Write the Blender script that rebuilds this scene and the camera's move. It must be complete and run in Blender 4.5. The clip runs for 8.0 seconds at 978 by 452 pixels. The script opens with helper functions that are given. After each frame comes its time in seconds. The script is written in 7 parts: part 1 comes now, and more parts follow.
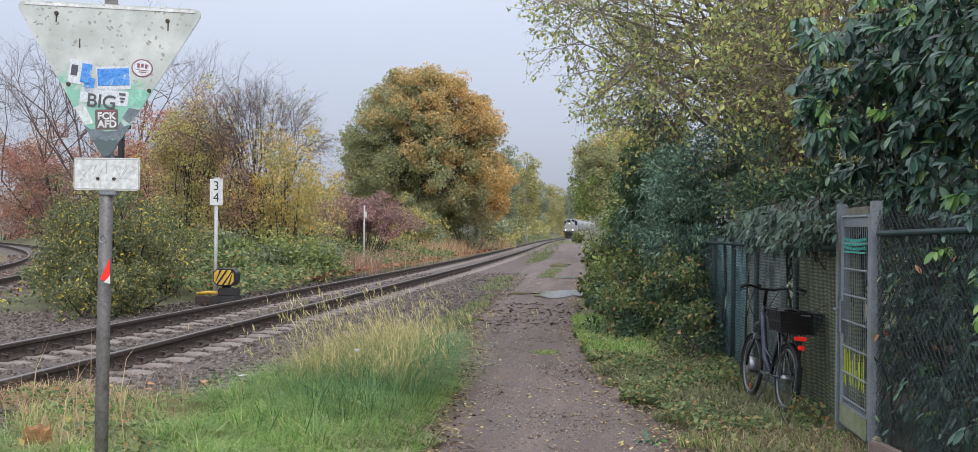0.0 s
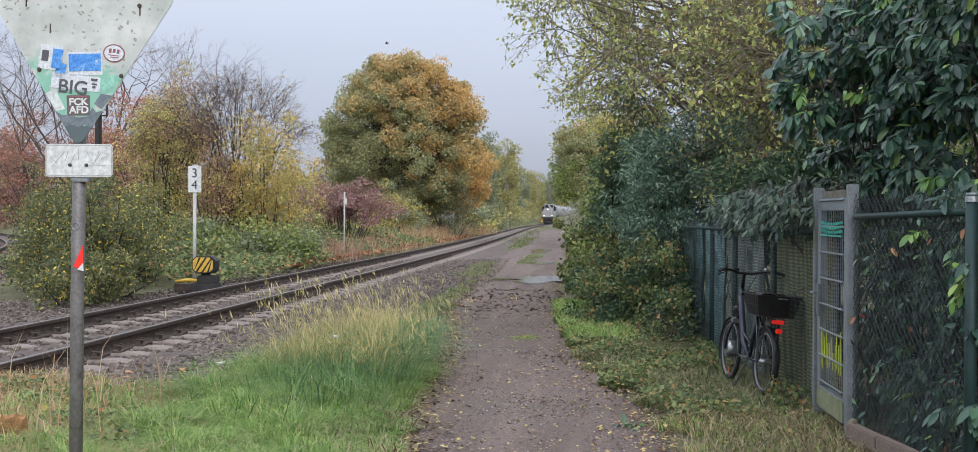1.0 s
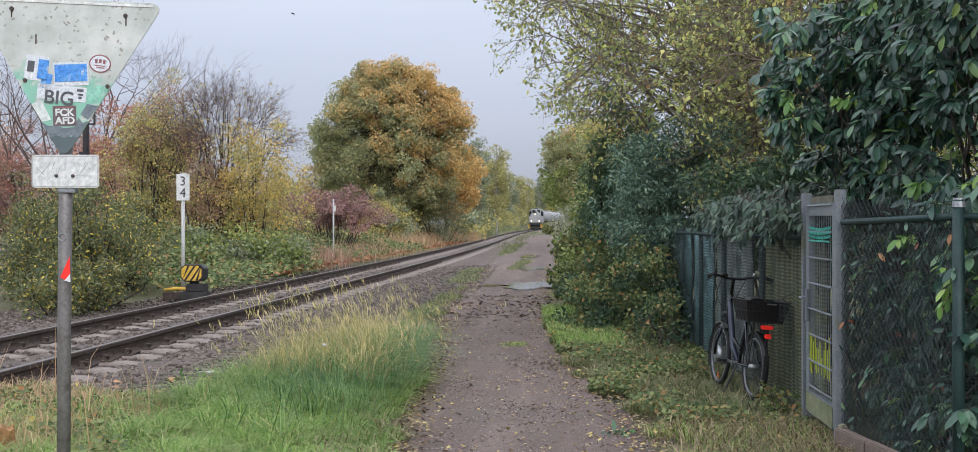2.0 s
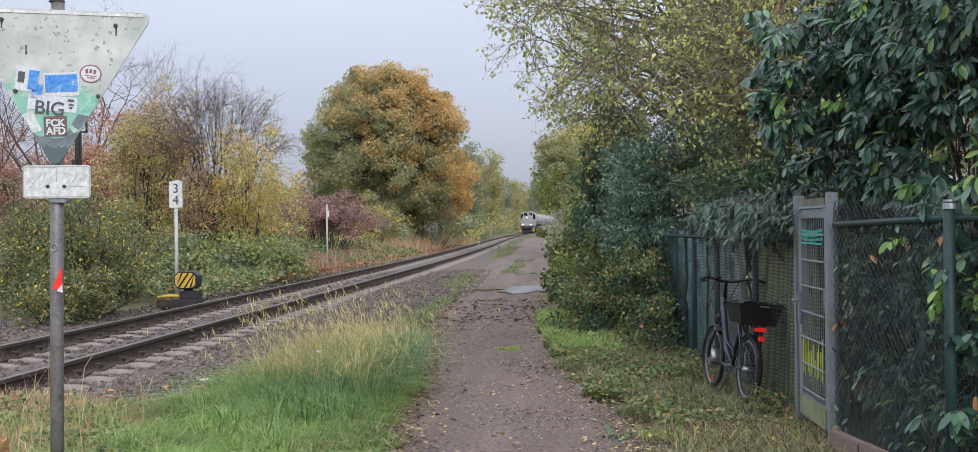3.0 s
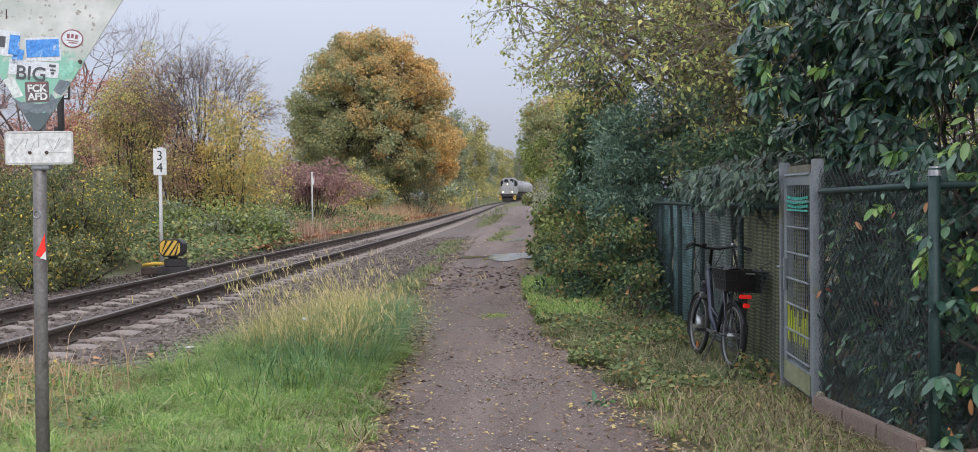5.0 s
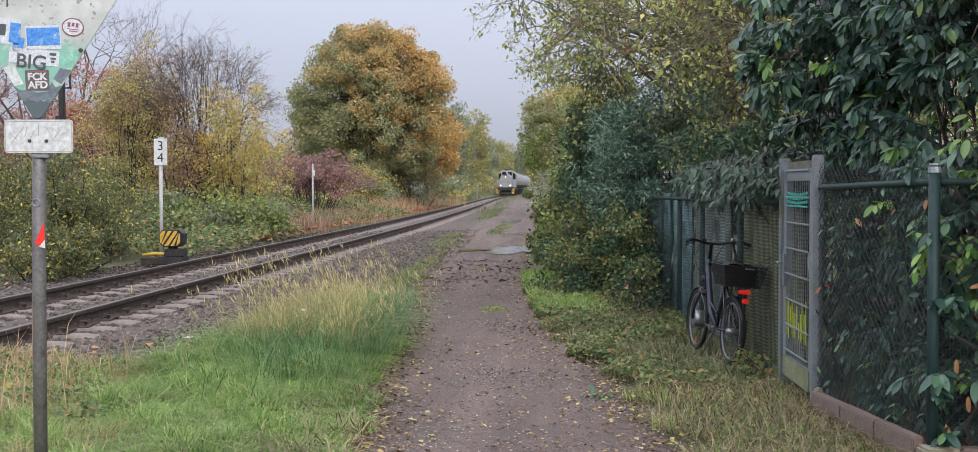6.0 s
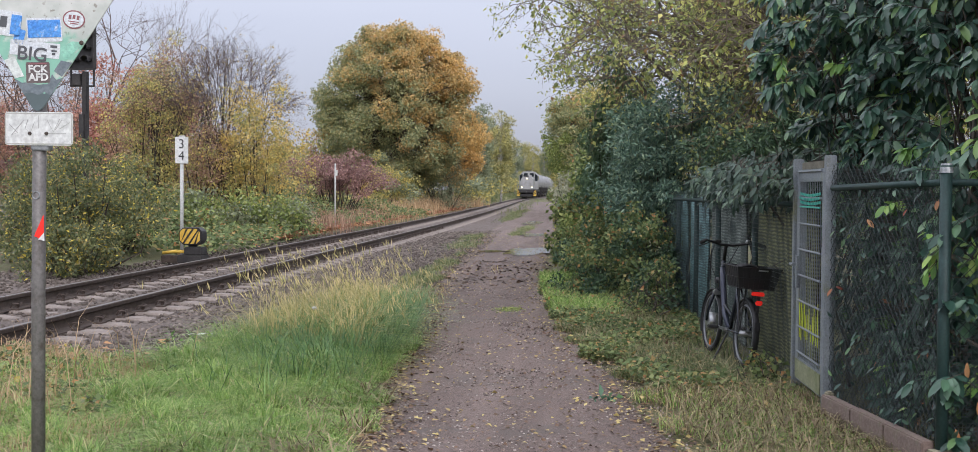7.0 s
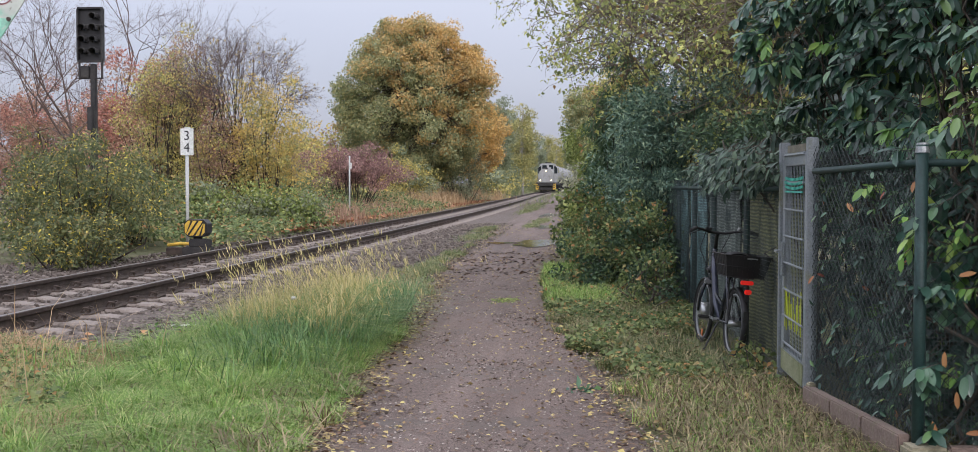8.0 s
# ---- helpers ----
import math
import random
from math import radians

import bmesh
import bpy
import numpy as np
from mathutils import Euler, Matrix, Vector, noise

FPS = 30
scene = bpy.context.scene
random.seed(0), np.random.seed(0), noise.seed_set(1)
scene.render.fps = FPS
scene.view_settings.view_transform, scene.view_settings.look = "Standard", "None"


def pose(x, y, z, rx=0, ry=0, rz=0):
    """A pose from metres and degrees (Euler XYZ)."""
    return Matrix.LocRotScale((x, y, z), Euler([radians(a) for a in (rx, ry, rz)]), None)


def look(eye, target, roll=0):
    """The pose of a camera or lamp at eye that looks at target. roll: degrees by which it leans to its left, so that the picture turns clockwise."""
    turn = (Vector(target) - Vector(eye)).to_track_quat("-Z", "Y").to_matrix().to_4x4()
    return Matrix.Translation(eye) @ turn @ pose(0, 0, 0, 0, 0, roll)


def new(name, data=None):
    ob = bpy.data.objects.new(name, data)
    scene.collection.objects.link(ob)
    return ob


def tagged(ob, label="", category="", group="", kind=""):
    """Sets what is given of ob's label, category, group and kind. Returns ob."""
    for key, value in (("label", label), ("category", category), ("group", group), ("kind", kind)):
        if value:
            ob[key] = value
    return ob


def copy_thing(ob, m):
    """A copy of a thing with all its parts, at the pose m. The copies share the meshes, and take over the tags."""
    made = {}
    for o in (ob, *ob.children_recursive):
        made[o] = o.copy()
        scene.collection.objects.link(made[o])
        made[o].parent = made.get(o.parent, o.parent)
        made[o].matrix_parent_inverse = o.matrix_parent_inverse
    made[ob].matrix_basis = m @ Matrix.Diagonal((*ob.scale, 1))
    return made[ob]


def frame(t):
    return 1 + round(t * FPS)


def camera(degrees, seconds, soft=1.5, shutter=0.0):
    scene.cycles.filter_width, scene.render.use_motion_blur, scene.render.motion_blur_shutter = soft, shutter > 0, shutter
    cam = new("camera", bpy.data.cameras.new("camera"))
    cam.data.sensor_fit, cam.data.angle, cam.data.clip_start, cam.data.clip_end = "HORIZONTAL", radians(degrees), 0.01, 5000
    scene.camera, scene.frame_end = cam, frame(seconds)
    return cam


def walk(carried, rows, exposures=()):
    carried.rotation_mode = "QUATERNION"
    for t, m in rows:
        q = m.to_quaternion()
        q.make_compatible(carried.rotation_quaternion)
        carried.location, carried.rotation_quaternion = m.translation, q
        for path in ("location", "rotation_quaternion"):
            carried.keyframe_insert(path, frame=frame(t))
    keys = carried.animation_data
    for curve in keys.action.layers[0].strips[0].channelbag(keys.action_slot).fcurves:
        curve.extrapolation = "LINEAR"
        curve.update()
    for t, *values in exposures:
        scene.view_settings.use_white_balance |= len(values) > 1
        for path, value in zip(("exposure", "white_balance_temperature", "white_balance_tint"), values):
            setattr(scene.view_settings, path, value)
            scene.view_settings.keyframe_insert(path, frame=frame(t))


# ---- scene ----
cam = camera(45.0, 8.0, soft=0.75)
PATH = [
    (0, (5.383, -0.513, 1.536), (5.182, 1.476, 1.543), 0.6),
    (0.5, (5.395, -0.512, 1.532), (5.215, 1.48, 1.533), 0.4),
    (1, (5.406, -0.497, 1.529), (5.237, 1.495, 1.513), 0.3),
    (1.5, (5.408, -0.492, 1.533), (5.25, 1.501, 1.521), 0.2),
    (3, (5.421, -0.499, 1.554), (5.28, 1.496, 1.554), -0.6),
    (3.5, (5.422, -0.501, 1.554), (5.287, 1.495, 1.55), -0.8),
    (4, (5.425, -0.498, 1.553), (5.305, 1.498, 1.545), -0.8),
    (4.5, (5.427, -0.495, 1.55), (5.32, 1.502, 1.521), -0.8),
    (5, (5.417, -0.484, 1.549), (5.3, 1.511, 1.494), -0.6),
    (6.5, (5.434, -0.479, 1.538), (5.31, 1.516, 1.471), 0.3),
    (7, (5.532, -0.419, 1.519), (5.372, 1.574, 1.456), 0.4),
    (7.5, (5.733, -0.301, 1.501), (5.534, 1.688, 1.437), 0.2),
    (8, (5.872, -0.143, 1.463), (5.67, 1.846, 1.389), 0.2),
]
walk(cam, [(t, look(e, g, r)) for t, e, g, r in PATH], exposures=[(0, 0.02, 6130, 16), (4, 0.03, 6180, 17.5), (8, 0.05, 6240, 19.5)])

# ---- light ----
world = bpy.data.worlds.new("overcast")
scene.world = world
world.use_nodes = True
wt = world.node_tree
wt.nodes.clear()
w_out = wt.nodes.new("ShaderNodeOutputWorld")
w_bg = wt.nodes.new("ShaderNodeBackground")
w_sky = wt.nodes.new("ShaderNodeTexSky")
w_sky.sky_type = "NISHITA"
w_sky.sun_disc = False
w_sky.sun_elevation, w_sky.sun_rotation = radians(30), radians(165)
w_sky.air_density, w_sky.dust_density, w_sky.ozone_density = 1.0, 2.0, 1.0
w_mix = wt.nodes.new("ShaderNodeMix")
w_mix.data_type = "RGBA"
w_mix.inputs[0].default_value = 0.82
w_tc = wt.nodes.new("ShaderNodeTexCoord")
w_sep = wt.nodes.new("ShaderNodeSeparateXYZ")
wt.links.new(w_tc.outputs["Generated"], w_sep.inputs[0])
# an overcast dome: paler and about three times brighter overhead than at the horizon
w_ramp = wt.nodes.new("ShaderNodeValToRGB")
for w_e, (w_p, w_c) in zip([w_ramp.color_ramp.elements[0], w_ramp.color_ramp.elements.new(0.2), w_ramp.color_ramp.elements[1]], ((0.0, (0.178, 0.193, 0.226)), (0.22, (0.164, 0.179, 0.215)), (0.85, (0.93, 0.98, 1.0)))):
    w_e.position, w_e.color = w_p, (*w_c, 1)
wt.links.new(w_sep.outputs[2], w_ramp.inputs[0])
w_mul = wt.nodes.new("ShaderNodeMix")
w_mul.data_type, w_mul.blend_type = "RGBA", "MULTIPLY"
w_mul.inputs[0].default_value = 1.0
w_mul.inputs[7].default_value = (21.5, 21.5, 21.5, 1)
# faint broken cloud
w_cloud = wt.nodes.new("ShaderNodeTexNoise")
w_cloud.inputs["Scale"].default_value, w_cloud.inputs["Detail"].default_value = 3.5, 5
w_map = wt.nodes.new("ShaderNodeMapping")
w_map.inputs["Scale"].default_value = (1.0, 1.0, 3.0)
wt.links.new(w_tc.outputs["Generated"], w_map.inputs[0])
wt.links.new(w_map.outputs[0], w_cloud.inputs["Vector"])
w_soft = wt.nodes.new("ShaderNodeValToRGB")
for w_e, (w_p, w_c) in zip(w_soft.color_ramp.elements, ((0.3, (0.96, 0.965, 0.975)), (0.7, (1.04, 1.035, 1.025)))):
    w_e.position, w_e.color = w_p, (*w_c, 1)
wt.links.new(w_cloud.outputs[0], w_soft.inputs[0])
w_both = wt.nodes.new("ShaderNodeMix")
w_both.data_type, w_both.blend_type = "RGBA", "MULTIPLY"
w_both.inputs[0].default_value = 1.0
wt.links.new(w_ramp.outputs[0], w_both.inputs[6])
wt.links.new(w_soft.outputs[0], w_both.inputs[7])
wt.links.new(w_both.outputs[2], w_mul.inputs[6])
wt.links.new(w_mul.outputs[2], w_mix.inputs[7])
wt.links.new(w_sky.outputs[0], w_mix.inputs[6])
wt.links.new(w_mix.outputs[2], w_bg.inputs[0])
w_bg.inputs[1].default_value = 0.105
wt.links.new(w_bg.outputs[0], w_out.inputs[0])
sun = new("sun", bpy.data.lights.new("sun", "SUN"))
sun.data.energy, sun.data.angle, sun.data.color = 1.5, radians(25), (1.0, 0.97, 0.92)
SUN_FROM = Vector((math.sin(radians(165)) * math.cos(radians(30)), math.cos(radians(165)) * math.cos(radians(30)), math.sin(radians(30))))
sun.matrix_world = look(SUN_FROM * 80, (0, 0, 0))

rng = np.random.default_rng(7)


# ---- materials ----
def mat_base(name):
    m = bpy.data.materials.new(name)
    m.use_nodes = True
    nt = m.node_tree
    return m, nt, nt.nodes["Principled BSDF"]


def ramp(nt, stops):
    r = nt.nodes.new("ShaderNodeValToRGB")
    while len(r.color_ramp.elements) < len(stops):
        r.color_ramp.elements.new(0.5)
    for e, (p, c) in zip(r.color_ramp.elements, stops):
        e.position, e.color = p, (*c, 1)
    return r


def noise_tex(nt, scale, detail=6, rough=0.6, coord="Object"):
    tc = nt.nodes.new("ShaderNodeTexCoord")
    n = nt.nodes.new("ShaderNodeTexNoise")
    n.inputs["Scale"].default_value, n.inputs["Detail"].default_value, n.inputs["Roughness"].default_value = scale, detail, rough
    nt.links.new(tc.outputs[coord], n.inputs["Vector"])
    return n


def mixed(nt, fac, a, b, blend="MIX"):
    m = nt.nodes.new("ShaderNodeMix")
    m.data_type, m.blend_type = "RGBA", blend
    for sock, v in ((m.inputs[0], fac), (m.inputs[6], a), (m.inputs[7], b)):
        if isinstance(v, (int, float)):
            sock.default_value = v
        elif isinstance(v, tuple):
            sock.default_value = (*v, 1)
        else:
            nt.links.new(v, sock)
    return m.outputs[2]


def bump(nt, bsdf, height, strength=0.4, dist=0.01):
    b = nt.nodes.new("ShaderNodeBump")
    b.inputs["Strength"].default_value, b.inputs["Distance"].default_value = strength, dist
    nt.links.new(height, b.inputs["Height"])
    nt.links.new(b.outputs[0], bsdf.inputs["Normal"])


def surface(name, dark, light, scale=6, rough=0.8, metal=0.0, fine=60, bumps=0.3, dirt=None, dirt_scale=2.0, dirt_at=0.55, dist=0.01, net_ripple=0):
    """Two-scale mottled surface with an optional layer of dirt or moss, and optional painted net ripples."""
    m, nt, b = mat_base(name)
    n1, n2 = noise_tex(nt, scale), noise_tex(nt, fine, 4)
    r = ramp(nt, [(0.3, dark), (0.7, light)])
    nt.links.new(n1.outputs[0], r.inputs[0])
    r2 = ramp(nt, [(0.3, (0.72, 0.72, 0.72)), (0.7, (1.2, 1.2, 1.2))])
    nt.links.new(n2.outputs[0], r2.inputs[0])
    col = mixed(nt, 1.0, r.outputs[0], r2.outputs[0], "MULTIPLY")
    # wavy pale bands: the sheen of the lit net, painted into the colour behind it
    if net_ripple:
        tc = nt.nodes.new("ShaderNodeTexCoord")
        wv = nt.nodes.new("ShaderNodeTexWave")
        wv.wave_type, wv.bands_direction = "BANDS", "Z"
        wv.inputs["Scale"].default_value, wv.inputs["Distortion"].default_value, wv.inputs["Detail"].default_value, wv.inputs["Detail Scale"].default_value = net_ripple, 5.0, 3.0, 0.6
        nt.links.new(tc.outputs["Object"], wv.inputs["Vector"])
        r4 = ramp(nt, [(0.15, (0.72, 0.72, 0.72)), (0.85, (1.6, 1.6, 1.6))])
        nt.links.new(wv.outputs["Color"], r4.inputs[0])
        col = mixed(nt, 1.0, col, r4.outputs[0], "MULTIPLY")
    if dirt:
        n3 = noise_tex(nt, dirt_scale, 8, 0.7)
        r3 = ramp(nt, [(dirt_at - 0.05, (0, 0, 0)), (dirt_at + 0.12, (1, 1, 1))])
        nt.links.new(n3.outputs[0], r3.inputs[0])
        col = mixed(nt, r3.outputs[0], col, dirt)
    nt.links.new(col, b.inputs["Base Color"])
    b.inputs["Roughness"].default_value, b.inputs["Metallic"].default_value = rough, metal
    bump(nt, b, n2.outputs[0], bumps, dist)
    return m


def leaf_mat(name, stops, rough=0.45, trans=0.3, spec=0.4):
    """Leaf colours drawn leaf by leaf from a ramp, with light coming through."""
    m, nt, b = mat_base(name)
    g = nt.nodes.new("ShaderNodeNewGeometry")
    r = ramp(nt, stops)
    nt.links.new(g.outputs["Random Per Island"], r.inputs[0])
    n = noise_tex(nt, 0.7, 3)
    r2 = ramp(nt, [(0.3, (0.8, 0.82, 0.8)), (0.7, (1.2, 1.18, 1.15))])
    nt.links.new(n.outputs[0], r2.inputs[0])
    col = mixed(nt, 1.0, r.outputs[0], r2.outputs[0], "MULTIPLY")
    nt.links.new(col, b.inputs["Base Color"])
    b.inputs["Roughness"].default_value = rough
    b.inputs["Specular IOR Level"].default_value = spec
    t = nt.nodes.new("ShaderNodeBsdfTranslucent")
    nt.links.new(col, t.inputs[0])
    mx = nt.nodes.new("ShaderNodeMixShader")
    mx.inputs[0].default_value = trans
    nt.links.new(b.outputs[0], mx.inputs[1])
    nt.links.new(t.outputs[0], mx.inputs[2])
    nt.links.new(mx.outputs[0], nt.nodes["Material Output"].inputs[0])
    return m


def plain(name, c, rough=0.6, metal=0.0, var=0.15, glow=0.0):
    m, nt, b = mat_base(name)
    n = noise_tex(nt, 14, 5)
    r = ramp(nt, [(0.3, tuple(x * (1 - var) for x in c)), (0.7, tuple(x * (1 + var) for x in c))])
    nt.links.new(n.outputs[0], r.inputs[0])
    nt.links.new(r.outputs[0], b.inputs["Base Color"])
    b.inputs["Roughness"].default_value, b.inputs["Metallic"].default_value = rough, metal
    if glow:
        b.inputs["Emission Color"].default_value, b.inputs["Emission Strength"].default_value = (*c, 1), glow
    return m


M = {}
M["soil"] = surface("soil_and_short_grass", (0.07, 0.085, 0.03), (0.16, 0.15, 0.075), 0.9, 0.95, fine=25, bumps=0.8, dirt=(0.13, 0.10, 0.07), dirt_scale=0.5, dist=0.03)


def path_mat():
    """Packed gravel with long wheel-worn streaks, damp patches and fine grit."""
    m, nt, b = mat_base("packed_gravel_path")
    tc = nt.nodes.new("ShaderNodeTexCoord")
    mp = nt.nodes.new("ShaderNodeMapping")
    mp.inputs["Scale"].default_value = (2.6, 0.16, 1)
    nt.links.new(tc.outputs["Object"], mp.inputs[0])
    streak = nt.nodes.new("ShaderNodeTexNoise")
    streak.inputs["Scale"].default_value, streak.inputs["Detail"].default_value = 1.0, 5
    nt.links.new(mp.outputs[0], streak.inputs["Vector"])
    base = ramp(nt, [(0.3, (0.106, 0.079, 0.069)), (0.7, (0.180, 0.138, 0.122))])
    nt.links.new(streak.outputs[0], base.inputs[0])
    grit = noise_tex(nt, 95, 4, 0.7)
    g = ramp(nt, [(0.34, (0.42, 0.41, 0.40)), (0.5, (1, 1, 1)), (0.66, (1.75, 1.7, 1.65))])
    nt.links.new(grit.outputs[0], g.inputs[0])
    col = mixed(nt, 1.0, base.outputs[0], g.outputs[0], "MULTIPLY")
    blot = noise_tex(nt, 1.4, 8, 0.7)
    r3 = ramp(nt, [(0.52, (0, 0, 0)), (0.68, (1, 1, 1))])
    nt.links.new(blot.outputs[0], r3.inputs[0])
    col = mixed(nt, r3.outputs[0], col, (0.095, 0.075, 0.064))
    nt.links.new(col, b.inputs["Base Color"])
    wet = ramp(nt, [(0.5, (0.95, 0.95, 0.95)), (0.75, (0.55, 0.55, 0.55))])
    nt.links.new(blot.outputs[0], wet.inputs[0])
    nt.links.new(wet.outputs[0], b.inputs["Roughness"])
    bump(nt, b, grit.outputs[0], 0.8, 0.012)
    return m


M["path"] = path_mat()
M["ballast"] = surface("ballast_bed", (0.088, 0.070, 0.061), (0.185, 0.150, 0.132), 22, 0.95, fine=55, bumps=1.0, dirt=(0.11, 0.085, 0.07), dirt_scale=0.8, dist=0.03)
M["rail_side"] = surface("rusty_rail", (0.045, 0.033, 0.028), (0.10, 0.075, 0.062), 9, 0.75, 0.2, fine=120, bumps=0.3)
M["rail_top"] = plain("worn_rail_head", (0.13, 0.115, 0.105), 0.5, 0.4)
M["concrete"] = surface("weathered_concrete", (0.17, 0.14, 0.122), (0.285, 0.245, 0.217), 5, 0.9, fine=90, bumps=0.4, dirt=(0.17, 0.14, 0.12), dirt_scale=6)
M["steel"] = surface("galvanised_steel", (0.25, 0.27, 0.28), (0.40, 0.42, 0.43), 7, 0.5, 0.55, fine=80, bumps=0.08, dirt=(0.20, 0.19, 0.16), dirt_scale=9, dirt_at=0.6)
M["pole"] = surface("grey_painted_pole", (0.145, 0.135, 0.13), (0.22, 0.21, 0.20), 5, 0.55, 0.3, fine=60, bumps=0.1, dirt=(0.09, 0.075, 0.06), dirt_scale=11, dirt_at=0.58)
M["gate_frame"] = surface("galvanised_gate_frame", (0.20, 0.23, 0.25), (0.31, 0.34, 0.36), 8, 0.55, 0.35, fine=90, bumps=0.1, dirt=(0.17, 0.18, 0.09), dirt_scale=4, dirt_at=0.58)
M["moss_metal"] = surface("mossy_gate_sheet", (0.17, 0.19, 0.09), (0.30, 0.31, 0.20), 6, 0.8, 0.1, fine=60, bumps=0.2)
M["fence_green"] = surface("dark_green_fence_paint", (0.010, 0.032, 0.030), (0.022, 0.056, 0.052), 6, 0.55, 0.1, fine=60, bumps=0.1)
M["wire"] = plain("dark_green_wire", (0.020, 0.032, 0.033), 0.5, 0.1)
M["net"] = plain("black_green_net", (0.038, 0.05, 0.05), 0.6)
# the boards carry the lit net's pale ripples in their own colour
M["board_moss"] = surface("mossy_board", (0.075, 0.085, 0.042), (0.23, 0.235, 0.125), 3, 0.9, net_ripple=10, fine=30, bumps=0.4, dirt=(0.07, 0.09, 0.055), dirt_scale=3)
M["board_grey"] = surface("grey_green_board", (0.065, 0.085, 0.078), (0.25, 0.29, 0.26), 4, 0.85, net_ripple=10, fine=40, bumps=0.4, dirt=(0.03, 0.05, 0.045), dirt_scale=3)
M["board_blue"] = surface("bluish_tarpaulin", (0.05, 0.12, 0.125), (0.24, 0.42, 0.43), 5, 0.6, net_ripple=10, fine=40, bumps=0.3, dirt=(0.03, 0.05, 0.05), dirt_scale=4)
M["kerb"] = surface("reddish_concrete_kerb", (0.16, 0.115, 0.095), (0.27, 0.205, 0.175), 5, 0.92, fine=70, bumps=0.5, dirt=(0.13, 0.13, 0.07), dirt_scale=5)
M["kerb_block"] = surface("mossy_sandstone_block", (0.22, 0.20, 0.13), (0.36, 0.33, 0.24), 6, 0.92, fine=70, bumps=0.5)
M["white"] = surface("weathered_white_enamel", (0.60, 0.62, 0.60), (0.72, 0.73, 0.71), 3, 0.45, fine=40, bumps=0.05, dirt=(0.42, 0.42, 0.36), dirt_scale=7, dirt_at=0.64)
M["white_post"] = surface("white_post_paint", (0.40, 0.41, 0.40), (0.55, 0.56, 0.54), 4, 0.6, fine=50, bumps=0.1, dirt=(0.30, 0.30, 0.25), dirt_scale=8, dirt_at=0.62)
M["black"] = plain("black_paint", (0.016, 0.016, 0.018), 0.55)
M["black_gloss"] = plain("black_bicycle_paint", (0.018, 0.022, 0.032), 0.25)
M["silver_blue"] = plain("blue_grey_bicycle_paint", (0.045, 0.05, 0.075), 0.28, 0.25)
M["tyre"] = plain("rubber", (0.022, 0.022, 0.022), 0.85)
M["chrome"] = plain("brushed_aluminium", (0.40, 0.41, 0.42), 0.4, 0.9)
# slight glow added so the reflector, rear light and sticker look brighter than lit
M["red"] = plain("red_with_added_glow", (0.75, 0.03, 0.02), 0.25, glow=0.25)
M["orange"] = plain("orange_reflector", (0.75, 0.20, 0.02), 0.3)
M["yellow"] = surface("signal_yellow", (0.58, 0.36, 0.04), (0.75, 0.50, 0.08), 9, 0.6, fine=60, bumps=0.1)
M["lime"] = plain("lime_spray_paint", (0.55, 0.62, 0.03), 0.6)
M["mint"] = plain("mint_plastic", (0.06, 0.42, 0.33), 0.5)
M["loco_grey"] = surface("pale_grey_locomotive_paint", (0.27, 0.275, 0.275), (0.34, 0.345, 0.345), 2, 0.5, fine=20, bumps=0.05)
M["tank_grey"] = surface("grey_tank_paint", (0.27, 0.275, 0.285), (0.37, 0.375, 0.385), 1.2, 0.5, fine=20, bumps=0.05, dirt=(0.2, 0.19, 0.18), dirt_scale=1.5)
M["frame_dark"] = surface("dark_underframe", (0.018, 0.018, 0.02), (0.05, 0.047, 0.045), 4, 0.8, fine=40, bumps=0.2)
M["glass_dark"] = plain("dark_cab_glass", (0.02, 0.025, 0.03), 0.08)
M["lamp"] = plain("lit_headlamp", (1.0, 0.86, 0.55), 0.3, glow=2.5)
M["bark"] = surface("grey_brown_bark", (0.055, 0.045, 0.035), (0.13, 0.11, 0.09), 8, 0.95, fine=60, bumps=0.6)
M["bark_olive"] = surface("olive_bark", (0.105, 0.085, 0.066), (0.245, 0.205, 0.15), 8, 0.95, fine=60, bumps=0.5)
M["bark_dark"] = surface("dark_bark", (0.03, 0.024, 0.02), (0.07, 0.055, 0.045), 8, 0.95, fine=60, bumps=0.5)
M["bark_twig"] = surface("reddish_brown_twigs", (0.075, 0.05, 0.042), (0.16, 0.115, 0.10), 8, 0.95, fine=60, bumps=0.4)
M["bark_birch"] = surface("birch_bark", (0.35, 0.34, 0.31), (0.55, 0.54, 0.50), 3, 0.9, fine=12, bumps=0.3, dirt=(0.06, 0.055, 0.05), dirt_scale=5, dirt_at=0.56)
M["stump"] = surface("rotten_wood", (0.14, 0.07, 0.03), (0.42, 0.23, 0.09), 9, 0.95, fine=60, bumps=0.8)
M["gate_top"] = surface("weathered_gate_top", (0.12, 0.115, 0.085), (0.22, 0.20, 0.15), 9, 0.8, 0.1, fine=60, bumps=0.2)
M["rim"] = plain("dull_wheel_rim", (0.20, 0.205, 0.21), 0.5, 0.6)
M["stone"] = leaf_mat("ballast_stone", [(0.0, (0.065, 0.053, 0.047)), (0.5, (0.135, 0.113, 0.10)), (1.0, (0.24, 0.205, 0.185))], 0.95, 0.0, 0.2)
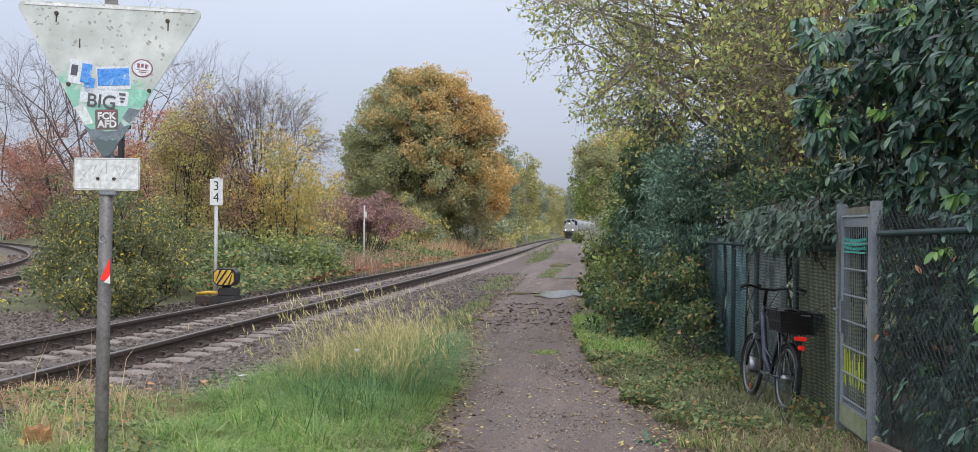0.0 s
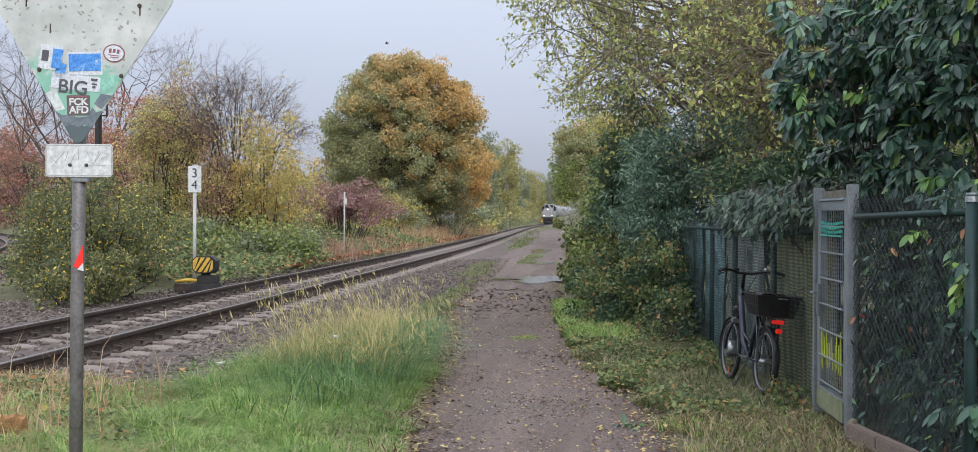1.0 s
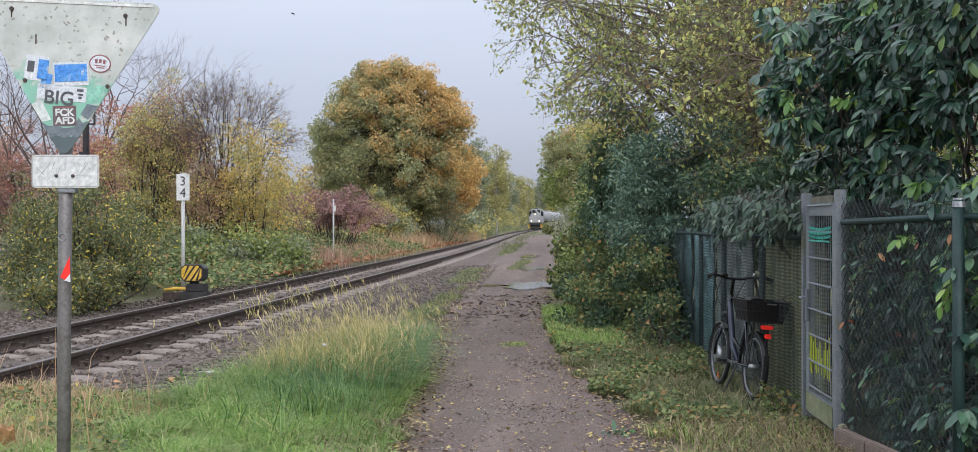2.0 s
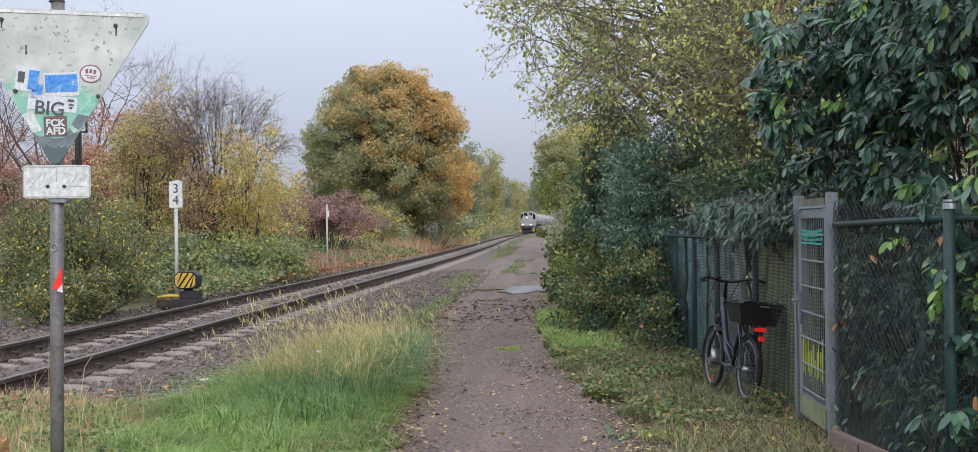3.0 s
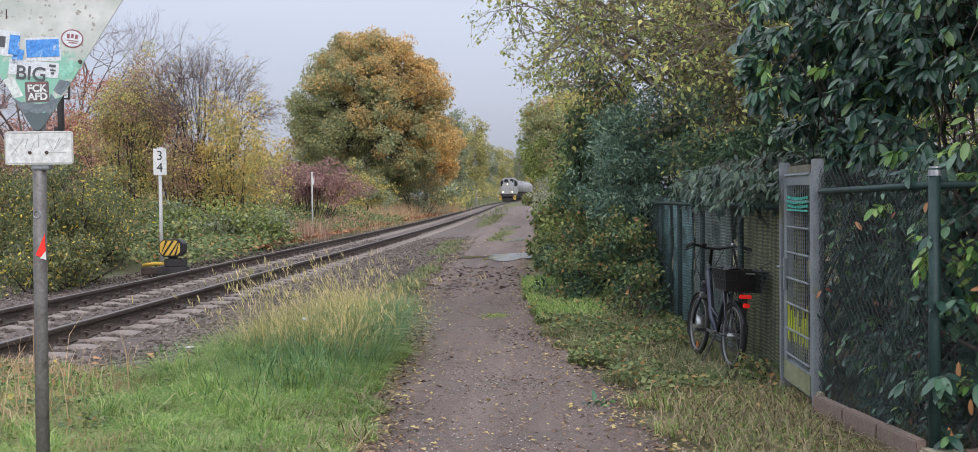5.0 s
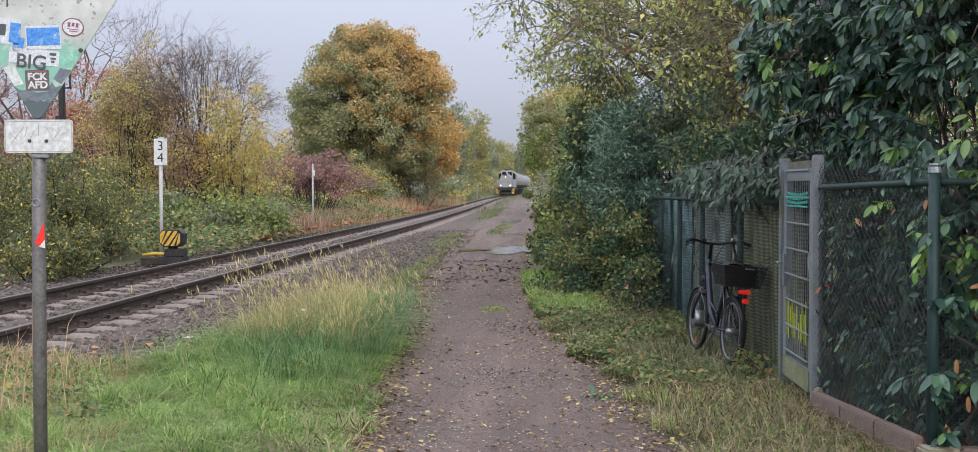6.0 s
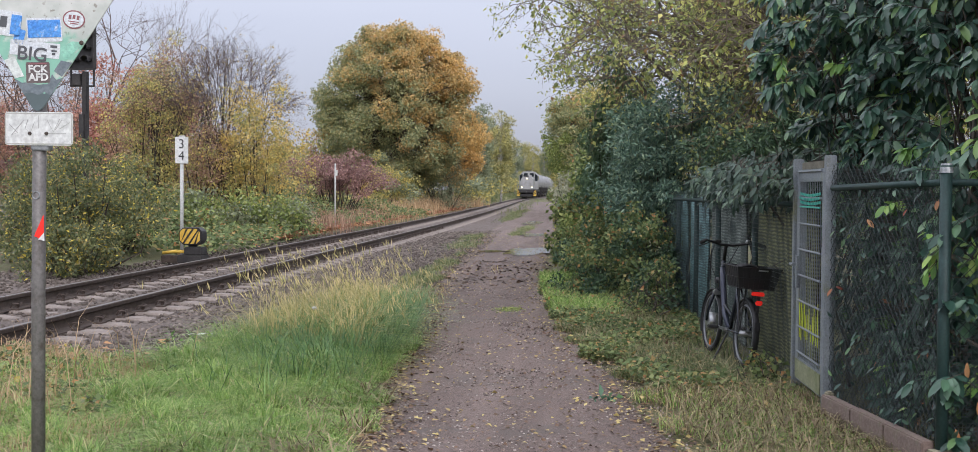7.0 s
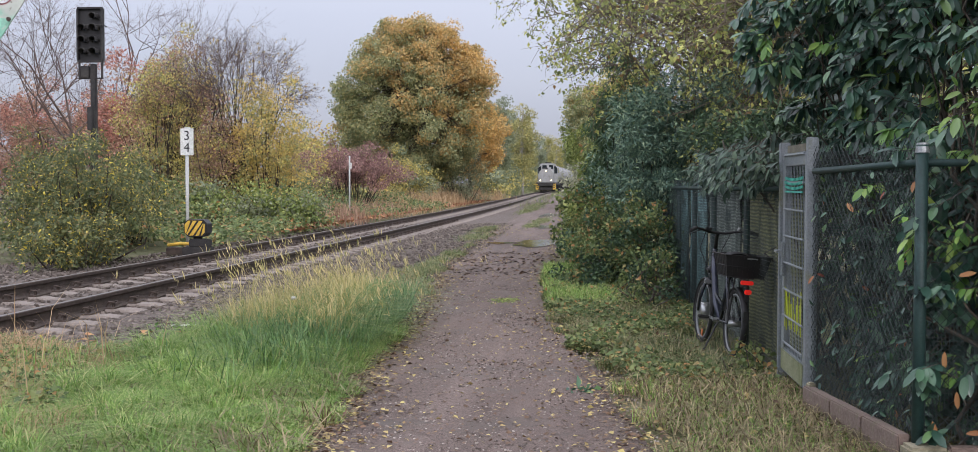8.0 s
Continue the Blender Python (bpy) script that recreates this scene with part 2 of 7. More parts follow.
M["pebble"] = leaf_mat("path_pebble", [(0.0, (0.075, 0.06, 0.054)), (0.6, (0.19, 0.158, 0.143)), (1.0, (0.42, 0.38, 0.35))], 0.9, 0.0, 0.2)
# maple and orange leaves: colours lightened to carry the haze of distance
M["lf_maple"] = leaf_mat("maple_leaves", [(0.0, (0.32, 0.27, 0.135)), (0.35, (0.48, 0.385, 0.175)), (0.6, (0.62, 0.455, 0.195)), (0.85, (0.72, 0.48, 0.20)), (1.0, (0.56, 0.34, 0.155))], 0.55, 0.45)
M["lf_maple_green"] = leaf_mat("maple_leaves_still_green", [(0.0, (0.20, 0.24, 0.14)), (0.5, (0.34, 0.37, 0.19)), (1.0, (0.52, 0.46, 0.225))], 0.55, 0.45)
M["lf_orange"] = leaf_mat("orange_leaves", [(0.0, (0.45, 0.31, 0.13)), (0.5, (0.68, 0.45, 0.165)), (1.0, (0.78, 0.55, 0.22))], 0.55, 0.45)
M["lf_yellow"] = leaf_mat("yellow_thicket_leaves", [(0.0, (0.31, 0.25, 0.11)), (0.4, (0.51, 0.40, 0.15)), (0.75, (0.72, 0.53, 0.16)), (1.0, (0.80, 0.60, 0.21))], 0.55, 0.45)
M["lf_olive"] = leaf_mat("olive_leaves", [(0.0, (0.22, 0.24, 0.11)), (0.5, (0.44, 0.42, 0.17)), (1.0, (0.78, 0.63, 0.20))], 0.55, 0.4)
M["lf_red"] = leaf_mat("red_leaves", [(0.0, (0.26, 0.12, 0.10)), (0.5, (0.46, 0.20, 0.16)), (1.0, (0.60, 0.34, 0.25))], 0.6)
M["lf_purple"] = leaf_mat("purple_leaves", [(0.0, (0.20, 0.12, 0.12)), (0.6, (0.35, 0.20, 0.19)), (1.0, (0.50, 0.33, 0.28))], 0.65, 0.3)
M["lf_rust"] = leaf_mat("rusty_weeds", [(0.0, (0.23, 0.14, 0.10)), (0.6, (0.40, 0.26, 0.185)), (1.0, (0.56, 0.39, 0.28))], 0.8, 0.35)
M["lf_bush"] = leaf_mat("green_bush_leaves", [(0.0, (0.07, 0.092, 0.045)), (0.45, (0.15, 0.18, 0.085)), (0.8, (0.25, 0.27, 0.11)), (0.9, (0.30, 0.23, 0.11)), (0.95, (0.70, 0.55, 0.09)), (1.0, (0.76, 0.64, 0.11))], 0.5)
M["lf_bramble"] = leaf_mat("bramble_leaves", [(0.0, (0.07, 0.105, 0.045)), (0.55, (0.16, 0.215, 0.085)), (0.85, (0.28, 0.315, 0.13)), (0.93, (0.38, 0.28, 0.12)), (1.0, (0.46, 0.22, 0.10))], 0.62, 0.3, 0.25)
M["lf_dark"] = leaf_mat("dark_evergreen_leaves", [(0.0, (0.050, 0.105, 0.080)), (0.5, (0.135, 0.235, 0.175)), (0.85, (0.26, 0.38, 0.275)), (1.0, (0.37, 0.46, 0.29))], 0.4, 0.22, 0.5)
# darker copy of lf_dark, with the shade of deep foliage put into its colour
M["lf_shade"] = leaf_mat("shaded_evergreen_leaves", [(0.0, (0.028, 0.058, 0.035)), (0.6, (0.062, 0.112, 0.062)), (1.0, (0.12, 0.19, 0.095))], 0.5, 0.15, 0.3)
M["lf_conifer"] = leaf_mat("conifer_sprays", [(0.0, (0.045, 0.095, 0.05)), (1.0, (0.14, 0.23, 0.11))], 0.6, 0.1)
M["lf_droop"] = leaf_mat("drooping_laurel_leaves", [(0.0, (0.022, 0.046, 0.034)), (0.6, (0.065, 0.112, 0.080)), (1.0, (0.145, 0.21, 0.14))], 0.42, 0.12, 0.35)
M["lf_laurel"] = leaf_mat("cherry_laurel_leaves", [(0.0, (0.018, 0.050, 0.040)), (0.5, (0.050, 0.115, 0.082)), (0.85, (0.095, 0.188, 0.115)), (0.97, (0.14, 0.25, 0.10)), (1.0, (0.25, 0.35, 0.07))], 0.30, 0.15, 0.5)
M["lf_fresh"] = leaf_mat("fresh_laurel_leaves", [(0.0, (0.07, 0.17, 0.045)), (0.6, (0.17, 0.33, 0.08)), (1.0, (0.33, 0.48, 0.12))], 0.36, 0.25, 0.45)
M["lf_dead"] = leaf_mat("dead_orange_leaves", [(0.0, (0.30, 0.13, 0.05)), (1.0, (0.52, 0.27, 0.12))], 0.6, 0.1)
M["lf_ytree"] = leaf_mat("yellow_green_leaves", [(0.0, (0.18, 0.235, 0.09)), (0.45, (0.385, 0.435, 0.16)), (0.8, (0.62, 0.65, 0.21)), (0.92, (0.77, 0.73, 0.25)), (0.96, (0.42, 0.27, 0.12)), (1.0, (0.30, 0.18, 0.09))], 0.5, 0.5)
M["lf_light"] = leaf_mat("light_green_leaves", [(0.0, (0.121, 0.176, 0.054)), (0.6, (0.270, 0.338, 0.101)), (1.0, (0.432, 0.459, 0.162))], 0.55)
M["lf_birch"] = leaf_mat("birch_leaves", [(0.0, (0.230, 0.247, 0.115)), (0.6, (0.391, 0.380, 0.161)), (1.0, (0.598, 0.506, 0.184))], 0.6)
M["lf_willow"] = leaf_mat("grey_green_willow_leaves", [(0.0, (0.172, 0.208, 0.129)), (1.0, (0.315, 0.351, 0.222))], 0.6)
M["lf_seed"] = leaf_mat("pale_seed_heads", [(0.0, (0.30, 0.32, 0.20)), (1.0, (0.55, 0.54, 0.42))], 0.8)
M["grass"] = leaf_mat("green_grass_blades", [(0.0, (0.11, 0.205, 0.043)), (0.5, (0.24, 0.395, 0.095)), (0.82, (0.39, 0.53, 0.165)), (0.93, (0.56, 0.58, 0.265)), (1.0, (0.67, 0.58, 0.34))], 0.5, 0.4)
M["grass_dry"] = leaf_mat("straw_grass_blades", [(0.0, (0.24, 0.25, 0.085)), (0.35, (0.45, 0.40, 0.165)), (1.0, (0.74, 0.60, 0.34))], 0.7, 0.4)
M["grass_tan"] = leaf_mat("tan_tall_grass", [(0.0, (0.345, 0.231, 0.127)), (1.0, (0.598, 0.429, 0.265))], 0.7, 0.3)
M["grass_olive"] = leaf_mat("olive_verge_grass", [(0.0, (0.08, 0.12, 0.045)), (0.5, (0.17, 0.225, 0.085)), (1.0, (0.38, 0.325, 0.19))], 0.6, 0.25)
M["straw_dim"] = leaf_mat("flattened_straw", [(0.0, (0.11, 0.09, 0.05)), (0.5, (0.23, 0.19, 0.105)), (1.0, (0.44, 0.36, 0.22))], 0.7, 0.2)
M["leaf_wet"] = leaf_mat("wet_brown_leaves", [(0.0, (0.05, 0.035, 0.028)), (0.6, (0.10, 0.06, 0.042)), (1.0, (0.20, 0.12, 0.075))], 0.5, 0.05)
M["grass_deep"] = leaf_mat("deep_green_grass", [(0.0, (0.06, 0.13, 0.05)), (0.6, (0.13, 0.25, 0.09)), (1.0, (0.24, 0.37, 0.13))], 0.5, 0.3)
M["fallen"] = leaf_mat("fallen_leaves", [(0.0, (0.11, 0.07, 0.05)), (0.45, (0.20, 0.125, 0.08)), (0.75, (0.38, 0.29, 0.12)), (1.0, (0.56, 0.47, 0.18))], 0.7, 0.1)
M["fallen_red"] = leaf_mat("fallen_reddish_leaves", [(0.0, (0.22, 0.07, 0.05)), (0.6, (0.36, 0.16, 0.08)), (1.0, (0.45, 0.27, 0.13))], 0.7, 0.1)


def water_mat():
    m, nt, b = mat_base("puddle_water")
    b.inputs["Base Color"].default_value = (0.06, 0.055, 0.045, 1)
    b.inputs["Roughness"].default_value, b.inputs["IOR"].default_value = 0.04, 1.33
    b.inputs["Specular IOR Level"].default_value = 0.6
    n = noise_tex(nt, 7)
    bump(nt, b, n.outputs[0], 0.14, 0.01)
    return m


M["water"] = water_mat()


# ---- mesh tools ----
class Shape:
    """Gathers simple solids into one mesh."""

    def __init__(self):
        self.v, self.f, self.mi = [], [], []

    def add(self, vs, fs, mi=0):
        o = len(self.v)
        self.v += [tuple(p) for p in vs]
        self.f += [tuple(i + o for i in f) for f in fs]
        self.mi += [mi] * len(fs)
        return self

    def box(self, c, s, m=None, mi=0, taper=1.0):
        x, y, z = (a / 2 for a in s)
        vs = [Vector((sx * x * (taper if sz > 0 else 1), sy * y * (taper if sz > 0 else 1), sz * z)) for sx in (-1, 1) for sy in (-1, 1) for sz in (-1, 1)]
        if m:
            vs = [m @ v for v in vs]
        vs = [v + Vector(c) for v in vs]
        return self.add(vs, [(0, 1, 3, 2), (4, 6, 7, 5), (0, 4, 5, 1), (2, 3, 7, 6), (0, 2, 6, 4), (1, 5, 7, 3)], mi)

    def tube(self, pts, radii, n=8, cap=True, mi=0):
        pts = [Vector(p) for p in pts]
        if not hasattr(radii, "__len__"):
            radii = [radii] * len(pts)
        vs, fs = [], []
        side = None
        for i, (p, r) in enumerate(zip(pts, radii)):
            d = (pts[min(i + 1, len(pts) - 1)] - pts[max(i - 1, 0)]).normalized()
            if side is None:
                side = d.orthogonal().normalized()
            side = (side - d * side.dot(d))
            side = side.normalized() if side.length > 1e-6 else d.orthogonal().normalized()
            up = d.cross(side)
            for k in range(n):
                a = 2 * math.pi * k / n
                vs.append(p + r * (math.cos(a) * side + math.sin(a) * up))
            if i:
                for k in range(n):
                    k2 = (k + 1) % n
                    fs.append(((i - 1) * n + k, (i - 1) * n + k2, i * n + k2, i * n + k))
        if cap:
            fs.append(tuple(reversed(range(n))))
            fs.append(tuple((len(pts) - 1) * n + k for k in range(n)))
        return self.add(vs, fs, mi)

    def prism(self, outline, axis_m, depth, mi=0):
        """A flat outline of (x, y) given thickness along its z, placed by axis_m."""
        n = len(outline)
        vs = [axis_m @ Vector((x, y, d)) for d in (-depth / 2, depth / 2) for x, y in outline]
        fs = [tuple(reversed(range(n))), tuple(range(n, 2 * n))]
        fs += [(i, (i + 1) % n, n + (i + 1) % n, n + i) for i in range(n)]
        return self.add(vs, fs, mi)

    def torus(self, c, big, small, m, n=32, k=8, mi=0, flat=1.0):
        vs, fs = [], []
        for i in range(n):
            a = 2 * math.pi * i / n
            for j in range(k):
                b = 2 * math.pi * j / k
                r = big + small * math.cos(b)
                vs.append(m @ Vector((r * math.cos(a), r * math.sin(a), small * flat * math.sin(b))) + Vector(c))
        for i in range(n):
            for j in range(k):
                i2, j2 = (i + 1) % n, (j + 1) % k
                fs.append((i * k + j, i2 * k + j, i2 * k + j2, i * k + j2))
        return self.add(vs, fs, mi)


def part(name, sh, mats, parent=None, label="", bev=0.0, smooth=False):
    """Links a Shape as one mesh object, under a thing or a part if one is given."""
    me = bpy.data.meshes.new(name)
    me.from_pydata(sh.v, [], sh.f)
    mats = mats if isinstance(mats, (list, tuple)) else [mats]
    for m in mats:
        me.materials.append(m)
    if len(mats) > 1:
        me.polygons.foreach_set("material_index", sh.mi)
    if bev:
        bm = bmesh.new()
        bm.from_mesh(me)
        es = [e for e in bm.edges if len(e.link_faces) == 2 and e.calc_face_angle() > 0.6]
        bmesh.ops.bevel(bm, geom=es, offset=bev, segments=2, affect="EDGES", clamp_overlap=True)
        bm.to_mesh(me)
        bm.free()
    if smooth:
        me.polygons.foreach_set("use_smooth", [True] * len(me.polygons))
    ob = new(name, me)
    if parent:
        ob.parent = parent
    if label:
        ob["label"] = label
    return ob


def bulk(name, V, F, mat, parent=None, smooth=False):
    """One mesh of many small pieces: V is (pieces, corners, 3), F the faces of one piece."""
    N, k, _ = V.shape
    F = np.asarray(F)
    m, q = F.shape
    idx = (F[None] + (np.arange(N) * k)[:, None, None]).reshape(-1)
    me = bpy.data.meshes.new(name)
    me.vertices.add(N * k)
    me.vertices.foreach_set("co", V.astype(np.float32).reshape(-1))
    me.loops.add(len(idx))
    me.loops.foreach_set("vertex_index", idx.astype(np.int32))
    me.polygons.add(N * m)
    me.polygons.foreach_set("loop_start", np.arange(0, N * m * q, q, dtype=np.int32))
    me.polygons.foreach_set("loop_total", np.full(N * m, q, dtype=np.int32))
    me.update(calc_edges=True)
    me.materials.append(mat)
    if smooth:
        me.polygons.foreach_set("use_smooth", [True] * len(me.polygons))
    ob = new(name, me)
    if parent:
        ob.parent = parent
    return ob


def empty(name, p=(0, 0, 0), rz=0):
    e = new(name)
    e.matrix_basis = pose(*p, 0, 0, rz)
    return e


def unit(a):
    return a / np.maximum(np.linalg.norm(a, axis=-1, keepdims=True), 1e-9)


LEAF_V = np.array([(0, 0, 0), (-0.5, 0.42, 0.06), (0, 1, -0.12), (0.5, 0.42, 0.06), (0, 0.45, -0.03)])
LEAF_F = [(0, 3, 4), (0, 4, 1), (1, 4, 2), (4, 3, 2)]
QUAD_V = np.array([(0, 0, 0), (0.5, 0.45, 0.05), (0, 1, -0.06), (-0.5, 0.45, 0.05)])
QUAD_F = [(0, 1, 2, 3)]
LONG_V = np.array([(0, 0, 0), (-0.34, 0.18, 0.04), (-0.48, 0.48, 0.03), (-0.40, 0.76, -0.03), (0, 1, -0.14), (0.40, 0.76, -0.03), (0.48, 0.48, 0.03), (0.34, 0.18, 0.04), (0, 0.18, 0.0), (0, 0.48, -0.03), (0, 0.76, -0.08)])
LONG_F = [(0, 7, 8), (0, 8, 1), (8, 7, 6), (8, 6, 9), (1, 8, 9), (1, 9, 2), (9, 6, 5), (9, 5, 10), (2, 9, 10), (2, 10, 3), (10, 5, 4), (3, 10, 4)]
STONE_V = np.array([(x, y, z) for x in (-0.5, 0.5) for y in (-0.5, 0.5) for z in (-0.4, 0.4)])
STONE_F = [(0, 1, 3, 2), (4, 6, 7, 5), (0, 4, 5, 1), (2, 3, 7, 6), (0, 2, 6, 4), (1, 5, 7, 3)]


def leafage(pos, tip, nrm, size, width, tmpl=QUAD_V):
    """Corners of one leaf a row: where it hangs on, which way it points and faces, its length and width."""
    tip = unit(tip)
    s = unit(np.cross(tip, nrm))
    n = np.cross(s, tip)
    size = np.asarray(size)[:, None, None] if np.ndim(size) else size
    loc = tmpl[None] * np.array([width, 1, 1])
    out = loc[:, :, 0:1] * s[:, None] + loc[:, :, 1:2] * tip[:, None] + loc[:, :, 2:3] * n[:, None]
    return pos[:, None] + out * size


def clump_leaves(centres, radii, per, size, width=0.6, droop=0.25, tmpl=QUAD_V, flat=0.8):
    """Leaves on the outside of many small clumps."""
    c = np.repeat(centres, per, 0)
    r = np.repeat(radii, per)[:, None]
    d = unit(rng.normal(size=c.shape))
    p = c + d * r * (0.35 + 0.65 * rng.random((len(c), 1)) ** 0.6) * np.array([1, 1, flat])
    nrm = unit(d * 0.9 + np.array([0, 0, 0.5]) + rng.normal(size=c.shape) * 0.55)
    tip = rng.normal(size=c.shape) * 0.8 + d * 0.7 + np.array([0, 0, -droop])
    sz = size * (0.65 + 0.7 * rng.random(len(c)))
    return leafage(p, tip, nrm, sz, width, tmpl)


def crown(centre, radii, n, inner=0.45, low=-1.0, rough=0.4):
    """Clump centres in an uneven ellipsoid, more of them near its outside."""
    out = []
    seed = rng.random(3) * 50
    while len(out) < n:
        d = unit(rng.normal(size=3))
        if d[2] < low:
            continue
        r = (inner + (1 - inner) * rng.random() ** 0.5) * (0.84 + rough * noise.noise(Vector(d * 1.9 + seed)))
        out.append(np.array(centre) + d * r * np.array(radii))
    return np.array(out)


def branch_paths(base, tops, trunk_top, r0, wander=0.12):
    """Tapered limbs from a trunk to each of the given ends."""
    sh = Shape()
    base, trunk_top = Vector(base), Vector(trunk_top)
    for t in tops:
        t = Vector(t)
        k = rng.uniform(0.25, 1.0)
        p0 = base.lerp(trunk_top, k)
        L = (t - p0).length
        mid = p0.lerp(t, 0.5) + Vector(rng.normal(size=3)) * L * wander + Vector((0, 0, L * 0.08))
        r = r0 * rng.uniform(0.25, 0.45)
        sh.tube([p0, mid, t], [r, r * 0.6, r * 0.2], 5, False)
    return sh


def trunk(base, top, r0, r1, lean=0.0, n=9):
    sh = Shape()
    b, t = Vector(base), Vector(top)
    pts, rs = [], []
    for i in range(6):
        k = i / 5
        pts.append(b.lerp(t, k) + Vector((noise.noise(Vector((k * 3, b.x, 0))), noise.noise(Vector((k * 3, b.y, 7))), 0)) * lean * (k > 0))
        rs.append(r0 + (r1 - r0) * k + (r0 * 0.4 if i == 0 else 0))
    return sh.tube(pts, rs, n)


def twigs(starts, dirs, length, levels, r0, sh, split=3, spread=0.6, lift=0.1, n=3, ends=None):
    """Bare branching twigs, grown from each start."""
    for p, d in zip(starts, dirs):
        stack = [(Vector(p), Vector(d).normalized(), length, r0, levels)]
        while stack:
            p0, d0, L, r, lv = stack.pop()
            b1 = (d0 + Vector(rng.normal(size=3)) * 0.16).normalized()
            m = p0 + b1 * L * 0.5
            b2 = (b1 + Vector(rng.normal(size=3)) * 0.2 + Vector((0, 0, lift))).normalized()
            e = m + b2 * L * 0.5
            sh.tube([p0, m, e], [r, r * 0.8, r * 0.55], n, False)
            if ends is not None and lv <= 2:
                ends.append((tuple(m), tuple(b1)))
                ends.append((tuple(e), tuple(b2)))
            if lv > 1:
                for k in range(split):
                    dd = (b2 + Vector(rng.normal(size=3)) * spread).normalized()
                    q = e if k == 0 else p0.lerp(e, rng.uniform(0.45, 1.0))
                    stack.append((q, dd, L * rng.uniform(0.55, 0.8), r * 0.55, lv - 1))
    return sh


def blades(xy, h, w, lean=0.35, z=0.0, segs=2):
    """Grass blades rooted at xy: bent strips that narrow to a point."""
    N = len(xy)
    a = rng.random(N) * 2 * np.pi
    hd = np.stack([np.cos(a), np.sin(a), np.zeros(N)], 1)
    s = np.stack([-np.sin(a), np.cos(a), np.zeros(N)], 1) * (w * (0.7 + 0.6 * rng.random(N)))[:, None] if np.ndim(w) else np.stack([-np.sin(a), np.cos(a), np.zeros(N)], 1) * w
    hh = h * (0.55 + 0.75 * rng.random(N))
    ln = lean * (0.3 + 1.4 * rng.random(N))
    p = np.concatenate([xy, np.full((N, 1), z) if np.ndim(z) == 0 else z[:, None]], 1)
    mid = p + hd * (hh * ln * 0.3)[:, None] + np.array([0, 0, 1]) * (hh * 0.6)[:, None]
    top = p + hd * (hh * ln)[:, None] + np.array([0, 0, 1]) * (hh * (1.0 - 0.25 * ln))[:, None]
    return np.stack([p - s, p + s, mid - s * 0.7, mid + s * 0.7, top], 1)


BLADE_F = [(0, 1, 3), (0, 3, 2), (2, 3, 4)]


def track_x(y):
    k = min(max((y - 40) / 140, 0), 1)
    return -0.8 - 2.4 * k * k * (3 - 2 * k) + 0.00055 * max(y - 240, 0) ** 2


PATH_EDGE = [(-12, 4.3, 7.2), (0, 4.25, 6.7), (7, 4.09, 6.1), (9.8, 3.87, 5.75), (12.5, 3.7, 5.4), (17.3, 3.25, 5.05), (25, 2.8, 4.75), (44, 2.1, 4.5), (95, 0.6, 3.7), (140, 0.3, 2.6)]


def path_edge(y):
    ys = [p[0] for p in PATH_EDGE]
    return np.interp(y, ys, [p[1] for p in PATH_EDGE]), np.interp(y, ys, [p[2] for p in PATH_EDGE])


SIDE = [(-7.0, 4), (-7.6, 12), (-8.7, 21), (-10.1, 26.8), (-11.6, 31.2), (-13.1, 35.5), (-15.4, 41.3), (-19.0, 49), (-24.6, 59.3), (-34, 74.4), (-44, 88), (-50, 96)]


def side_x(y):
    return np.interp(y, [q[1] for q in SIDE], [q[0] for q in SIDE])


def bank(x, y):
    """Height of the ground: level by the path and the track, a low bank beyond the track."""
    x, y = np.asarray(x, float), np.asarray(y, float)
    k = np.clip((x - side_x(y) - 2.3) / 2.0, 0, 1) * np.clip((-3.6 - x) / 4.5, 0, 1) * np.clip((y - 22) / 8, 0, 1) * np.clip((60 + x) / 30, 0, 1)
    return 0.75 * k * k * (3 - 2 * k)


# ---- ground, path and track bed ----
def ground_sheet():
    xs = np.unique(np.concatenate([[-900, -400, -200, -120], np.arange(-80, 60, 2.0), np.arange(-12, 12, 0.5), [80, 120, 200, 400, 900]]))
    ys = np.unique(np.concatenate([[-300, -100, -40], np.arange(-20, 110, 1.0), np.arange(110, 430, 10.0), [500, 600, 900, 1500]]))
    X, Y = np.meshgrid(xs, ys, indexing="ij")
    C = np.vectorize(track_x)(Y)
    Z = bank(X, Y) - 0.03 - 0.09 * np.clip((2.6 - np.abs(X - C)) / 0.8, 0, 1)
    sh = Shape()
    sh.v = [tuple(p) for p in np.stack([X, Y, Z], -1).reshape(-1, 3)]
    ny = len(ys)
    sh.f = [(i * ny + j, (i + 1) * ny + j, (i + 1) * ny + j + 1, i * ny + j + 1) for i in range(len(xs) - 1) for j in range(ny - 1)]
    return tagged(part("ground", sh, M["soil"], smooth=True), "rough soil with short grass and weeds", "ground", kind="structure")


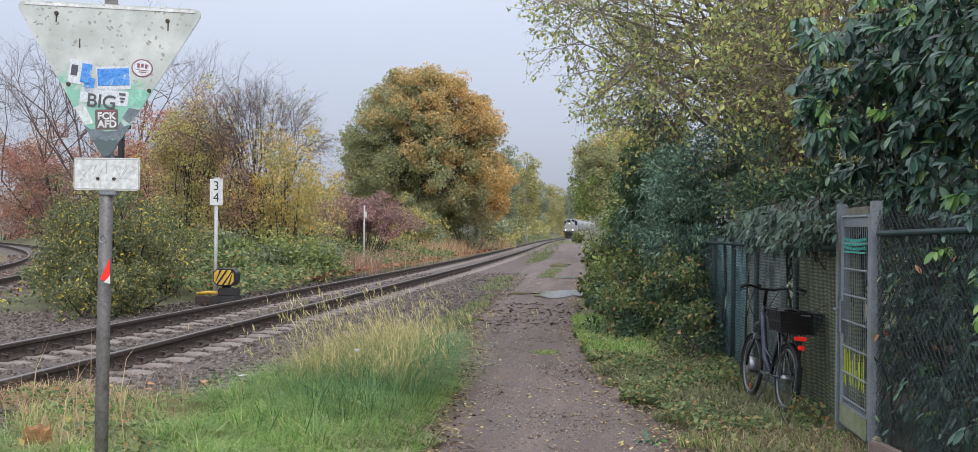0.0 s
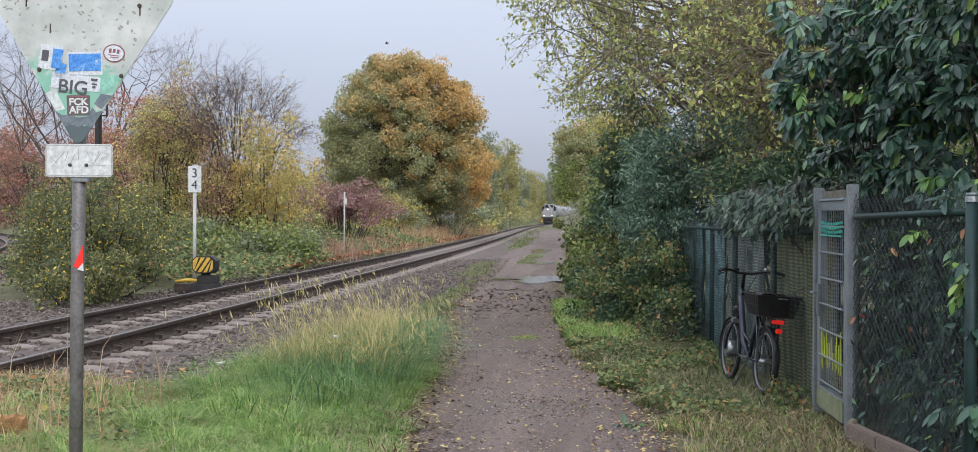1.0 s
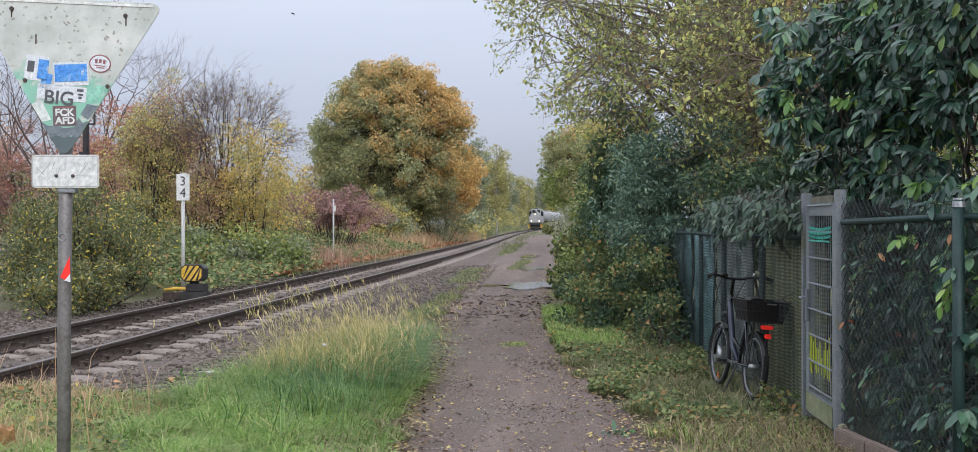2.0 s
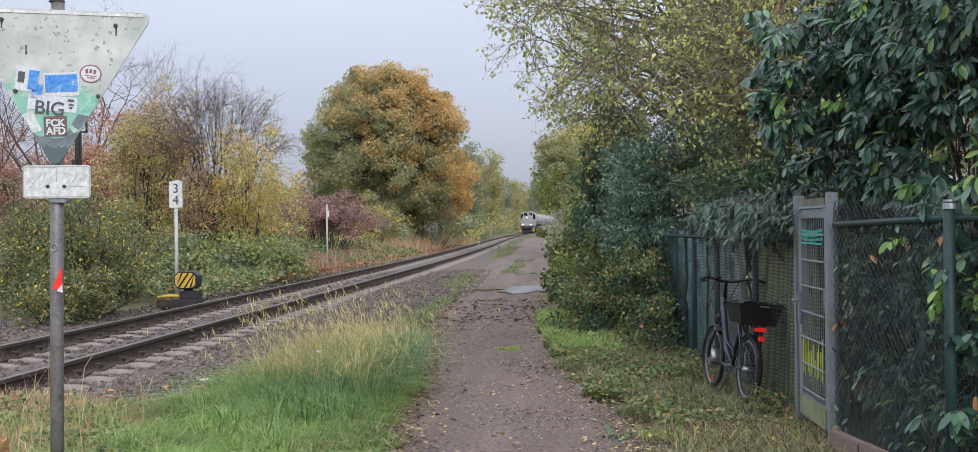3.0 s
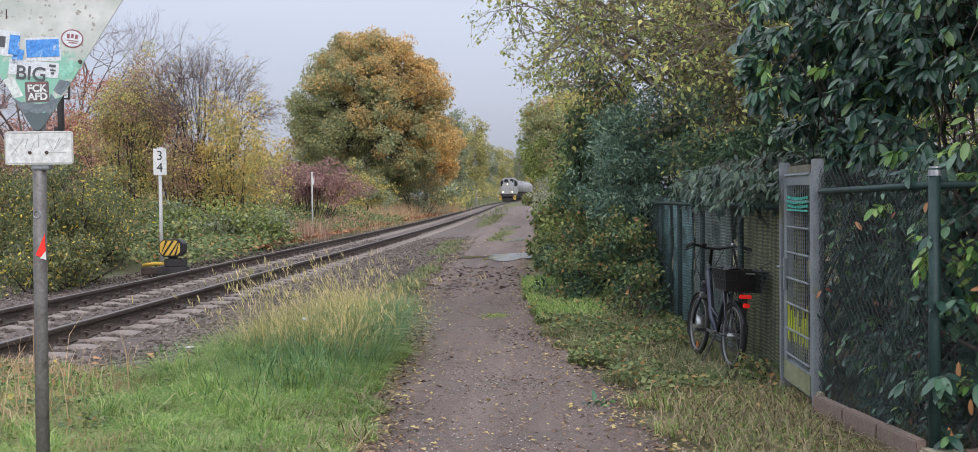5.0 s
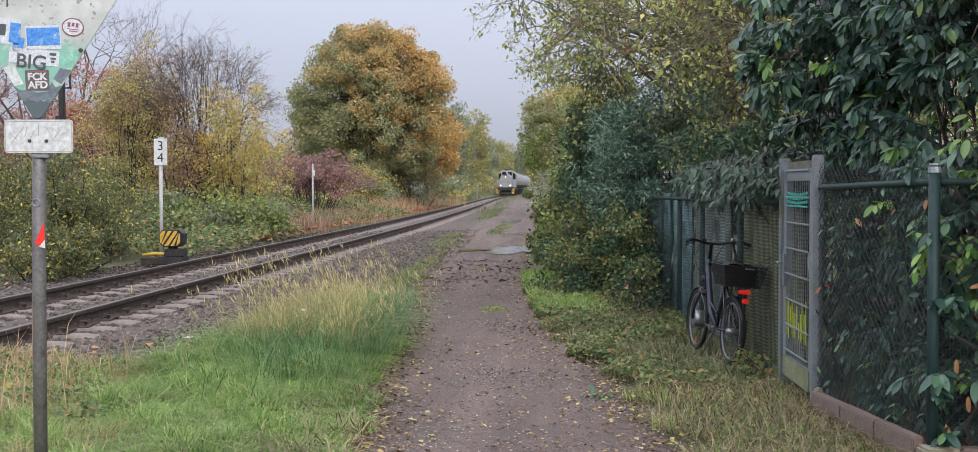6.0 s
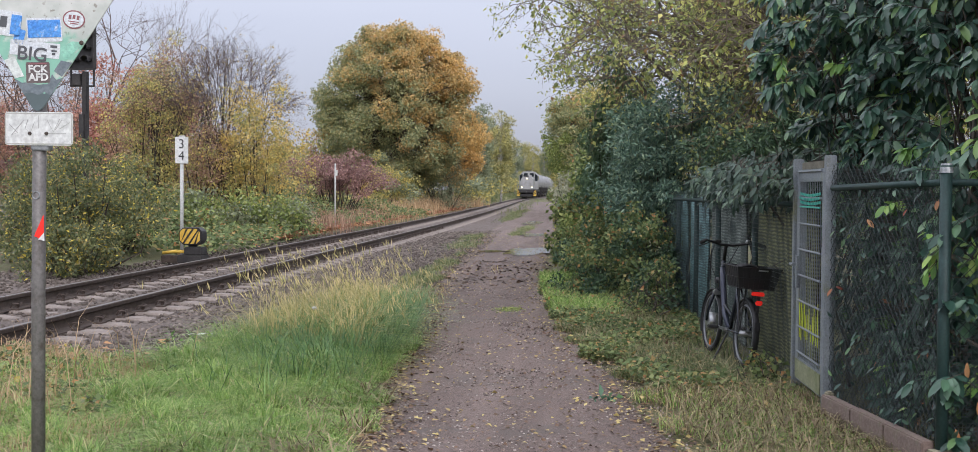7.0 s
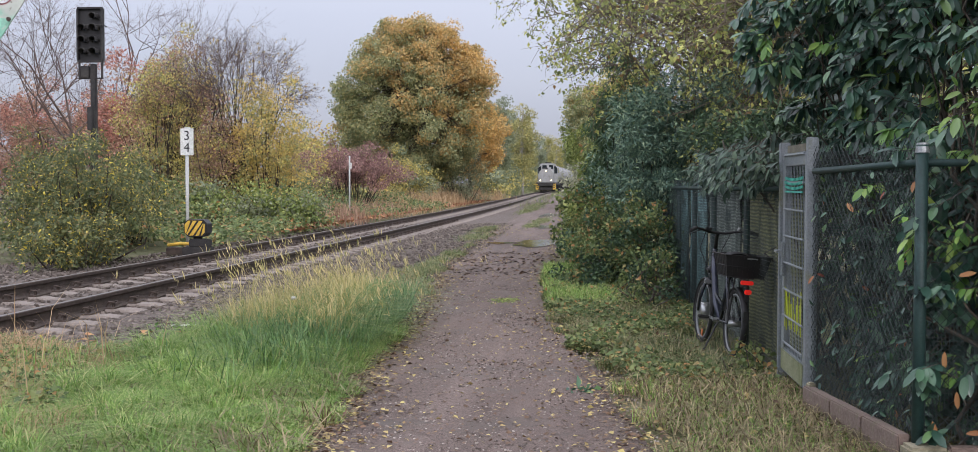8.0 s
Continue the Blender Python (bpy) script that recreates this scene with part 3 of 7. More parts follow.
def ribbon(name, y0, y1, step, edges, z, mat, label, category, wob=0.12, cols=16, amp=0.008, wf=0.9, lift=None):
    sh = Shape()
    ys = np.arange(y0, y1 + step, step)
    for i, y in enumerate(ys):
        a, b = edges(y)
        a += wob * noise.noise(Vector((3.1, y * wf, z * 90)))
        b += wob * noise.noise(Vector((9.7, y * wf, z * 50)))
        for j in range(cols + 1):
            k = j / cols
            x = a + (b - a) * k
            dz = amp * noise.noise(Vector((x * 1.3, y * 0.9, 2))) + 0.6 * amp * noise.noise(Vector((x * 5, y * 4, 5)))
            e = min(k, 1 - k)
            sh.v.append((x, y, (lift(x, y) if lift else z) + dz - (0.05 if e == 0 else 0)))
            if i and j:
                o = (i - 1) * (cols + 1) + j - 1
                sh.f.append((o, o + 1, o + cols + 2, o + cols + 1))
    return tagged(part(name, sh, mat, smooth=True), label, category, kind="structure")


def ballast_edge(y):
    c = track_x(y)
    r = np.interp(y, [-20, 9, 10.5, 15, 25, 31, 45, 100], [2.6, 2.8, 3.0, 2.7, 2.6, 2.4, 2.2, 2.0])
    right = max(c + r, float(path_edge(y)[0]) + 0.15) if 12.5 < y < 140 else c + r
    return c - np.interp(y, [-20, 17, 21, 30, 400], [7.5, 7.0, 2.3, 2.0, 2.0]), right


def bed_z(x, y):
    """Height of the stone bed: lower under the track, level with the ground at its shoulders."""
    k = min(max((abs(x - track_x(y)) - 1.5) / 0.9, 0), 1)
    return -0.055 + 0.048 * k * k * (3 - 2 * k)


ground_sheet()
ribbon("ballast", -15, 420, 1.0, ballast_edge, -0.012, M["ballast"], "brown-grey crushed stone ballast under the track", "ballast bed", 0.25, 24, 0.012, lift=bed_z)
ribbon("path", -12, 140, 0.35, path_edge, 0.004, M["path"], "brown packed gravel path with leaf litter", "path", 0.16, 22, 0.012)


def rail_profile():
    """Cross-section of a rail, 0.16 high, with head, web and foot."""
    return [(-0.072, 0), (0.072, 0), (0.072, 0.011), (0.02, 0.026), (0.009, 0.045), (0.009, 0.112), (0.034, 0.124), (0.036, 0.154), (0.03, 0.16), (-0.03, 0.16), (-0.036, 0.154), (-0.034, 0.124), (-0.009, 0.112), (-0.009, 0.045), (-0.02, 0.026), (-0.072, 0.011)]


def rail(centre, parent, z0=-0.042):
    """A rail along a row of centre points (x, y)."""
    sh, prof = Shape(), rail_profile()
    n = len(prof)
    for i, (x, y) in enumerate(centre):
        x2, y2 = centre[min(i + 1, len(centre) - 1)]
        x1, y1 = centre[max(i - 1, 0)]
        d = Vector((x2 - x1, y2 - y1, 0)).normalized()
        s = Vector((d.y, -d.x, 0))
        for px_, pz in prof:
            sh.v.append(tuple(Vector((x, y, z0 + pz * 1.2)) + s * px_))
        if i:
            for k in range(n):
                k2 = (k + 1) % n
                sh.f.append(((i - 1) * n + k, (i - 1) * n + k2, i * n + k2, i * n + k))
                sh.mi.append(1 if k == 8 else 0)
    return part("rail", sh, [M["rail_side"], M["rail_top"]], parent, "worn steel rail with rusty brown sides")


def sleeper_mesh():
    """Concrete sleeper: higher and wider under the rails, waisted in the middle."""
    sh = Shape()
    for i, (x, w, zt) in enumerate([(-1.30, 0.13, 0.0), (-1.15, 0.14, 0.02), (-0.55, 0.135, 0.012), (-0.35, 0.11, -0.015), (0.35, 0.11, -0.015), (0.55, 0.135, 0.012), (1.15, 0.14, 0.02), (1.30, 0.13, 0.0)]):
        sh.v += [(x, -w, -0.16), (x, -w, zt - 0.03), (x, -w * 0.8, zt - 0.008), (x, w * 0.8, zt - 0.008), (x, w, zt - 0.03), (x, w, -0.16)]
        if i:
            o = (i - 1) * 6
            for k in range(5):
                sh.f.append((o + k, o + k + 1, o + k + 7, o + k + 6))
    sh.f += [(0, 1, 2, 3, 4, 5), (47, 46, 45, 44, 43, 42)]
    return sh


def clip_shape():
    """Rail fastening: guide plate, tension clamp loop and screw."""
    sh = Shape()
    for s in (-1, 1):
        sh.box((s * 0.12, 0, 0.012), (0.10, 0.14, 0.03))
        sh.tube([(s * 0.06, -0.055, 0.04), (s * 0.10, -0.075, 0.095), (s * 0.16, -0.05, 0.085), (s * 0.14, 0.0, 0.05), (s * 0.16, 0.05, 0.085), (s * 0.10, 0.075, 0.095), (s * 0.06, 0.055, 0.04)], 0.0105, 5)
        sh.tube([(s * 0.125, 0, 0.01), (s * 0.125, 0, 0.085)], 0.018, 6)
    return sh


def main_track():
    tr = tagged(empty("railway_track"), "single railway track with rusty rails on concrete sleepers", "railway track", kind="structure")
    ys = np.concatenate([np.arange(-14, 40, 3.0), np.arange(40, 421, 6.0)])
    for s in (-0.8, 0.8):
        rail([(track_x(y) + s, y) for y in ys], tr)
    first, clip0 = None, None
    for i in range(262):
        y = 2.2 + 0.64 * (i - 22)
        jx, jr = rng.normal() * 0.012, rng.normal() * 0.6
        if first is None:
            first = part("sleeper", sleeper_mesh(), M["concrete"], tr)
            sl = first
        else:
            sl = new("sleeper", first.data)
            sl.parent = tr
        sl.matrix_basis = pose(track_x(y) + jx, y, -0.035, 0, 0, jr)
        if 4 < y < 45:
            for s in (-0.8, 0.8):
                if clip0 is None:
                    clip0 = part("rail_clip", clip_shape(), M["rail_side"], sl)
                    c = clip0
                else:
                    c = new("rail_clip", clip0.data)
                    c.parent = sl
                c.location = (s, 0, 0)


main_track()


def side_track():
    tr = tagged(empty("siding_track"), "rusty siding curving away behind the bushes", "railway track", kind="structure")
    pts = SIDE
    fine = []
    for i in range(len(pts) - 1):
        p = [Vector((*pts[min(max(i + k, 0), len(pts) - 1)], 0)) for k in (-1, 0, 1, 2)]
        for k in range(6):
            t = k / 6
            q = 0.5 * ((2 * p[1]) + (p[2] - p[0]) * t + (2 * p[0] - 5 * p[1] + 4 * p[2] - p[3]) * t * t + (3 * p[1] - p[0] - 3 * p[2] + p[3]) * t ** 3)
            fine.append(q)
    bed = Shape()
    for off in (-0.8, 0.8, None):
        line = []
        for i, q in enumerate(fine):
            d = (fine[min(i + 1, len(fine) - 1)] - fine[max(i - 1, 0)]).normalized()
            s = Vector((d.y, -d.x, 0))
            if off is None:
                for j in range(5):
                    bed.v.append((q.x + s.x * (j - 2) * 1.05, q.y + s.y * (j - 2) * 1.05, 0.06 if 0 < j < 4 else -0.08))
                    if i and j:
                        o = (i - 1) * 5 + j - 1
                        bed.f.append((o, o + 1, o + 6, o + 5))
            else:
                line.append((q.x + s.x * off, q.y + s.y * off))
        if off is not None:
            rail(line, tr, 0.05)
    part("stone_bed", bed, M["ballast"], tr)
    return fine


SIDING = side_track()


# ---- stones, pebbles and fallen leaves ----
def stones(name, n, box_, size, z, mat, keep, label, category):
    x = rng.uniform(box_[0], box_[1], n * 3)
    y = box_[2] + (box_[3] - box_[2]) * rng.random(n * 3) ** 1.5
    k = keep(x, y)
    x, y = x[k][:n], y[k][:n]
    N = len(x)
    sz = size * (0.5 + rng.random(N))
    V = np.repeat(STONE_V[None], N, 0) * (0.75 + 0.5 * rng.random((N, 8, 1))) * (0.6 + 0.7 * rng.random((N, 1, 3)))
    a = rng.random(N) * 6.3
    b = rng.normal(size=N) * 0.5
    ca, sa, cb, sb = np.cos(a)[:, None], np.sin(a)[:, None], np.cos(b)[:, None], np.sin(b)[:, None]
    X, Y, Z = V[..., 0], V[..., 1] * cb - V[..., 2] * sb, V[..., 1] * sb + V[..., 2] * cb
    V = np.stack([X * ca - Y * sa, X * sa + Y * ca, Z], -1) * sz[:, None, None]
    zz = np.array([z(a, b) for a, b in zip(x, y)]) if callable(z) else z
    V += np.stack([x, y, zz + sz * 0.1], 1)[:, None]
    return tagged(bulk(name, V, STONE_F, mat), label, category, kind="stuff")


def on_ballast(x, y):
    c = np.array([track_x(v) for v in y])
    e = np.array([ballast_edge(v) for v in y])
    ph = np.abs((y - 2.2 + 0.32) % 0.64 - 0.32)
    return (x > e[:, 0] - 0.2) & (x < e[:, 1] + 0.25) & (np.abs(np.abs(x - c) - 0.8) > 0.08) & ((ph > 0.15 + 0.02 * np.sin(x * 23)) | (np.abs(x - c) > 1.33))


def on_path(x, y):
    a, b = path_edge(y)
    return (x > a - 0.1) & (x < b + 0.1)


stones("ballast_stones", 38000, (-7.5, 3.2, 4, 42), 0.032, bed_z, M["stone"], on_ballast, "angular brown-grey ballast stones along the track", "stones")
stones("siding_stones", 8000, (-24, -7, 18, 56), 0.055, 0.055, M["stone"], lambda x, y: np.abs(x - side_x(y)) < 1.75, "brown ballast stones of the siding", "stones")
stones("path_pebbles", 17000, (2.5, 7.0, 5, 20), 0.009, 0.001, M["pebble"], on_path, "small pale pebbles on the gravel path", "pebbles")


def litter_leaves(name, xy, size, z, mat, label):
    N = len(xy)
    p = np.concatenate([xy, np.full((N, 1), z) + rng.random((N, 1)) * 0.012], 1)
    n = unit(np.array([0, 0, 1]) + rng.normal(size=(N, 3)) * 0.3)
    t = rng.normal(size=(N, 3)) * np.array([1, 1, 0.12])
    return tagged(bulk(name, leafage(p, t, n, size * (0.6 + 0.8 * rng.random(N)), 0.7, LEAF_V), LEAF_F, mat), label, "fallen leaves", kind="stuff")


def path_leaf_xy(n):
    y = 5.5 + 34 * rng.random(n) ** 1.6
    a, b = path_edge(y)
    k = rng.random(n)
    side = rng.random(n)
    u = np.where(side < 0.35, 0.03 + 0.10 * rng.normal(size=n), np.where(side < 0.75, 0.97 + 0.09 * rng.normal(size=n), k))
    return np.stack([a + (b - a) * u, y], 1)


sy = 23 + 32 * rng.random(2600) ** 1.2
litter_leaves("siding_leaves", np.stack([side_x(sy) + rng.normal(size=2600) * 2.6, sy], 1), 0.09, 0.075, M["fallen_red"], "brown leaves fallen along the siding")
litter_leaves("fallen_leaves", path_leaf_xy(8500), 0.036, 0.012, M["fallen"], "brown and yellow autumn leaves fallen on the path")
ly = 17.5 + 6.5 * rng.random(900)
la, lb = path_edge(ly)
litter_leaves("leaf_patch", np.stack([la + (lb - la) * (0.05 + 0.95 * rng.random(900)), ly], 1)[np.sin(ly * 2.7) + rng.normal(size=900) > -0.6], 0.075, 0.012, M["leaf_wet"], "dark patch of brown wet leaves across the path")
ey = 5.2 + 13 * rng.random(3400) ** 1.3
el = np.stack([path_edge(ey)[0] + 0.10 + 0.10 * rng.normal(size=3400), ey], 1)
litter_leaves("edge_leaves", el[:1900], 0.036, 0.012, M["fallen"], "yellow and brown leaves gathered along the grass edge")
litter_leaves("edge_wet_leaves", el[1900:], 0.04, 0.010, M["leaf_wet"], "dark wet leaves gathered along the grass edge")
cy0 = 5.2 + 22 * rng.random(3200) ** 1.5
ca0, cb0 = path_edge(cy0)
litter_leaves("leaf_crumbs", np.stack([ca0 + (cb0 - ca0) * rng.random(3200), cy0], 1), 0.018, 0.010, M["leaf_wet"], "dark crumbs of broken leaves trodden into the path")
vx = -2.6 - 5.5 * rng.random(9000) ** 1.5
vy = rng.uniform(30, 85, 9000)
lv = litter_leaves("fallen_red_leaves", np.stack([vx, vy], 1), 0.09, 0.0, M["fallen_red"], "reddish leaves fallen along the far side of the track")
co = np.empty(len(lv.data.vertices) * 3, np.float32)
lv.data.vertices.foreach_get("co", co)
co = co.reshape(-1, 3)
co[:, 2] += bank(co[:, 0], co[:, 1]) + 0.12 + 0.15 * (np.sin(co[:, 0] * 9) * np.sin(co[:, 1] * 7)) ** 2
lv.data.vertices.foreach_set("co", co.reshape(-1))


def puddle(cx, cy, rx, ry, seed, rot=0):
    sh = Shape()
    n = 72
    sh.v.append((cx, cy, 0.019))
    for i in range(n):
        a = 2 * math.pi * i / n
        r = 1 + 0.55 * noise.noise(Vector((math.cos(a) * 1.6 + seed, math.sin(a) * 1.6, seed))) + 0.45 * noise.noise(Vector((math.cos(a) * 5 + seed, math.sin(a) * 5, seed)))
        x, y = rx * r * math.cos(a), ry * r * math.sin(a)
        sh.v.append((cx + x + y * rot, cy + y, 0.019))
    sh.f = [(0, 1 + i, 1 + (i + 1) % n) for i in range(n)]
    return tagged(part("puddle", sh, M["water"]), "shallow rain puddle reflecting the pale sky", "puddle", "puddles on the path", "structure")


puddle(4.3, 28.4, 0.72, 1.7, 2.0, 0.15)
puddle(3.3, 27.9, 0.34, 0.4, 5.0)
puddle(3.95, 38.5, 0.5, 1.3, 9.0)
puddle(3.3, 52.0, 0.5, 2.5, 13.0)


# ---- grass and low plants ----
def verge_xy(n, y0, y1, x0, x1, f):
    x, y = rng.uniform(x0, x1, n), rng.uniform(y0, y1, n)
    k = f(x, y)
    return np.stack([x[k], y[k]], 1)


def left_verge(x, y):
    a, _ = path_edge(y)
    b = np.interp(y, [0, 7, 8.2, 9.0, 10.4, 12, 15, 18, 25], [0.6, 0.7, 1.1, 2.2, 2.5, 2.6, 2.7, 2.6, 2.6])
    wob = 0.25 * np.sin(x * 5 + y * 3.1) * np.sin(y * 4.3)
    return (x > b + wob) & (x < a + 0.06 + 0.5 * wob)


def grass(name, V, mat, label, cat="grass"):
    return tagged(bulk(name, V, BLADE_F, mat), label, cat, kind="stuff")


g1 = verge_xy(170000, 3.5, 11.2, 0.3, 4.4, left_verge)
scrub = (g1[:, 0] < 2.3 + 0.15 * np.sin(g1[:, 1] * 4)) & (g1[:, 1] > 6.8 + 0.25 * np.sin(g1[:, 0] * 6))
g1 = g1[~scrub | (rng.random(len(g1)) < 0.10)]
tall = 0.17 + 0.20 * np.clip((g1[:, 1] - 7.0) / 3.0, 0, 1) + 0.06 * np.sin(g1[:, 0] * 7) * np.sin(g1[:, 1] * 5) + 0.05 * np.sin(g1[:, 0] * 17 + 1) * np.sin(g1[:, 1] * 13)
edge = path_edge(g1[:, 1])[0] - g1[:, 0]
tall *= np.clip(0.35 + edge * 1.2, 0.35, 1)
grass("verge_grass", blades(g1, tall, 0.0036, 1.5), M["grass"], "lush green grass on the verge beside the path")
gd = g1[rng.choice(len(g1), 6000, replace=False)]
gd = gd[(np.sin(gd[:, 0] * 6 + 2) * np.sin(gd[:, 1] * 5) > 0.15) | (gd[:, 1] < 6.2)]
grass("dry_blades", blades(gd, 0.2, 0.005, 2.2), M["straw_dim"], "dead straw-coloured blades among the green grass")
g2 = verge_xy(60000, 9.3, 13.0, 2.2, 3.9, lambda x, y: left_verge(x, y) & (x > 2.55 + 0.15 * np.sin(y * 5)) & (x < path_edge(y)[0] - 0.25) & (np.sin(x * 9 + y * 2) + np.sin(y * 6 - x * 3) > -0.5))
grass("tall_straw_grass", blades(g2[:3700], 0.54, 0.003, 1.0), M["grass_dry"], "tall straw-yellow grass going to seed")
sx = g2[4300:4780]
heads = blades(sx, 0.80, 0.0022, 0.75)
grass("grass_stalks", heads, M["grass_dry"], "thin pale grass stalks above the verge")
tops = heads[:, 4]
grass_heads = leafage(np.repeat(tops, 3, 0) + rng.normal(size=(len(tops) * 3, 3)) * 0.012 - np.array([0, 0, 0.05]), rng.normal(size=(len(tops) * 3, 3)) * 0.25 + np.array([-0.35, 0.0, 1]), rng.normal(size=(len(tops) * 3, 3)), 0.085, 0.1)
tagged(bulk("grass_seed_heads", grass_heads, QUAD_F, M["grass_dry"]), "pale narrow seed heads of tall grass", "grass", kind="stuff")
tf = np.array([(3.35, 10.9)]) + rng.normal(size=(11000, 2)) * np.array([0.26, 1.15])
grass("deep_green_tuft", blades(tf[tf[:, 0] < path_edge(tf[:, 1])[0]], 0.46, 0.0036, 1.2), M["grass_deep"], "deep green tuft of coarse grass by the path")
tw = np.array([(2.9, 13.6)]) + rng.normal(size=(1100, 2)) * np.array([0.3, 0.8])
grass("withered_weeds", blades(tw, 0.34, 0.004, 0.8), M["grass_tan"], "withered pinkish-tan weeds at the verge end")
g3 = verge_xy(60000, 11, 34, 1.2, 3.9, lambda x, y: left_verge(x, y) & (np.sin(x * 3 + y) + np.sin(y * 1.7) > 0.3))
grass("sparse_verge_grass", blades(g3[:5000], 0.10, 0.004, 1.0), M["grass_olive"], "thin olive grass between path and ballast")
g4 = verge_xy(60000, 3.8, 10.4, 0.2, 3.0, lambda x, y: (np.abs(y - (8.9 + 0.35 * np.sin(x * 2.5) + 0.45 * np.clip(x - 1.6, 0, 2))) < 0.35) | ((y < 6.3) & (x < 2.9) & (np.sin(x * 6) * np.sin(y * 5) > -0.2)))
grass("dry_verge_grass", blades(g4[:7000], 0.22, 0.003, 1.1), M["grass_tan"], "withered tan grass at the edge of the ballast")


def right_verge(x, y):
    _, b = path_edge(y)
    f = np.where(y > 8.7, 7.1 - 0.071 * (y - 8.7), 7.2 + np.clip(8 - y, 0, 9) * 0.4)
    return (x > b + np.where(y < 10, 0.08, -0.06) + 0.15 * np.sin(y * 6)) & (x < f)


g5 = verge_xy(160000, 3.5, 17.5, 4.7, 9.0, right_verge)
by_bike = (np.abs(g5[:, 0] - 6.9 + 0.17 * (g5[:, 1] - 9.84)) < 0.22) & (g5[:, 1] > 9.3) & (g5[:, 1] < 11.3)
g5 = g5[~by_bike | (rng.random(len(g5)) < 0.12)]
near = g5[:, 1] < 8.6
grass("right_verge_grass", blades(g5[~near][:34000], 0.10, 0.003, 1.2), M["grass_olive"], "short olive-green grass under the fence")
grass("right_verge_dry_grass", blades(np.concatenate([g5[near][:6500], g5[~near][30000:33000]]), 0.15, 0.004, 2.0), M["straw_dim"], "flattened straw-coloured grass near the gate")
grass("right_verge_green_grass", blades(np.concatenate([g5[near][9000:16500], g5[~near][37000:42000]]), 0.10, 0.0035, 1.0), M["grass"], "green grass tufts near the gate")
g6 = verge_xy(40000, 13.5, 20, 4.6, 6.0, lambda x, y: (x > path_edge(y)[1] - 0.15) & (x < path_edge(y)[1] + 0.75))
grass("bright_grass_tuft", blades(g6[:9000], 0.16, 0.004, 0.8), M["grass"], "bright green grass at the foot of the hedge")
blobs = [(2.35, 31.0, 0.28, 1.6), (2.1, 36.0, 0.2, 1.6), (3.35, 44.5, 0.2, 2.4), (3.3, 39.5, 0.16, 1.2), (1.75, 62.0, 0.25, 5.0), (1.3, 76.0, 0.3, 7.0), (2.75, 21.0, 0.15, 1.6), (2.9, 17.5, 0.15, 1.2)]
g7 = np.concatenate([np.array([(bx, by)]) + rng.normal(size=(int(400 + 500 * ry), 2)) * np.array([rx, ry]) * 0.7 for bx, by, rx, ry in blobs])
grass("path_centre_grass", blades(g7, 0.08, 0.006, 1.1), M["grass_olive"], "patches of low grass growing along the path")


def behind(x, y):
    a, b = path_edge(y)
    return ((x > 0.8) & (x < a)) | (x > b + 0.05)


g8 = verge_xy(26000, -14, 3.6, 0.5, 12.0, behind)
grass("rough_grass", blades(g8, 0.12, 0.006, 1.0), M["grass_olive"], "rough grass along both sides of the path")


def low_plants(name, xy, size, h, mat, label, z=None, width=0.75):
    N = len(xy)
    z0 = np.zeros(N) if z is None else z
    p = np.stack([xy[:, 0], xy[:, 1], z0 + h * rng.random(N) ** 0.7], 1)
    n = unit(np.array([0, -0.25, 0.9]) + rng.normal(size=(N, 3)) * 0.45)
    t = rng.normal(size=(N, 3)) * np.array([1, 1, 0.4])
    return tagged(bulk(name, leafage(p, t, n, size * (0.55 + 0.8 * rng.random(N)), width, LEAF_V), LEAF_F, mat), label, "ground plants", kind="stuff")


rp = g5[(g5[:, 1] > 8.3) & ~((np.abs(g5[:, 0] - 6.75) < 0.5) & (g5[:, 1] > 8.9) & (g5[:, 1] < 11.2))]
sel = (np.sin(rp[:, 0] * 4.1 + 1) * np.sin(rp[:, 1] * 2.3) + 0.25 * rng.normal(size=len(rp))) > 0.0
low_plants("ivy_and_nettles", rp[sel][:15000], 0.045, 0.12, M["lf_bramble"], "low ivy and bramble leaves in the verge")
mo = np.array([(4.62, 14.35)]) + rng.normal(size=(900, 2)) * np.array([0.09, 0.17])
low_plants("moss_patch", mo, 0.02, 0.012, M["lf_light"], "small flat patch of moss on the path")
fv = g5[(g5[:, 1] < 15)]
litter_leaves("verge_leaves", fv[rng.choice(len(fv), 1700, replace=False)], 0.045, 0.05, M["fallen"], "yellow and brown leaves lying in the verge grass")
yl = np.stack([rng.normal(5.3, 0.34, 420), rng.uniform(6.5, 13.0, 420)], 1)
litter_leaves("yellow_path_leaves", yl, 0.03, 0.01, M["fallen"], "small yellow leaves scattered along the path")
bx = rng.uniform(0.5, 2.6, 3000)
by = rng.uniform(5.2, 9.6, 3000)
bk = (np.sin(bx * 5) * np.sin(by * 3.3) > 0.1) & (bx < 2.4)
low_plants("verge_brambles", np.stack([bx, by], 1)[bk], 0.05, 0.15, M["lf_bush"], "bramble runners creeping over the verge edge")
wx = rng.uniform(0.3, 2.5, 1700)
wy = 8.9 + 0.35 * np.sin(wx * 2.5) + 0.45 * np.clip(wx - 1.6, 0, 2) + rng.normal(size=1700) * 0.22
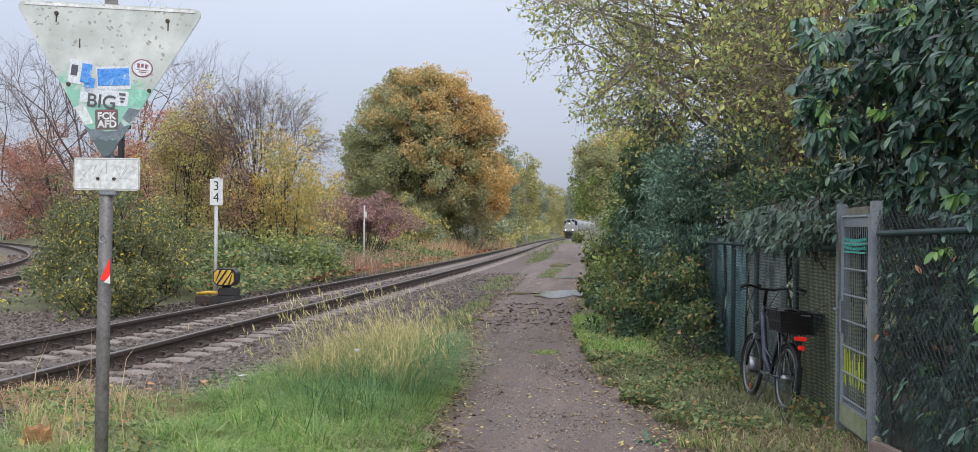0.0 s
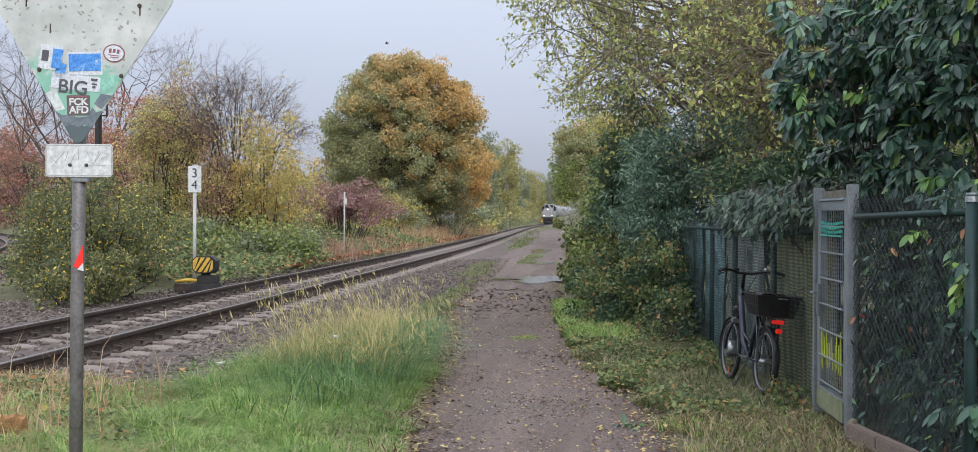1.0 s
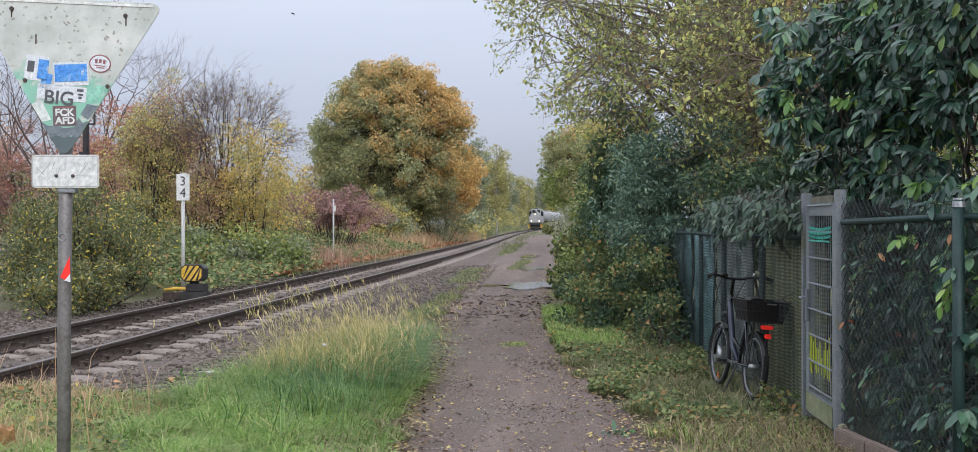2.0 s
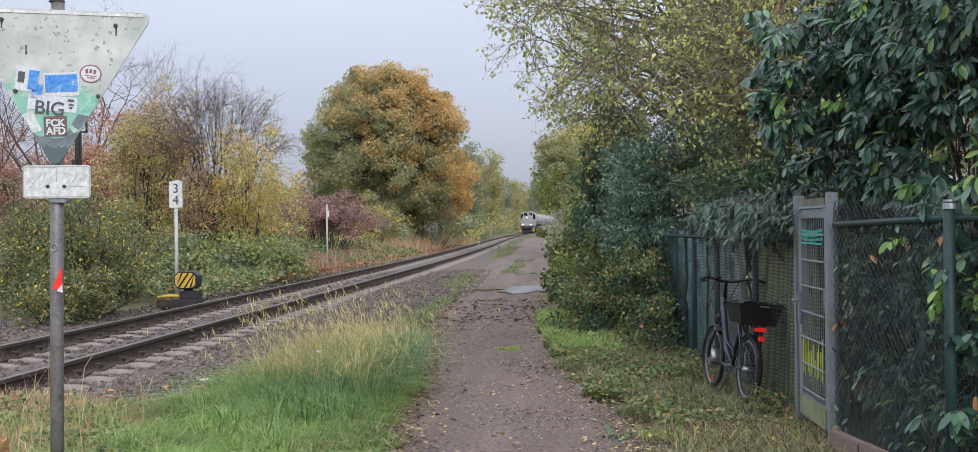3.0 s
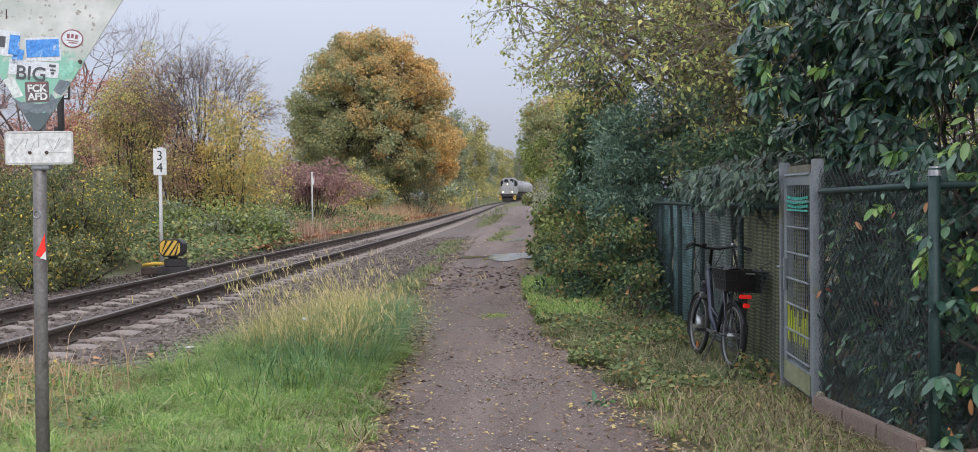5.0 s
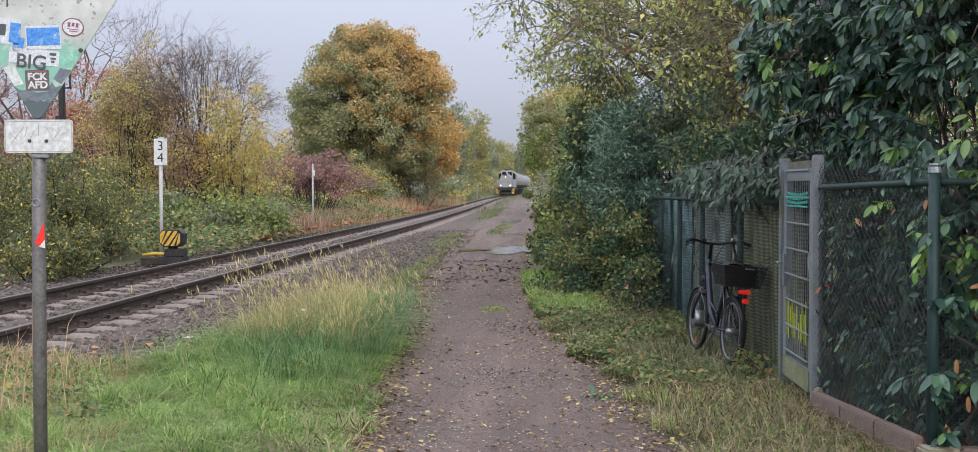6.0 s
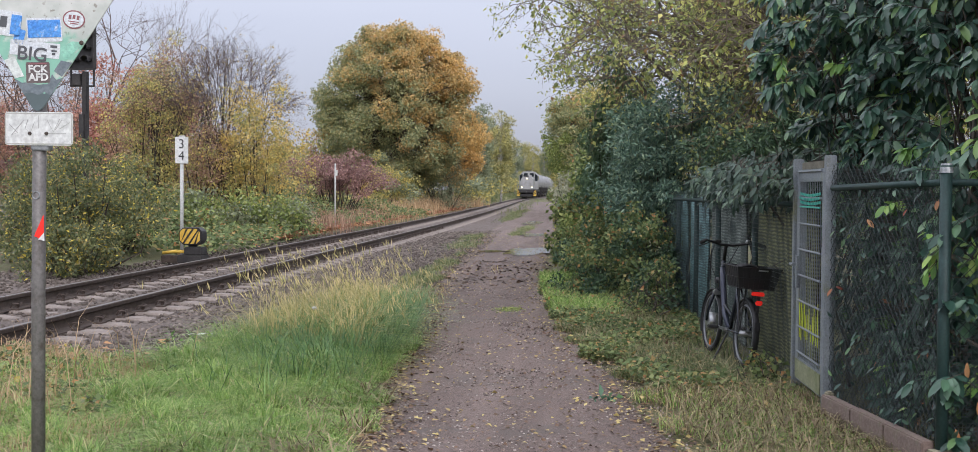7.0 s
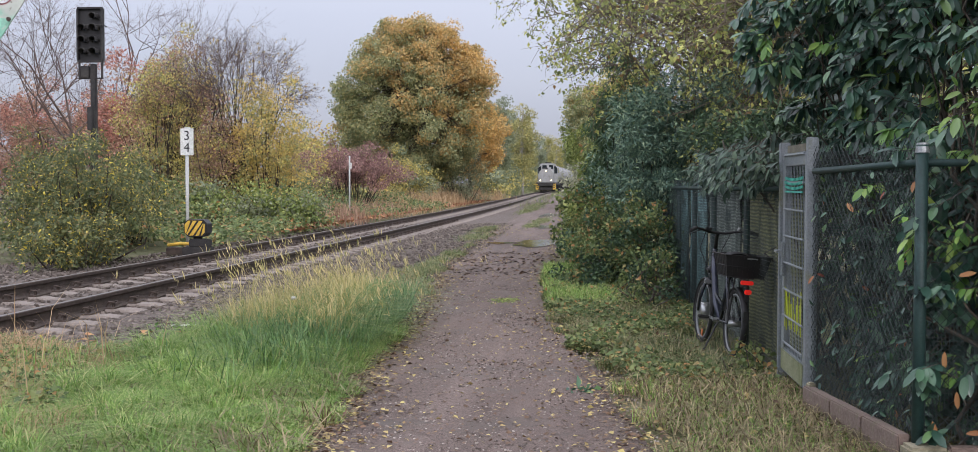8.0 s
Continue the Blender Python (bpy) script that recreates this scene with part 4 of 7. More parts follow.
low_plants("ballast_edge_weeds", np.stack([wx, wy], 1), 0.055, 0.14, M["lf_bramble"], "leafy weeds and brambles along the ballast edge")
cx_, cy_ = rng.uniform(-14, -2.5, 60000), 22 + 40 * rng.random(60000) ** 1.3
hz = np.array([noise.noise(Vector((a * 0.55, b * 0.45, 3))) for a, b in zip(cx_, cy_)])
edge_k = np.clip((-2.6 - cx_) / 1.6, 0.12, 1)
keep_ = (hz > np.where(cy_ > 36, 0.0, -0.35)) & (cx_ > side_x(cy_) + 2.6) & ((cx_ < -4.2) | (cy_ > 23.5))
low_plants("bramble_cover", np.stack([cx_, cy_], 1)[keep_], 0.11, 0.35, M["lf_bramble"], "green brambles covering the bank beyond the track", (bank(cx_, cy_) + np.clip(hz + 0.3, 0, 1) * 0.75 * edge_k)[keep_])
sc = verge_xy(14000, 6.4, 9.0, 0.6, 2.6, lambda x, y: (x > 1.5 - 0.5 * (y - 7.0)) & (x < 2.4 + 0.2 * np.sin(y * 4)))
grass("scrub_dry_grass", blades(sc[:2800], 0.2, 0.003, 1.6), M["grass_tan"], "withered tan grass tangled round the sign pole")
grass("scrub_dead_stalks", blades(sc[2800:2845], 0.62, 0.004, 0.5), M["grass_tan"], "tall dead stalks beside the sign pole")
scb = sc[3000:][np.sin(sc[3000:, 0] * 5 + 1) * np.sin(sc[3000:, 1] * 4) > 0.15]
low_plants("scrub_brambles", scb[:1300], 0.05, 0.18, M["lf_bramble"], "dark bramble leaves creeping below the sign pole")
litter_leaves("scrub_leaves", sc[3000:3500], 0.05, 0.03, M["fallen_red"], "brown dead leaves among the brambles")
sw = np.stack([rng.uniform(-10.5, -5.2, 2200), rng.uniform(18.5, 26, 2200)], 1)
sw = sw[(sw[:, 0] > side_x(sw[:, 1]) + 1.9) & (np.sin(sw[:, 0] * 3) * np.sin(sw[:, 1] * 2) > -0.3)]
low_plants("siding_weeds", sw, 0.09, 0.16, M["lf_bush"], "low green weeds between the siding and the bush")


# ---- trees and bushes ----
def leafy_tree(name, label, base, height, centre, radii, n, rc, per, size, lmat, bmat, r0, top=0.65, extra=None, cat="tree", width=0.65, group=""):
    t = tagged(empty(name, base), label, cat, group)
    cs = crown(centre, radii, n, 0.35, rough=0.16)
    loc = cs - np.array(base)
    tk = (0, 0, height * top)
    part("trunk", trunk((0, 0, -0.1), tk, r0, r0 * 0.35, 0.25), bmat, t, smooth=True)
    tagged(part("limb_tangle", branch_paths((0, 0, height * 0.2), loc, tk, r0 * 0.55), bmat, t), kind="stuff")
    rr = rc * (0.7 + 0.6 * rng.random(n))
    V = clump_leaves(loc, rr, per, size, width)
    if extra:
        kind_of = np.zeros(n, int)
        for j in range(0, len(extra), 2):
            kind_of[rng.random(n) < extra[j + 1](cs)] = j // 2 + 1
        kind_of = np.repeat(kind_of, per)
        for j, mt in enumerate([lmat, *extra[::2]]):
            if (kind_of == j).any():
                bulk("crown", V[kind_of == j], QUAD_F, mt, t)
    else:
        bulk("crown", V, QUAD_F, lmat, t)
    return t


def lobed_tree(name, label, base, height, centre, radii, lobes, rl, per_lobe, rc, per, size, lmat, bmat, r0, extra):
    """Broad tree whose crown is built of rounded boughs with shaded gaps between them."""
    t = tagged(empty(name, base), label, "tree")
    cs = [np.array(centre) + unit(rng.normal(size=(150, 3))) * rng.uniform(0.45, 0.76, (150, 1)) * np.array(radii)]
    for k in range(lobes):
        h = 1 - 2 * (k + 0.5) / lobes
        a = k * 2.39996 + rng.normal() * 0.25
        w = math.sqrt(1 - h * h)
        prof = 1.0 if h < 0.1 else 1.0 - 0.18 * h
        c = np.array(centre) + np.array([w * math.cos(a) * prof, w * math.sin(a) * prof, h]) * np.array(radii) * rng.uniform(0.70, 0.86)
        r = rl * rng.uniform(0.75, 1.2)
        d = unit(rng.normal(size=(per_lobe, 3)) + unit(c - np.array(centre)) * 0.7)
        cs.append(c + d * r * (0.55 + 0.5 * rng.random((per_lobe, 1))) * np.array([1, 1, 0.72]))
    cs = np.concatenate(cs)
    n = len(cs)
    loc = cs - np.array(base)
    tk = (0, 0, height * 0.7)
    part("trunk", trunk((0, 0, -0.1), tk, r0, r0 * 0.35, 0.25), bmat, t, smooth=True)
    tagged(part("limb_tangle", branch_paths((0, 0, height * 0.2), loc[::2], tk, r0 * 0.5), bmat, t), kind="stuff")
    V = clump_leaves(loc, rc * (0.6 + 0.8 * rng.random(n)), per, size, 0.7, 0.45)
    kind_of = np.zeros(n, int)
    for j in range(0, len(extra), 2):
        kind_of[rng.random(n) < extra[j + 1](cs)] = j // 2 + 1
    kind_of = np.repeat(kind_of, per)
    for j, mt in enumerate([lmat, *extra[::2]]):
        bulk("crown", V[kind_of == j], QUAD_F, mt, t)
    return t


def bush(name, label, centre, radii, n, rc, per, size, lmat, bmat, stems=14, width=0.6, tmpl=QUAD_V, faces=QUAD_F, inner=0.5, droop=0.25, z0=None, cat="bush", second=None):
    base = (centre[0], centre[1], float(bank(centre[0], centre[1])) if z0 is None else z0)
    t = tagged(empty(name, base), label, cat)
    cs = crown(centre, radii, n, inner, rough=0.75)
    cs[:, 2] = np.maximum(cs[:, 2], base[2] + rc * 0.4)
    loc = cs - np.array(base)
    sh = Shape()
    for i in rng.choice(n, min(stems, n), replace=False):
        e = Vector(loc[i])
        f = Vector((e.x * 0.35 + rng.normal() * 0.1, e.y * 0.35 + rng.normal() * 0.1, 0))
        sh.tube([f, f.lerp(e, 0.5) + Vector(rng.normal(size=3)) * 0.12, e], [0.022 * min(radii[2], 1.4), 0.014 * min(radii[2], 1.4), 0.005], 4, False)
    tagged(part("stem_tangle", sh, bmat, t), kind="stuff")
    V = clump_leaves(loc, rc * (0.6 + 0.8 * rng.random(n)), per, size, width, droop, tmpl)
    if second:
        pick = np.repeat(rng.random(n) < second[1], per)
        bulk("foliage", V[~pick], faces, lmat, t)
        bulk("foliage", V[pick], faces, second[0], t)
    else:
        bulk("foliage", V, faces, lmat, t)
    return t


def bare_tree(name, label, base, h, spread, levels, r0, bmat, stems=5, leaves=None, n_leaf=0, size=0.08, split=3, fan=0.55, up=0.12, open_=0.42):
    t = tagged(empty(name, base), label, "tree")
    sh, ends = Shape(), []
    dirs = [Vector((rng.normal() * fan * spread, rng.normal() * fan * spread, 1)) for _ in range(stems)]
    twigs([(rng.normal() * 0.15, rng.normal() * 0.15, 0)] * stems, dirs, h * 0.36, levels, r0, sh, split, open_, up, 4, ends)
    tagged(part("branch_tangle", sh, bmat, t), kind="stuff")
    if leaves and n_leaf:
        e = np.array([p for p, _ in ends])
        p = e[rng.integers(0, len(e), n_leaf)] + rng.normal(size=(n_leaf, 3)) * 0.12
        d = rng.normal(size=(n_leaf, 3)) + np.array([0, 0, -0.3])
        bulk("foliage", leafage(p, d, rng.normal(size=(n_leaf, 3)) + np.array([0, 0, 1.0]), size * (0.6 + 0.8 * rng.random(n_leaf)), 0.65), QUAD_F, leaves, t)
    return t


def twig_dome(name, label, foot, centre, radii, n, bmat, lmat, n_leaf):
    """Shrub of arching limbs that end in a dome of fine bare twigs."""
    base = np.array([foot[0], foot[1], float(bank(foot[0], foot[1]))])
    t = tagged(empty(name, base), label, "shrub")
    ends_at = crown(centre, np.array(radii) * 0.9, n, 0.45, -0.25, 0.2) - base
    mid = Vector(np.array(centre) - base)
    limbs, fine, ends = Shape(), Shape(), []
    for i, e in enumerate(ends_at):
        e = Vector(e)
        f = Vector((rng.normal() * 0.25, rng.normal() * 0.2, 0))
        r = 0.045 if i % 8 == 0 else 0.014
        limbs.tube([f, f.lerp(e, 0.35) + Vector((-e.x * 0.12, 0, 0.25)), f.lerp(e, 0.7) + Vector(rng.normal(size=3)) * 0.15, e], [r, r * 0.75, r * 0.5, 0.007], 5, False)
        out = (e - mid).normalized()
        ds = [out * 0.8 + Vector((0, 0, 0.35)) + Vector(rng.normal(size=3)) * 0.45 for _ in range(3)]
        twigs([e] * 3, ds, 0.58, 4, 0.0085, fine, 3, 0.5, 0.03, 3, ends)
    tagged(part("limb_tangle", limbs, M["bark_dark"], t), kind="stuff")
    tagged(part("twig_tangle", fine, bmat, t), kind="stuff")
    q = np.array([a for a, _ in ends])
    q = q[rng.integers(0, len(q), n_leaf)]
    q = q[rng.random(len(q)) < np.clip(1.3 - (q[:, 2] - 2.0) * 0.3, 0.08, 1)]
    bulk("foliage", leafage(q, rng.normal(size=q.shape), rng.normal(size=q.shape) + np.array([0, 0, 1.0]), 0.075 * (0.6 + 0.8 * rng.random(len(q))), 0.65), QUAD_F, lmat, t)
    return t


# beyond the track
lobed_tree("maple_tree", "large maple turning from green to orange-brown", (-6.6, 76, 0.5), 12, (-6.65, 76, 6.5), (5.25, 5.0, 5.9), 66, 1.35, 11, 0.6, 175, 0.145, M["lf_maple_green"], M["bark"], 0.28,
           (M["lf_maple"], lambda c: np.clip(0.30 + (c[:, 2] - 6.5) * 0.10 + (c[:, 0] + 6.5) * 0.11, 0.04, 0.96), M["lf_orange"], lambda c: np.clip((c[:, 0] + 5.4) * 0.12 + (c[:, 2] - 8) * 0.02, 0, 0.5)))
leafy_tree("orange_maple_tree", "smaller maple with golden orange leaves", (-4.6, 88, 0.3), 8.4, (-4.5, 88, 4.9), (3.0, 3.4, 3.7), 110, 0.6, 200, 0.18, M["lf_orange"], M["bark"], 0.18, 0.7, (M["lf_maple"], lambda c: np.full(len(c), 0.3)))
bush("yellow_thicket", "tall thicket with sparse yellow leaves", (-4.5, 35.2, 2.4), (1.55, 1.8, 2.7), 190, 0.36, 75, 0.075, M["lf_yellow"], M["bark_dark"], 24, second=(M["lf_olive"], 0.3), inner=0.25)
bush("brown_thicket", "dark brown thicket of dying leaves", (-6.1, 35.3, 1.9), (1.4, 1.4, 2.3), 130, 0.38, 75, 0.07, M["lf_rust"], M["bark_dark"], 30, second=(M["lf_olive"], 0.4), inner=0.2)
bush("olive_thicket", "olive-yellow shrub with dense twigs", (-8.35, 36.6, 2.7), (1.55, 2.0, 3.2), 260, 0.36, 100, 0.075, M["lf_olive"], M["bark_dark"], 30, second=(M["lf_rust"], 0.25))
twig_dome("bare_shrub", "leafless shrub, a wide dome of fine reddish twigs", (-5.9, 36.3), (-5.75, 36.3, 3.9), (2.15, 1.8, 2.0), 90, M["bark_twig"], M["lf_yellow"], 1500)
twig_dome("bare_shrub", "low leafless shrub with upswept twigs", (-8.2, 37.4), (-8.1, 37.4, 3.7), (1.3, 1.5, 1.6), 45, M["bark_twig"], M["lf_olive"], 900)
bush("purple_shrub", "purple-red shrub on the bank", (-5.3, 51, 2.05), (2.5, 1.6, 1.1), 120, 0.33, 110, 0.09, M["lf_purple"], M["bark_dark"], 40, inner=0.2)
bush("red_shrub", "tall shrub with thin red leaves", (-11.6, 44, 3.4), (3.0, 2.4, 2.9), 190, 0.5, 120, 0.11, M["lf_red"], M["bark_dark"], 60, second=(M["lf_rust"], 0.4))
bush("red_shrub", "rusty red shrub at the edge of the siding", (-37.2, 90, 4.3), (7.2, 4.0, 5.2), 190, 0.95, 110, 0.2, M["lf_rust"], M["bark_dark"], 60, second=(M["lf_red"], 0.35))
bush("red_shrub", "wide russet shrub where the siding disappears", (-51, 104, 4.6), (8.5, 4.0, 5.6), 170, 1.0, 110, 0.22, M["lf_rust"], M["bark_dark"], 40, second=(M["lf_red"], 0.45))
bush("brown_shrub", "brownish olive shrub behind the siding", (-37.6, 96, 1.9), (8.0, 3.4, 3.2), 120, 0.9, 80, 0.2, M["lf_olive"], M["bark_dark"], 30, second=(M["lf_rust"], 0.45))
bush("red_shrub", "low crimson shrub behind the bushes", (-42, 95.5, 2.4), (4.5, 2.6, 2.4), 70, 0.7, 80, 0.2, M["lf_purple"], M["bark_dark"], 20)
bush("green_bush", "dense green bush with some yellow leaves", (-3.75, 20.6, 0.95), (1.35, 1.9, 1.25), 260, 0.24, 95, 0.07, M["lf_bush"], M["bark_dark"], 40, width=0.38)
bush("green_bush", "loose green bush with drooping yellow-tipped shoots", (-4.6, 21.4, 1.15), (1.0, 1.6, 1.3), 120, 0.26, 80, 0.07, M["lf_bush"], M["bark_dark"], 40, width=0.38)
bush("green_bush", "dense green bush beside the ballast", (-5.1, 25.5, 0.95), (1.2, 2.2, 1.1), 110, 0.3, 110, 0.09, M["lf_bush"], M["bark_dark"], 30, width=0.38)
bush("green_bush", "low green bush at the edge of the track", (-3.2, 19.0, 0.45), (0.7, 1.5, 0.6), 70, 0.2, 90, 0.075, M["lf_bush"], M["bark_dark"], 16, width=0.4)
bush("grey_willow_bush", "grey-green willow bush under the trees", (-4.0, 78, 1.9), (2.2, 2.2, 2.0), 80, 0.5, 80, 0.14, M["lf_willow"], M["bark"], 30, width=0.3)
for ux, uy, ur, uz in ((-8.8, 70, 1.6, 1.5), (-5.6, 69, 1.5, 1.3), (-11.5, 70, 2.0, 1.8), (-9.5, 60, 1.6, 1.0), (-7.2, 56, 1.5, 0.9), (-6.8, 70.5, 1.6, 1.9)):
    bush("undergrowth_bush", "olive-green undergrowth below the trees", (ux, uy, uz), (ur, 1.4, uz), 60, 0.4, 70, 0.13, M["lf_olive"], M["bark_dark"], 15, second=(M["lf_willow"], 0.45))
for ux, uy, ur, uz in ((-5.2, 33.2, 1.6, 0.7), (-7.6, 34.5, 1.6, 0.8), (-3.6, 34.0, 0.9, 0.6)):
    bush("undergrowth_bush", "fresh green weeds at the foot of the thicket", (ux, uy, uz), (ur, 1.4, uz), 60, 0.35, 70, 0.10, M["lf_light"], M["bark_dark"], 12, second=(M["lf_willow"], 0.5))
bush("olive_bush", "olive shrub at the foot of the maple", (-7.5, 68, 1.6), (2.2, 1.6, 1.5), 70, 0.45, 80, 0.13, M["lf_olive"], M["bark_dark"], 20, second=(M["lf_yellow"], 0.3))
for bx0, by0, bh, sp in ((-20.5, 60, 13.5, 0.8), (-23.2, 66, 14.5, 0.75), (-38.7, 90, 18, 0.9)):
    bare_tree("bare_tree", "tall leafless tree against the sky", (bx0, by0, 0.4), bh, 0.9, 7, 0.12, M["bark_twig"], 3, split=3, open_=0.5)
for k, (tx, ty, th) in enumerate(((-5.2, 118, 11.6), (-8.5, 112, 9.8), (-3.8, 132, 11.0), (-6.5, 140, 11.0), (-6.6, 160, 10.2), (-7.0, 185, 10.5), (-7.2, 215, 11), (-7.2, 250, 12), (-6.4, 275, 13), (-4.6, 300, 14), (-11, 128, 9), (-10, 160, 10))):
    leafy_tree("birch_tree", "slender birch with yellowing leaves beside the line", (tx, ty, 0), th, (tx, ty, th * 0.55), (1.9, 2.2, th * 0.47), 60, 0.7, 130, 0.22, M["lf_birch"] if k % 3 else M["lf_willow"], M["bark_birch"], 0.11, 0.85, width=0.55)
for tx, ty, r in ((-4.3, 100, 1.6), (-5.0, 108, 1.8), (-5.6, 125, 2.0), (-7.2, 150, 2.2), (-7.6, 172, 2.4), (-7.9, 200, 2.6), (-8.2, 232, 2.8), (-8.6, 262, 3.4), (-7.4, 285, 3.6)):
    bush("lineside_bush", "olive-green bush along the line", (tx, ty, r * 0.8), (r, r * 1.5, r), 45, 0.6, 60, 0.25, M["lf_olive"], M["bark_dark"], 10, second=(M["lf_willow"], 0.4))
for tx, ty in ((1.5, 385), (-6, 350), (-3, 390), (-11, 370), (6, 395), (22, 385), (27, 372)):
    leafy_tree("far_tree", "distant autumn tree closing the line", (tx, ty, 0), 15, (tx, ty, 6.5), (4.4, 3.5, 7.0), 60, 1.4, 90, 0.55, M["lf_birch"], M["bark"], 0.25, 0.7, (M["lf_olive"], lambda c: np.full(len(c), 0.5)))


def tall_tufts(name, spots, h, mat, label, per=160):
    c = np.repeat(np.array(spots), per, 0)
    xy = c[:, :2] + rng.normal(size=(len(c), 2)) * 0.45
    return grass(name, blades(xy, h, 0.012, 0.5, bank(xy[:, 0], xy[:, 1])), mat, label)


tall_tufts("tan_reed_grass", [(-4.6 + rng.normal() * 0.6, 58 + 3.0 * i, 0) for i in range(14)], 0.95, M["grass_tan"], "tufts of tan reed grass along the line")
tall_tufts("rusty_dock_stalks", [(-3.7 + rng.normal() * 0.5, 36 + 0.9 * i, 0) for i in range(18)], 0.7, M["lf_rust"], "rust-brown dock stalks beside the track", 60)
tall_tufts("line_side_grass", [(-4.2 + rng.normal() * 0.7, 46 + 1.2 * i, 0) for i in range(50)], 0.4, M["grass_tan"], "dry grass on the low bank", 90)
tall_tufts("far_line_grass", [(track_x(100 + 3 * i) - 2.6 + rng.normal() * 0.4, 100 + 3 * i, 0) for i in range(40)], 0.5, M["grass_olive"], "olive grass along the far track", 90)
tall_tufts("right_line_grass", [(track_x(70 + 3 * i) + 2.2 + rng.normal() * 0.3, 70 + 3 * i, 0) for i in range(35)], 0.35, M["grass_olive"], "grass between track and path", 14)

# on the side of the path
leafy_tree("path_tree", "tree with light green leaves by the path", (5.6, 60, 0), 7.0, (4.75, 60, 4.1), (1.5, 3.0, 2.5), 95, 0.45, 200, 0.12, M["lf_light"], M["bark"], 0.16, 0.7, (M["lf_maple_green"], lambda c: np.clip(0.45 + (c[:, 2] - 3.6) * 0.4, 0, 0.9), M["lf_maple"], lambda c: np.clip((c[:, 2] - 4.4) * 0.4 + (c[:, 0] - 4.8) * 0.35, 0, 0.6)))
leafy_tree("path_tree", "olive tree behind the hedge", (8.2, 75, 0), 9.5, (6.6, 75, 5.4), (2.6, 4.0, 4.0), 70, 0.7, 200, 0.17, M["lf_olive"], M["bark"], 0.18, 0.7)
for hy, hx, hr, hz in ((24, 6.0, 0.72, 1.5), (29, 5.95, 0.72, 1.6), (35, 5.98, 0.75, 1.8), (42, 6.1, 0.8, 2.0), (51, 6.25, 0.85, 2.2), (62, 6.4, 1.2, 2.2), (76, 6.6, 1.3, 2.2), (92, 6.9, 1.4, 2.2)):
    bush("hedge_bush", "light green overgrown hedge bush along the path", (hx, hy, hz * 0.75), (hr, hr * 3.0, hz * 0.85), 130, 0.32, 95, 0.085 + hy * 0.0007, M["lf_light"], M["bark_dark"], 20, second=(M["lf_bramble"], 0.65), width=0.5)
bush("far_hedge", "dark green bush where the path ends", (2.3, 150, 0.8), (1.7, 4, 1.0), 60, 0.4, 60, 0.2, M["lf_bramble"], M["bark_dark"], 10)
bush("seeding_climber", "climber with pale fluffy seed heads on the hedge", (5.25, 27, 1.15), (0.35, 1.6, 0.9), 50, 0.2, 50, 0.07, M["lf_seed"], M["bark_dark"], 10, width=0.5)
bush("conifer_bush", "dark drooping conifer in the hedge", (6.25, 21.6, 2.05), (0.85, 1.1, 1.8), 150, 0.27, 130, 0.10, M["lf_conifer"], M["bark_dark"], 12, width=0.28, droop=1.1)
bush("evergreen_shrub", "dense blue-green evergreen shrub over the fence", (6.88, 17.0, 1.85), (1.3, 2.0, 1.15), 240, 0.24, 165, 0.074, M["lf_dark"], M["bark_dark"], 30, width=0.3, tmpl=LEAF_V, faces=LEAF_F)
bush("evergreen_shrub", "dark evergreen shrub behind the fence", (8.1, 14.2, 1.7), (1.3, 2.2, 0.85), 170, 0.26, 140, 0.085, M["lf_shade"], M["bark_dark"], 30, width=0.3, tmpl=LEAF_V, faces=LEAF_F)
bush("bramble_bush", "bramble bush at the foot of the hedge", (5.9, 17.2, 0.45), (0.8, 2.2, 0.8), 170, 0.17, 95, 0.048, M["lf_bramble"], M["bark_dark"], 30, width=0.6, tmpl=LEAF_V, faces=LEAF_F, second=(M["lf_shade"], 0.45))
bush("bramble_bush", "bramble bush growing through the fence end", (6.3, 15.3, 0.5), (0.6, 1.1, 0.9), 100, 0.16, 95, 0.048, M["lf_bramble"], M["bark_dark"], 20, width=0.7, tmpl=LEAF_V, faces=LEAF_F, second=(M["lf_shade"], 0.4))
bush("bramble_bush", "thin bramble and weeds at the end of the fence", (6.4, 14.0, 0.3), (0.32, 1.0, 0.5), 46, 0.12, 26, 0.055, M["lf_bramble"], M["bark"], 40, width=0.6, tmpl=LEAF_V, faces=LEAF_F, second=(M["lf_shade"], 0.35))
bush("bramble_bush", "bramble bush spreading beside the path", (5.55, 21.0, 0.6), (0.6, 2.2, 0.9), 110, 0.22, 80, 0.08, M["lf_bramble"], M["bark_dark"], 20, width=0.7, second=(M["lf_light"], 0.3))
bush("ivy_bush", "low leafy weeds by the gate", (7.0, 8.95, 0.08), (0.3, 0.35, 0.22), 22, 0.08, 16, 0.045, M["lf_bramble"], M["bark_dark"], 10, width=0.7, tmpl=LEAF_V, faces=LEAF_F)


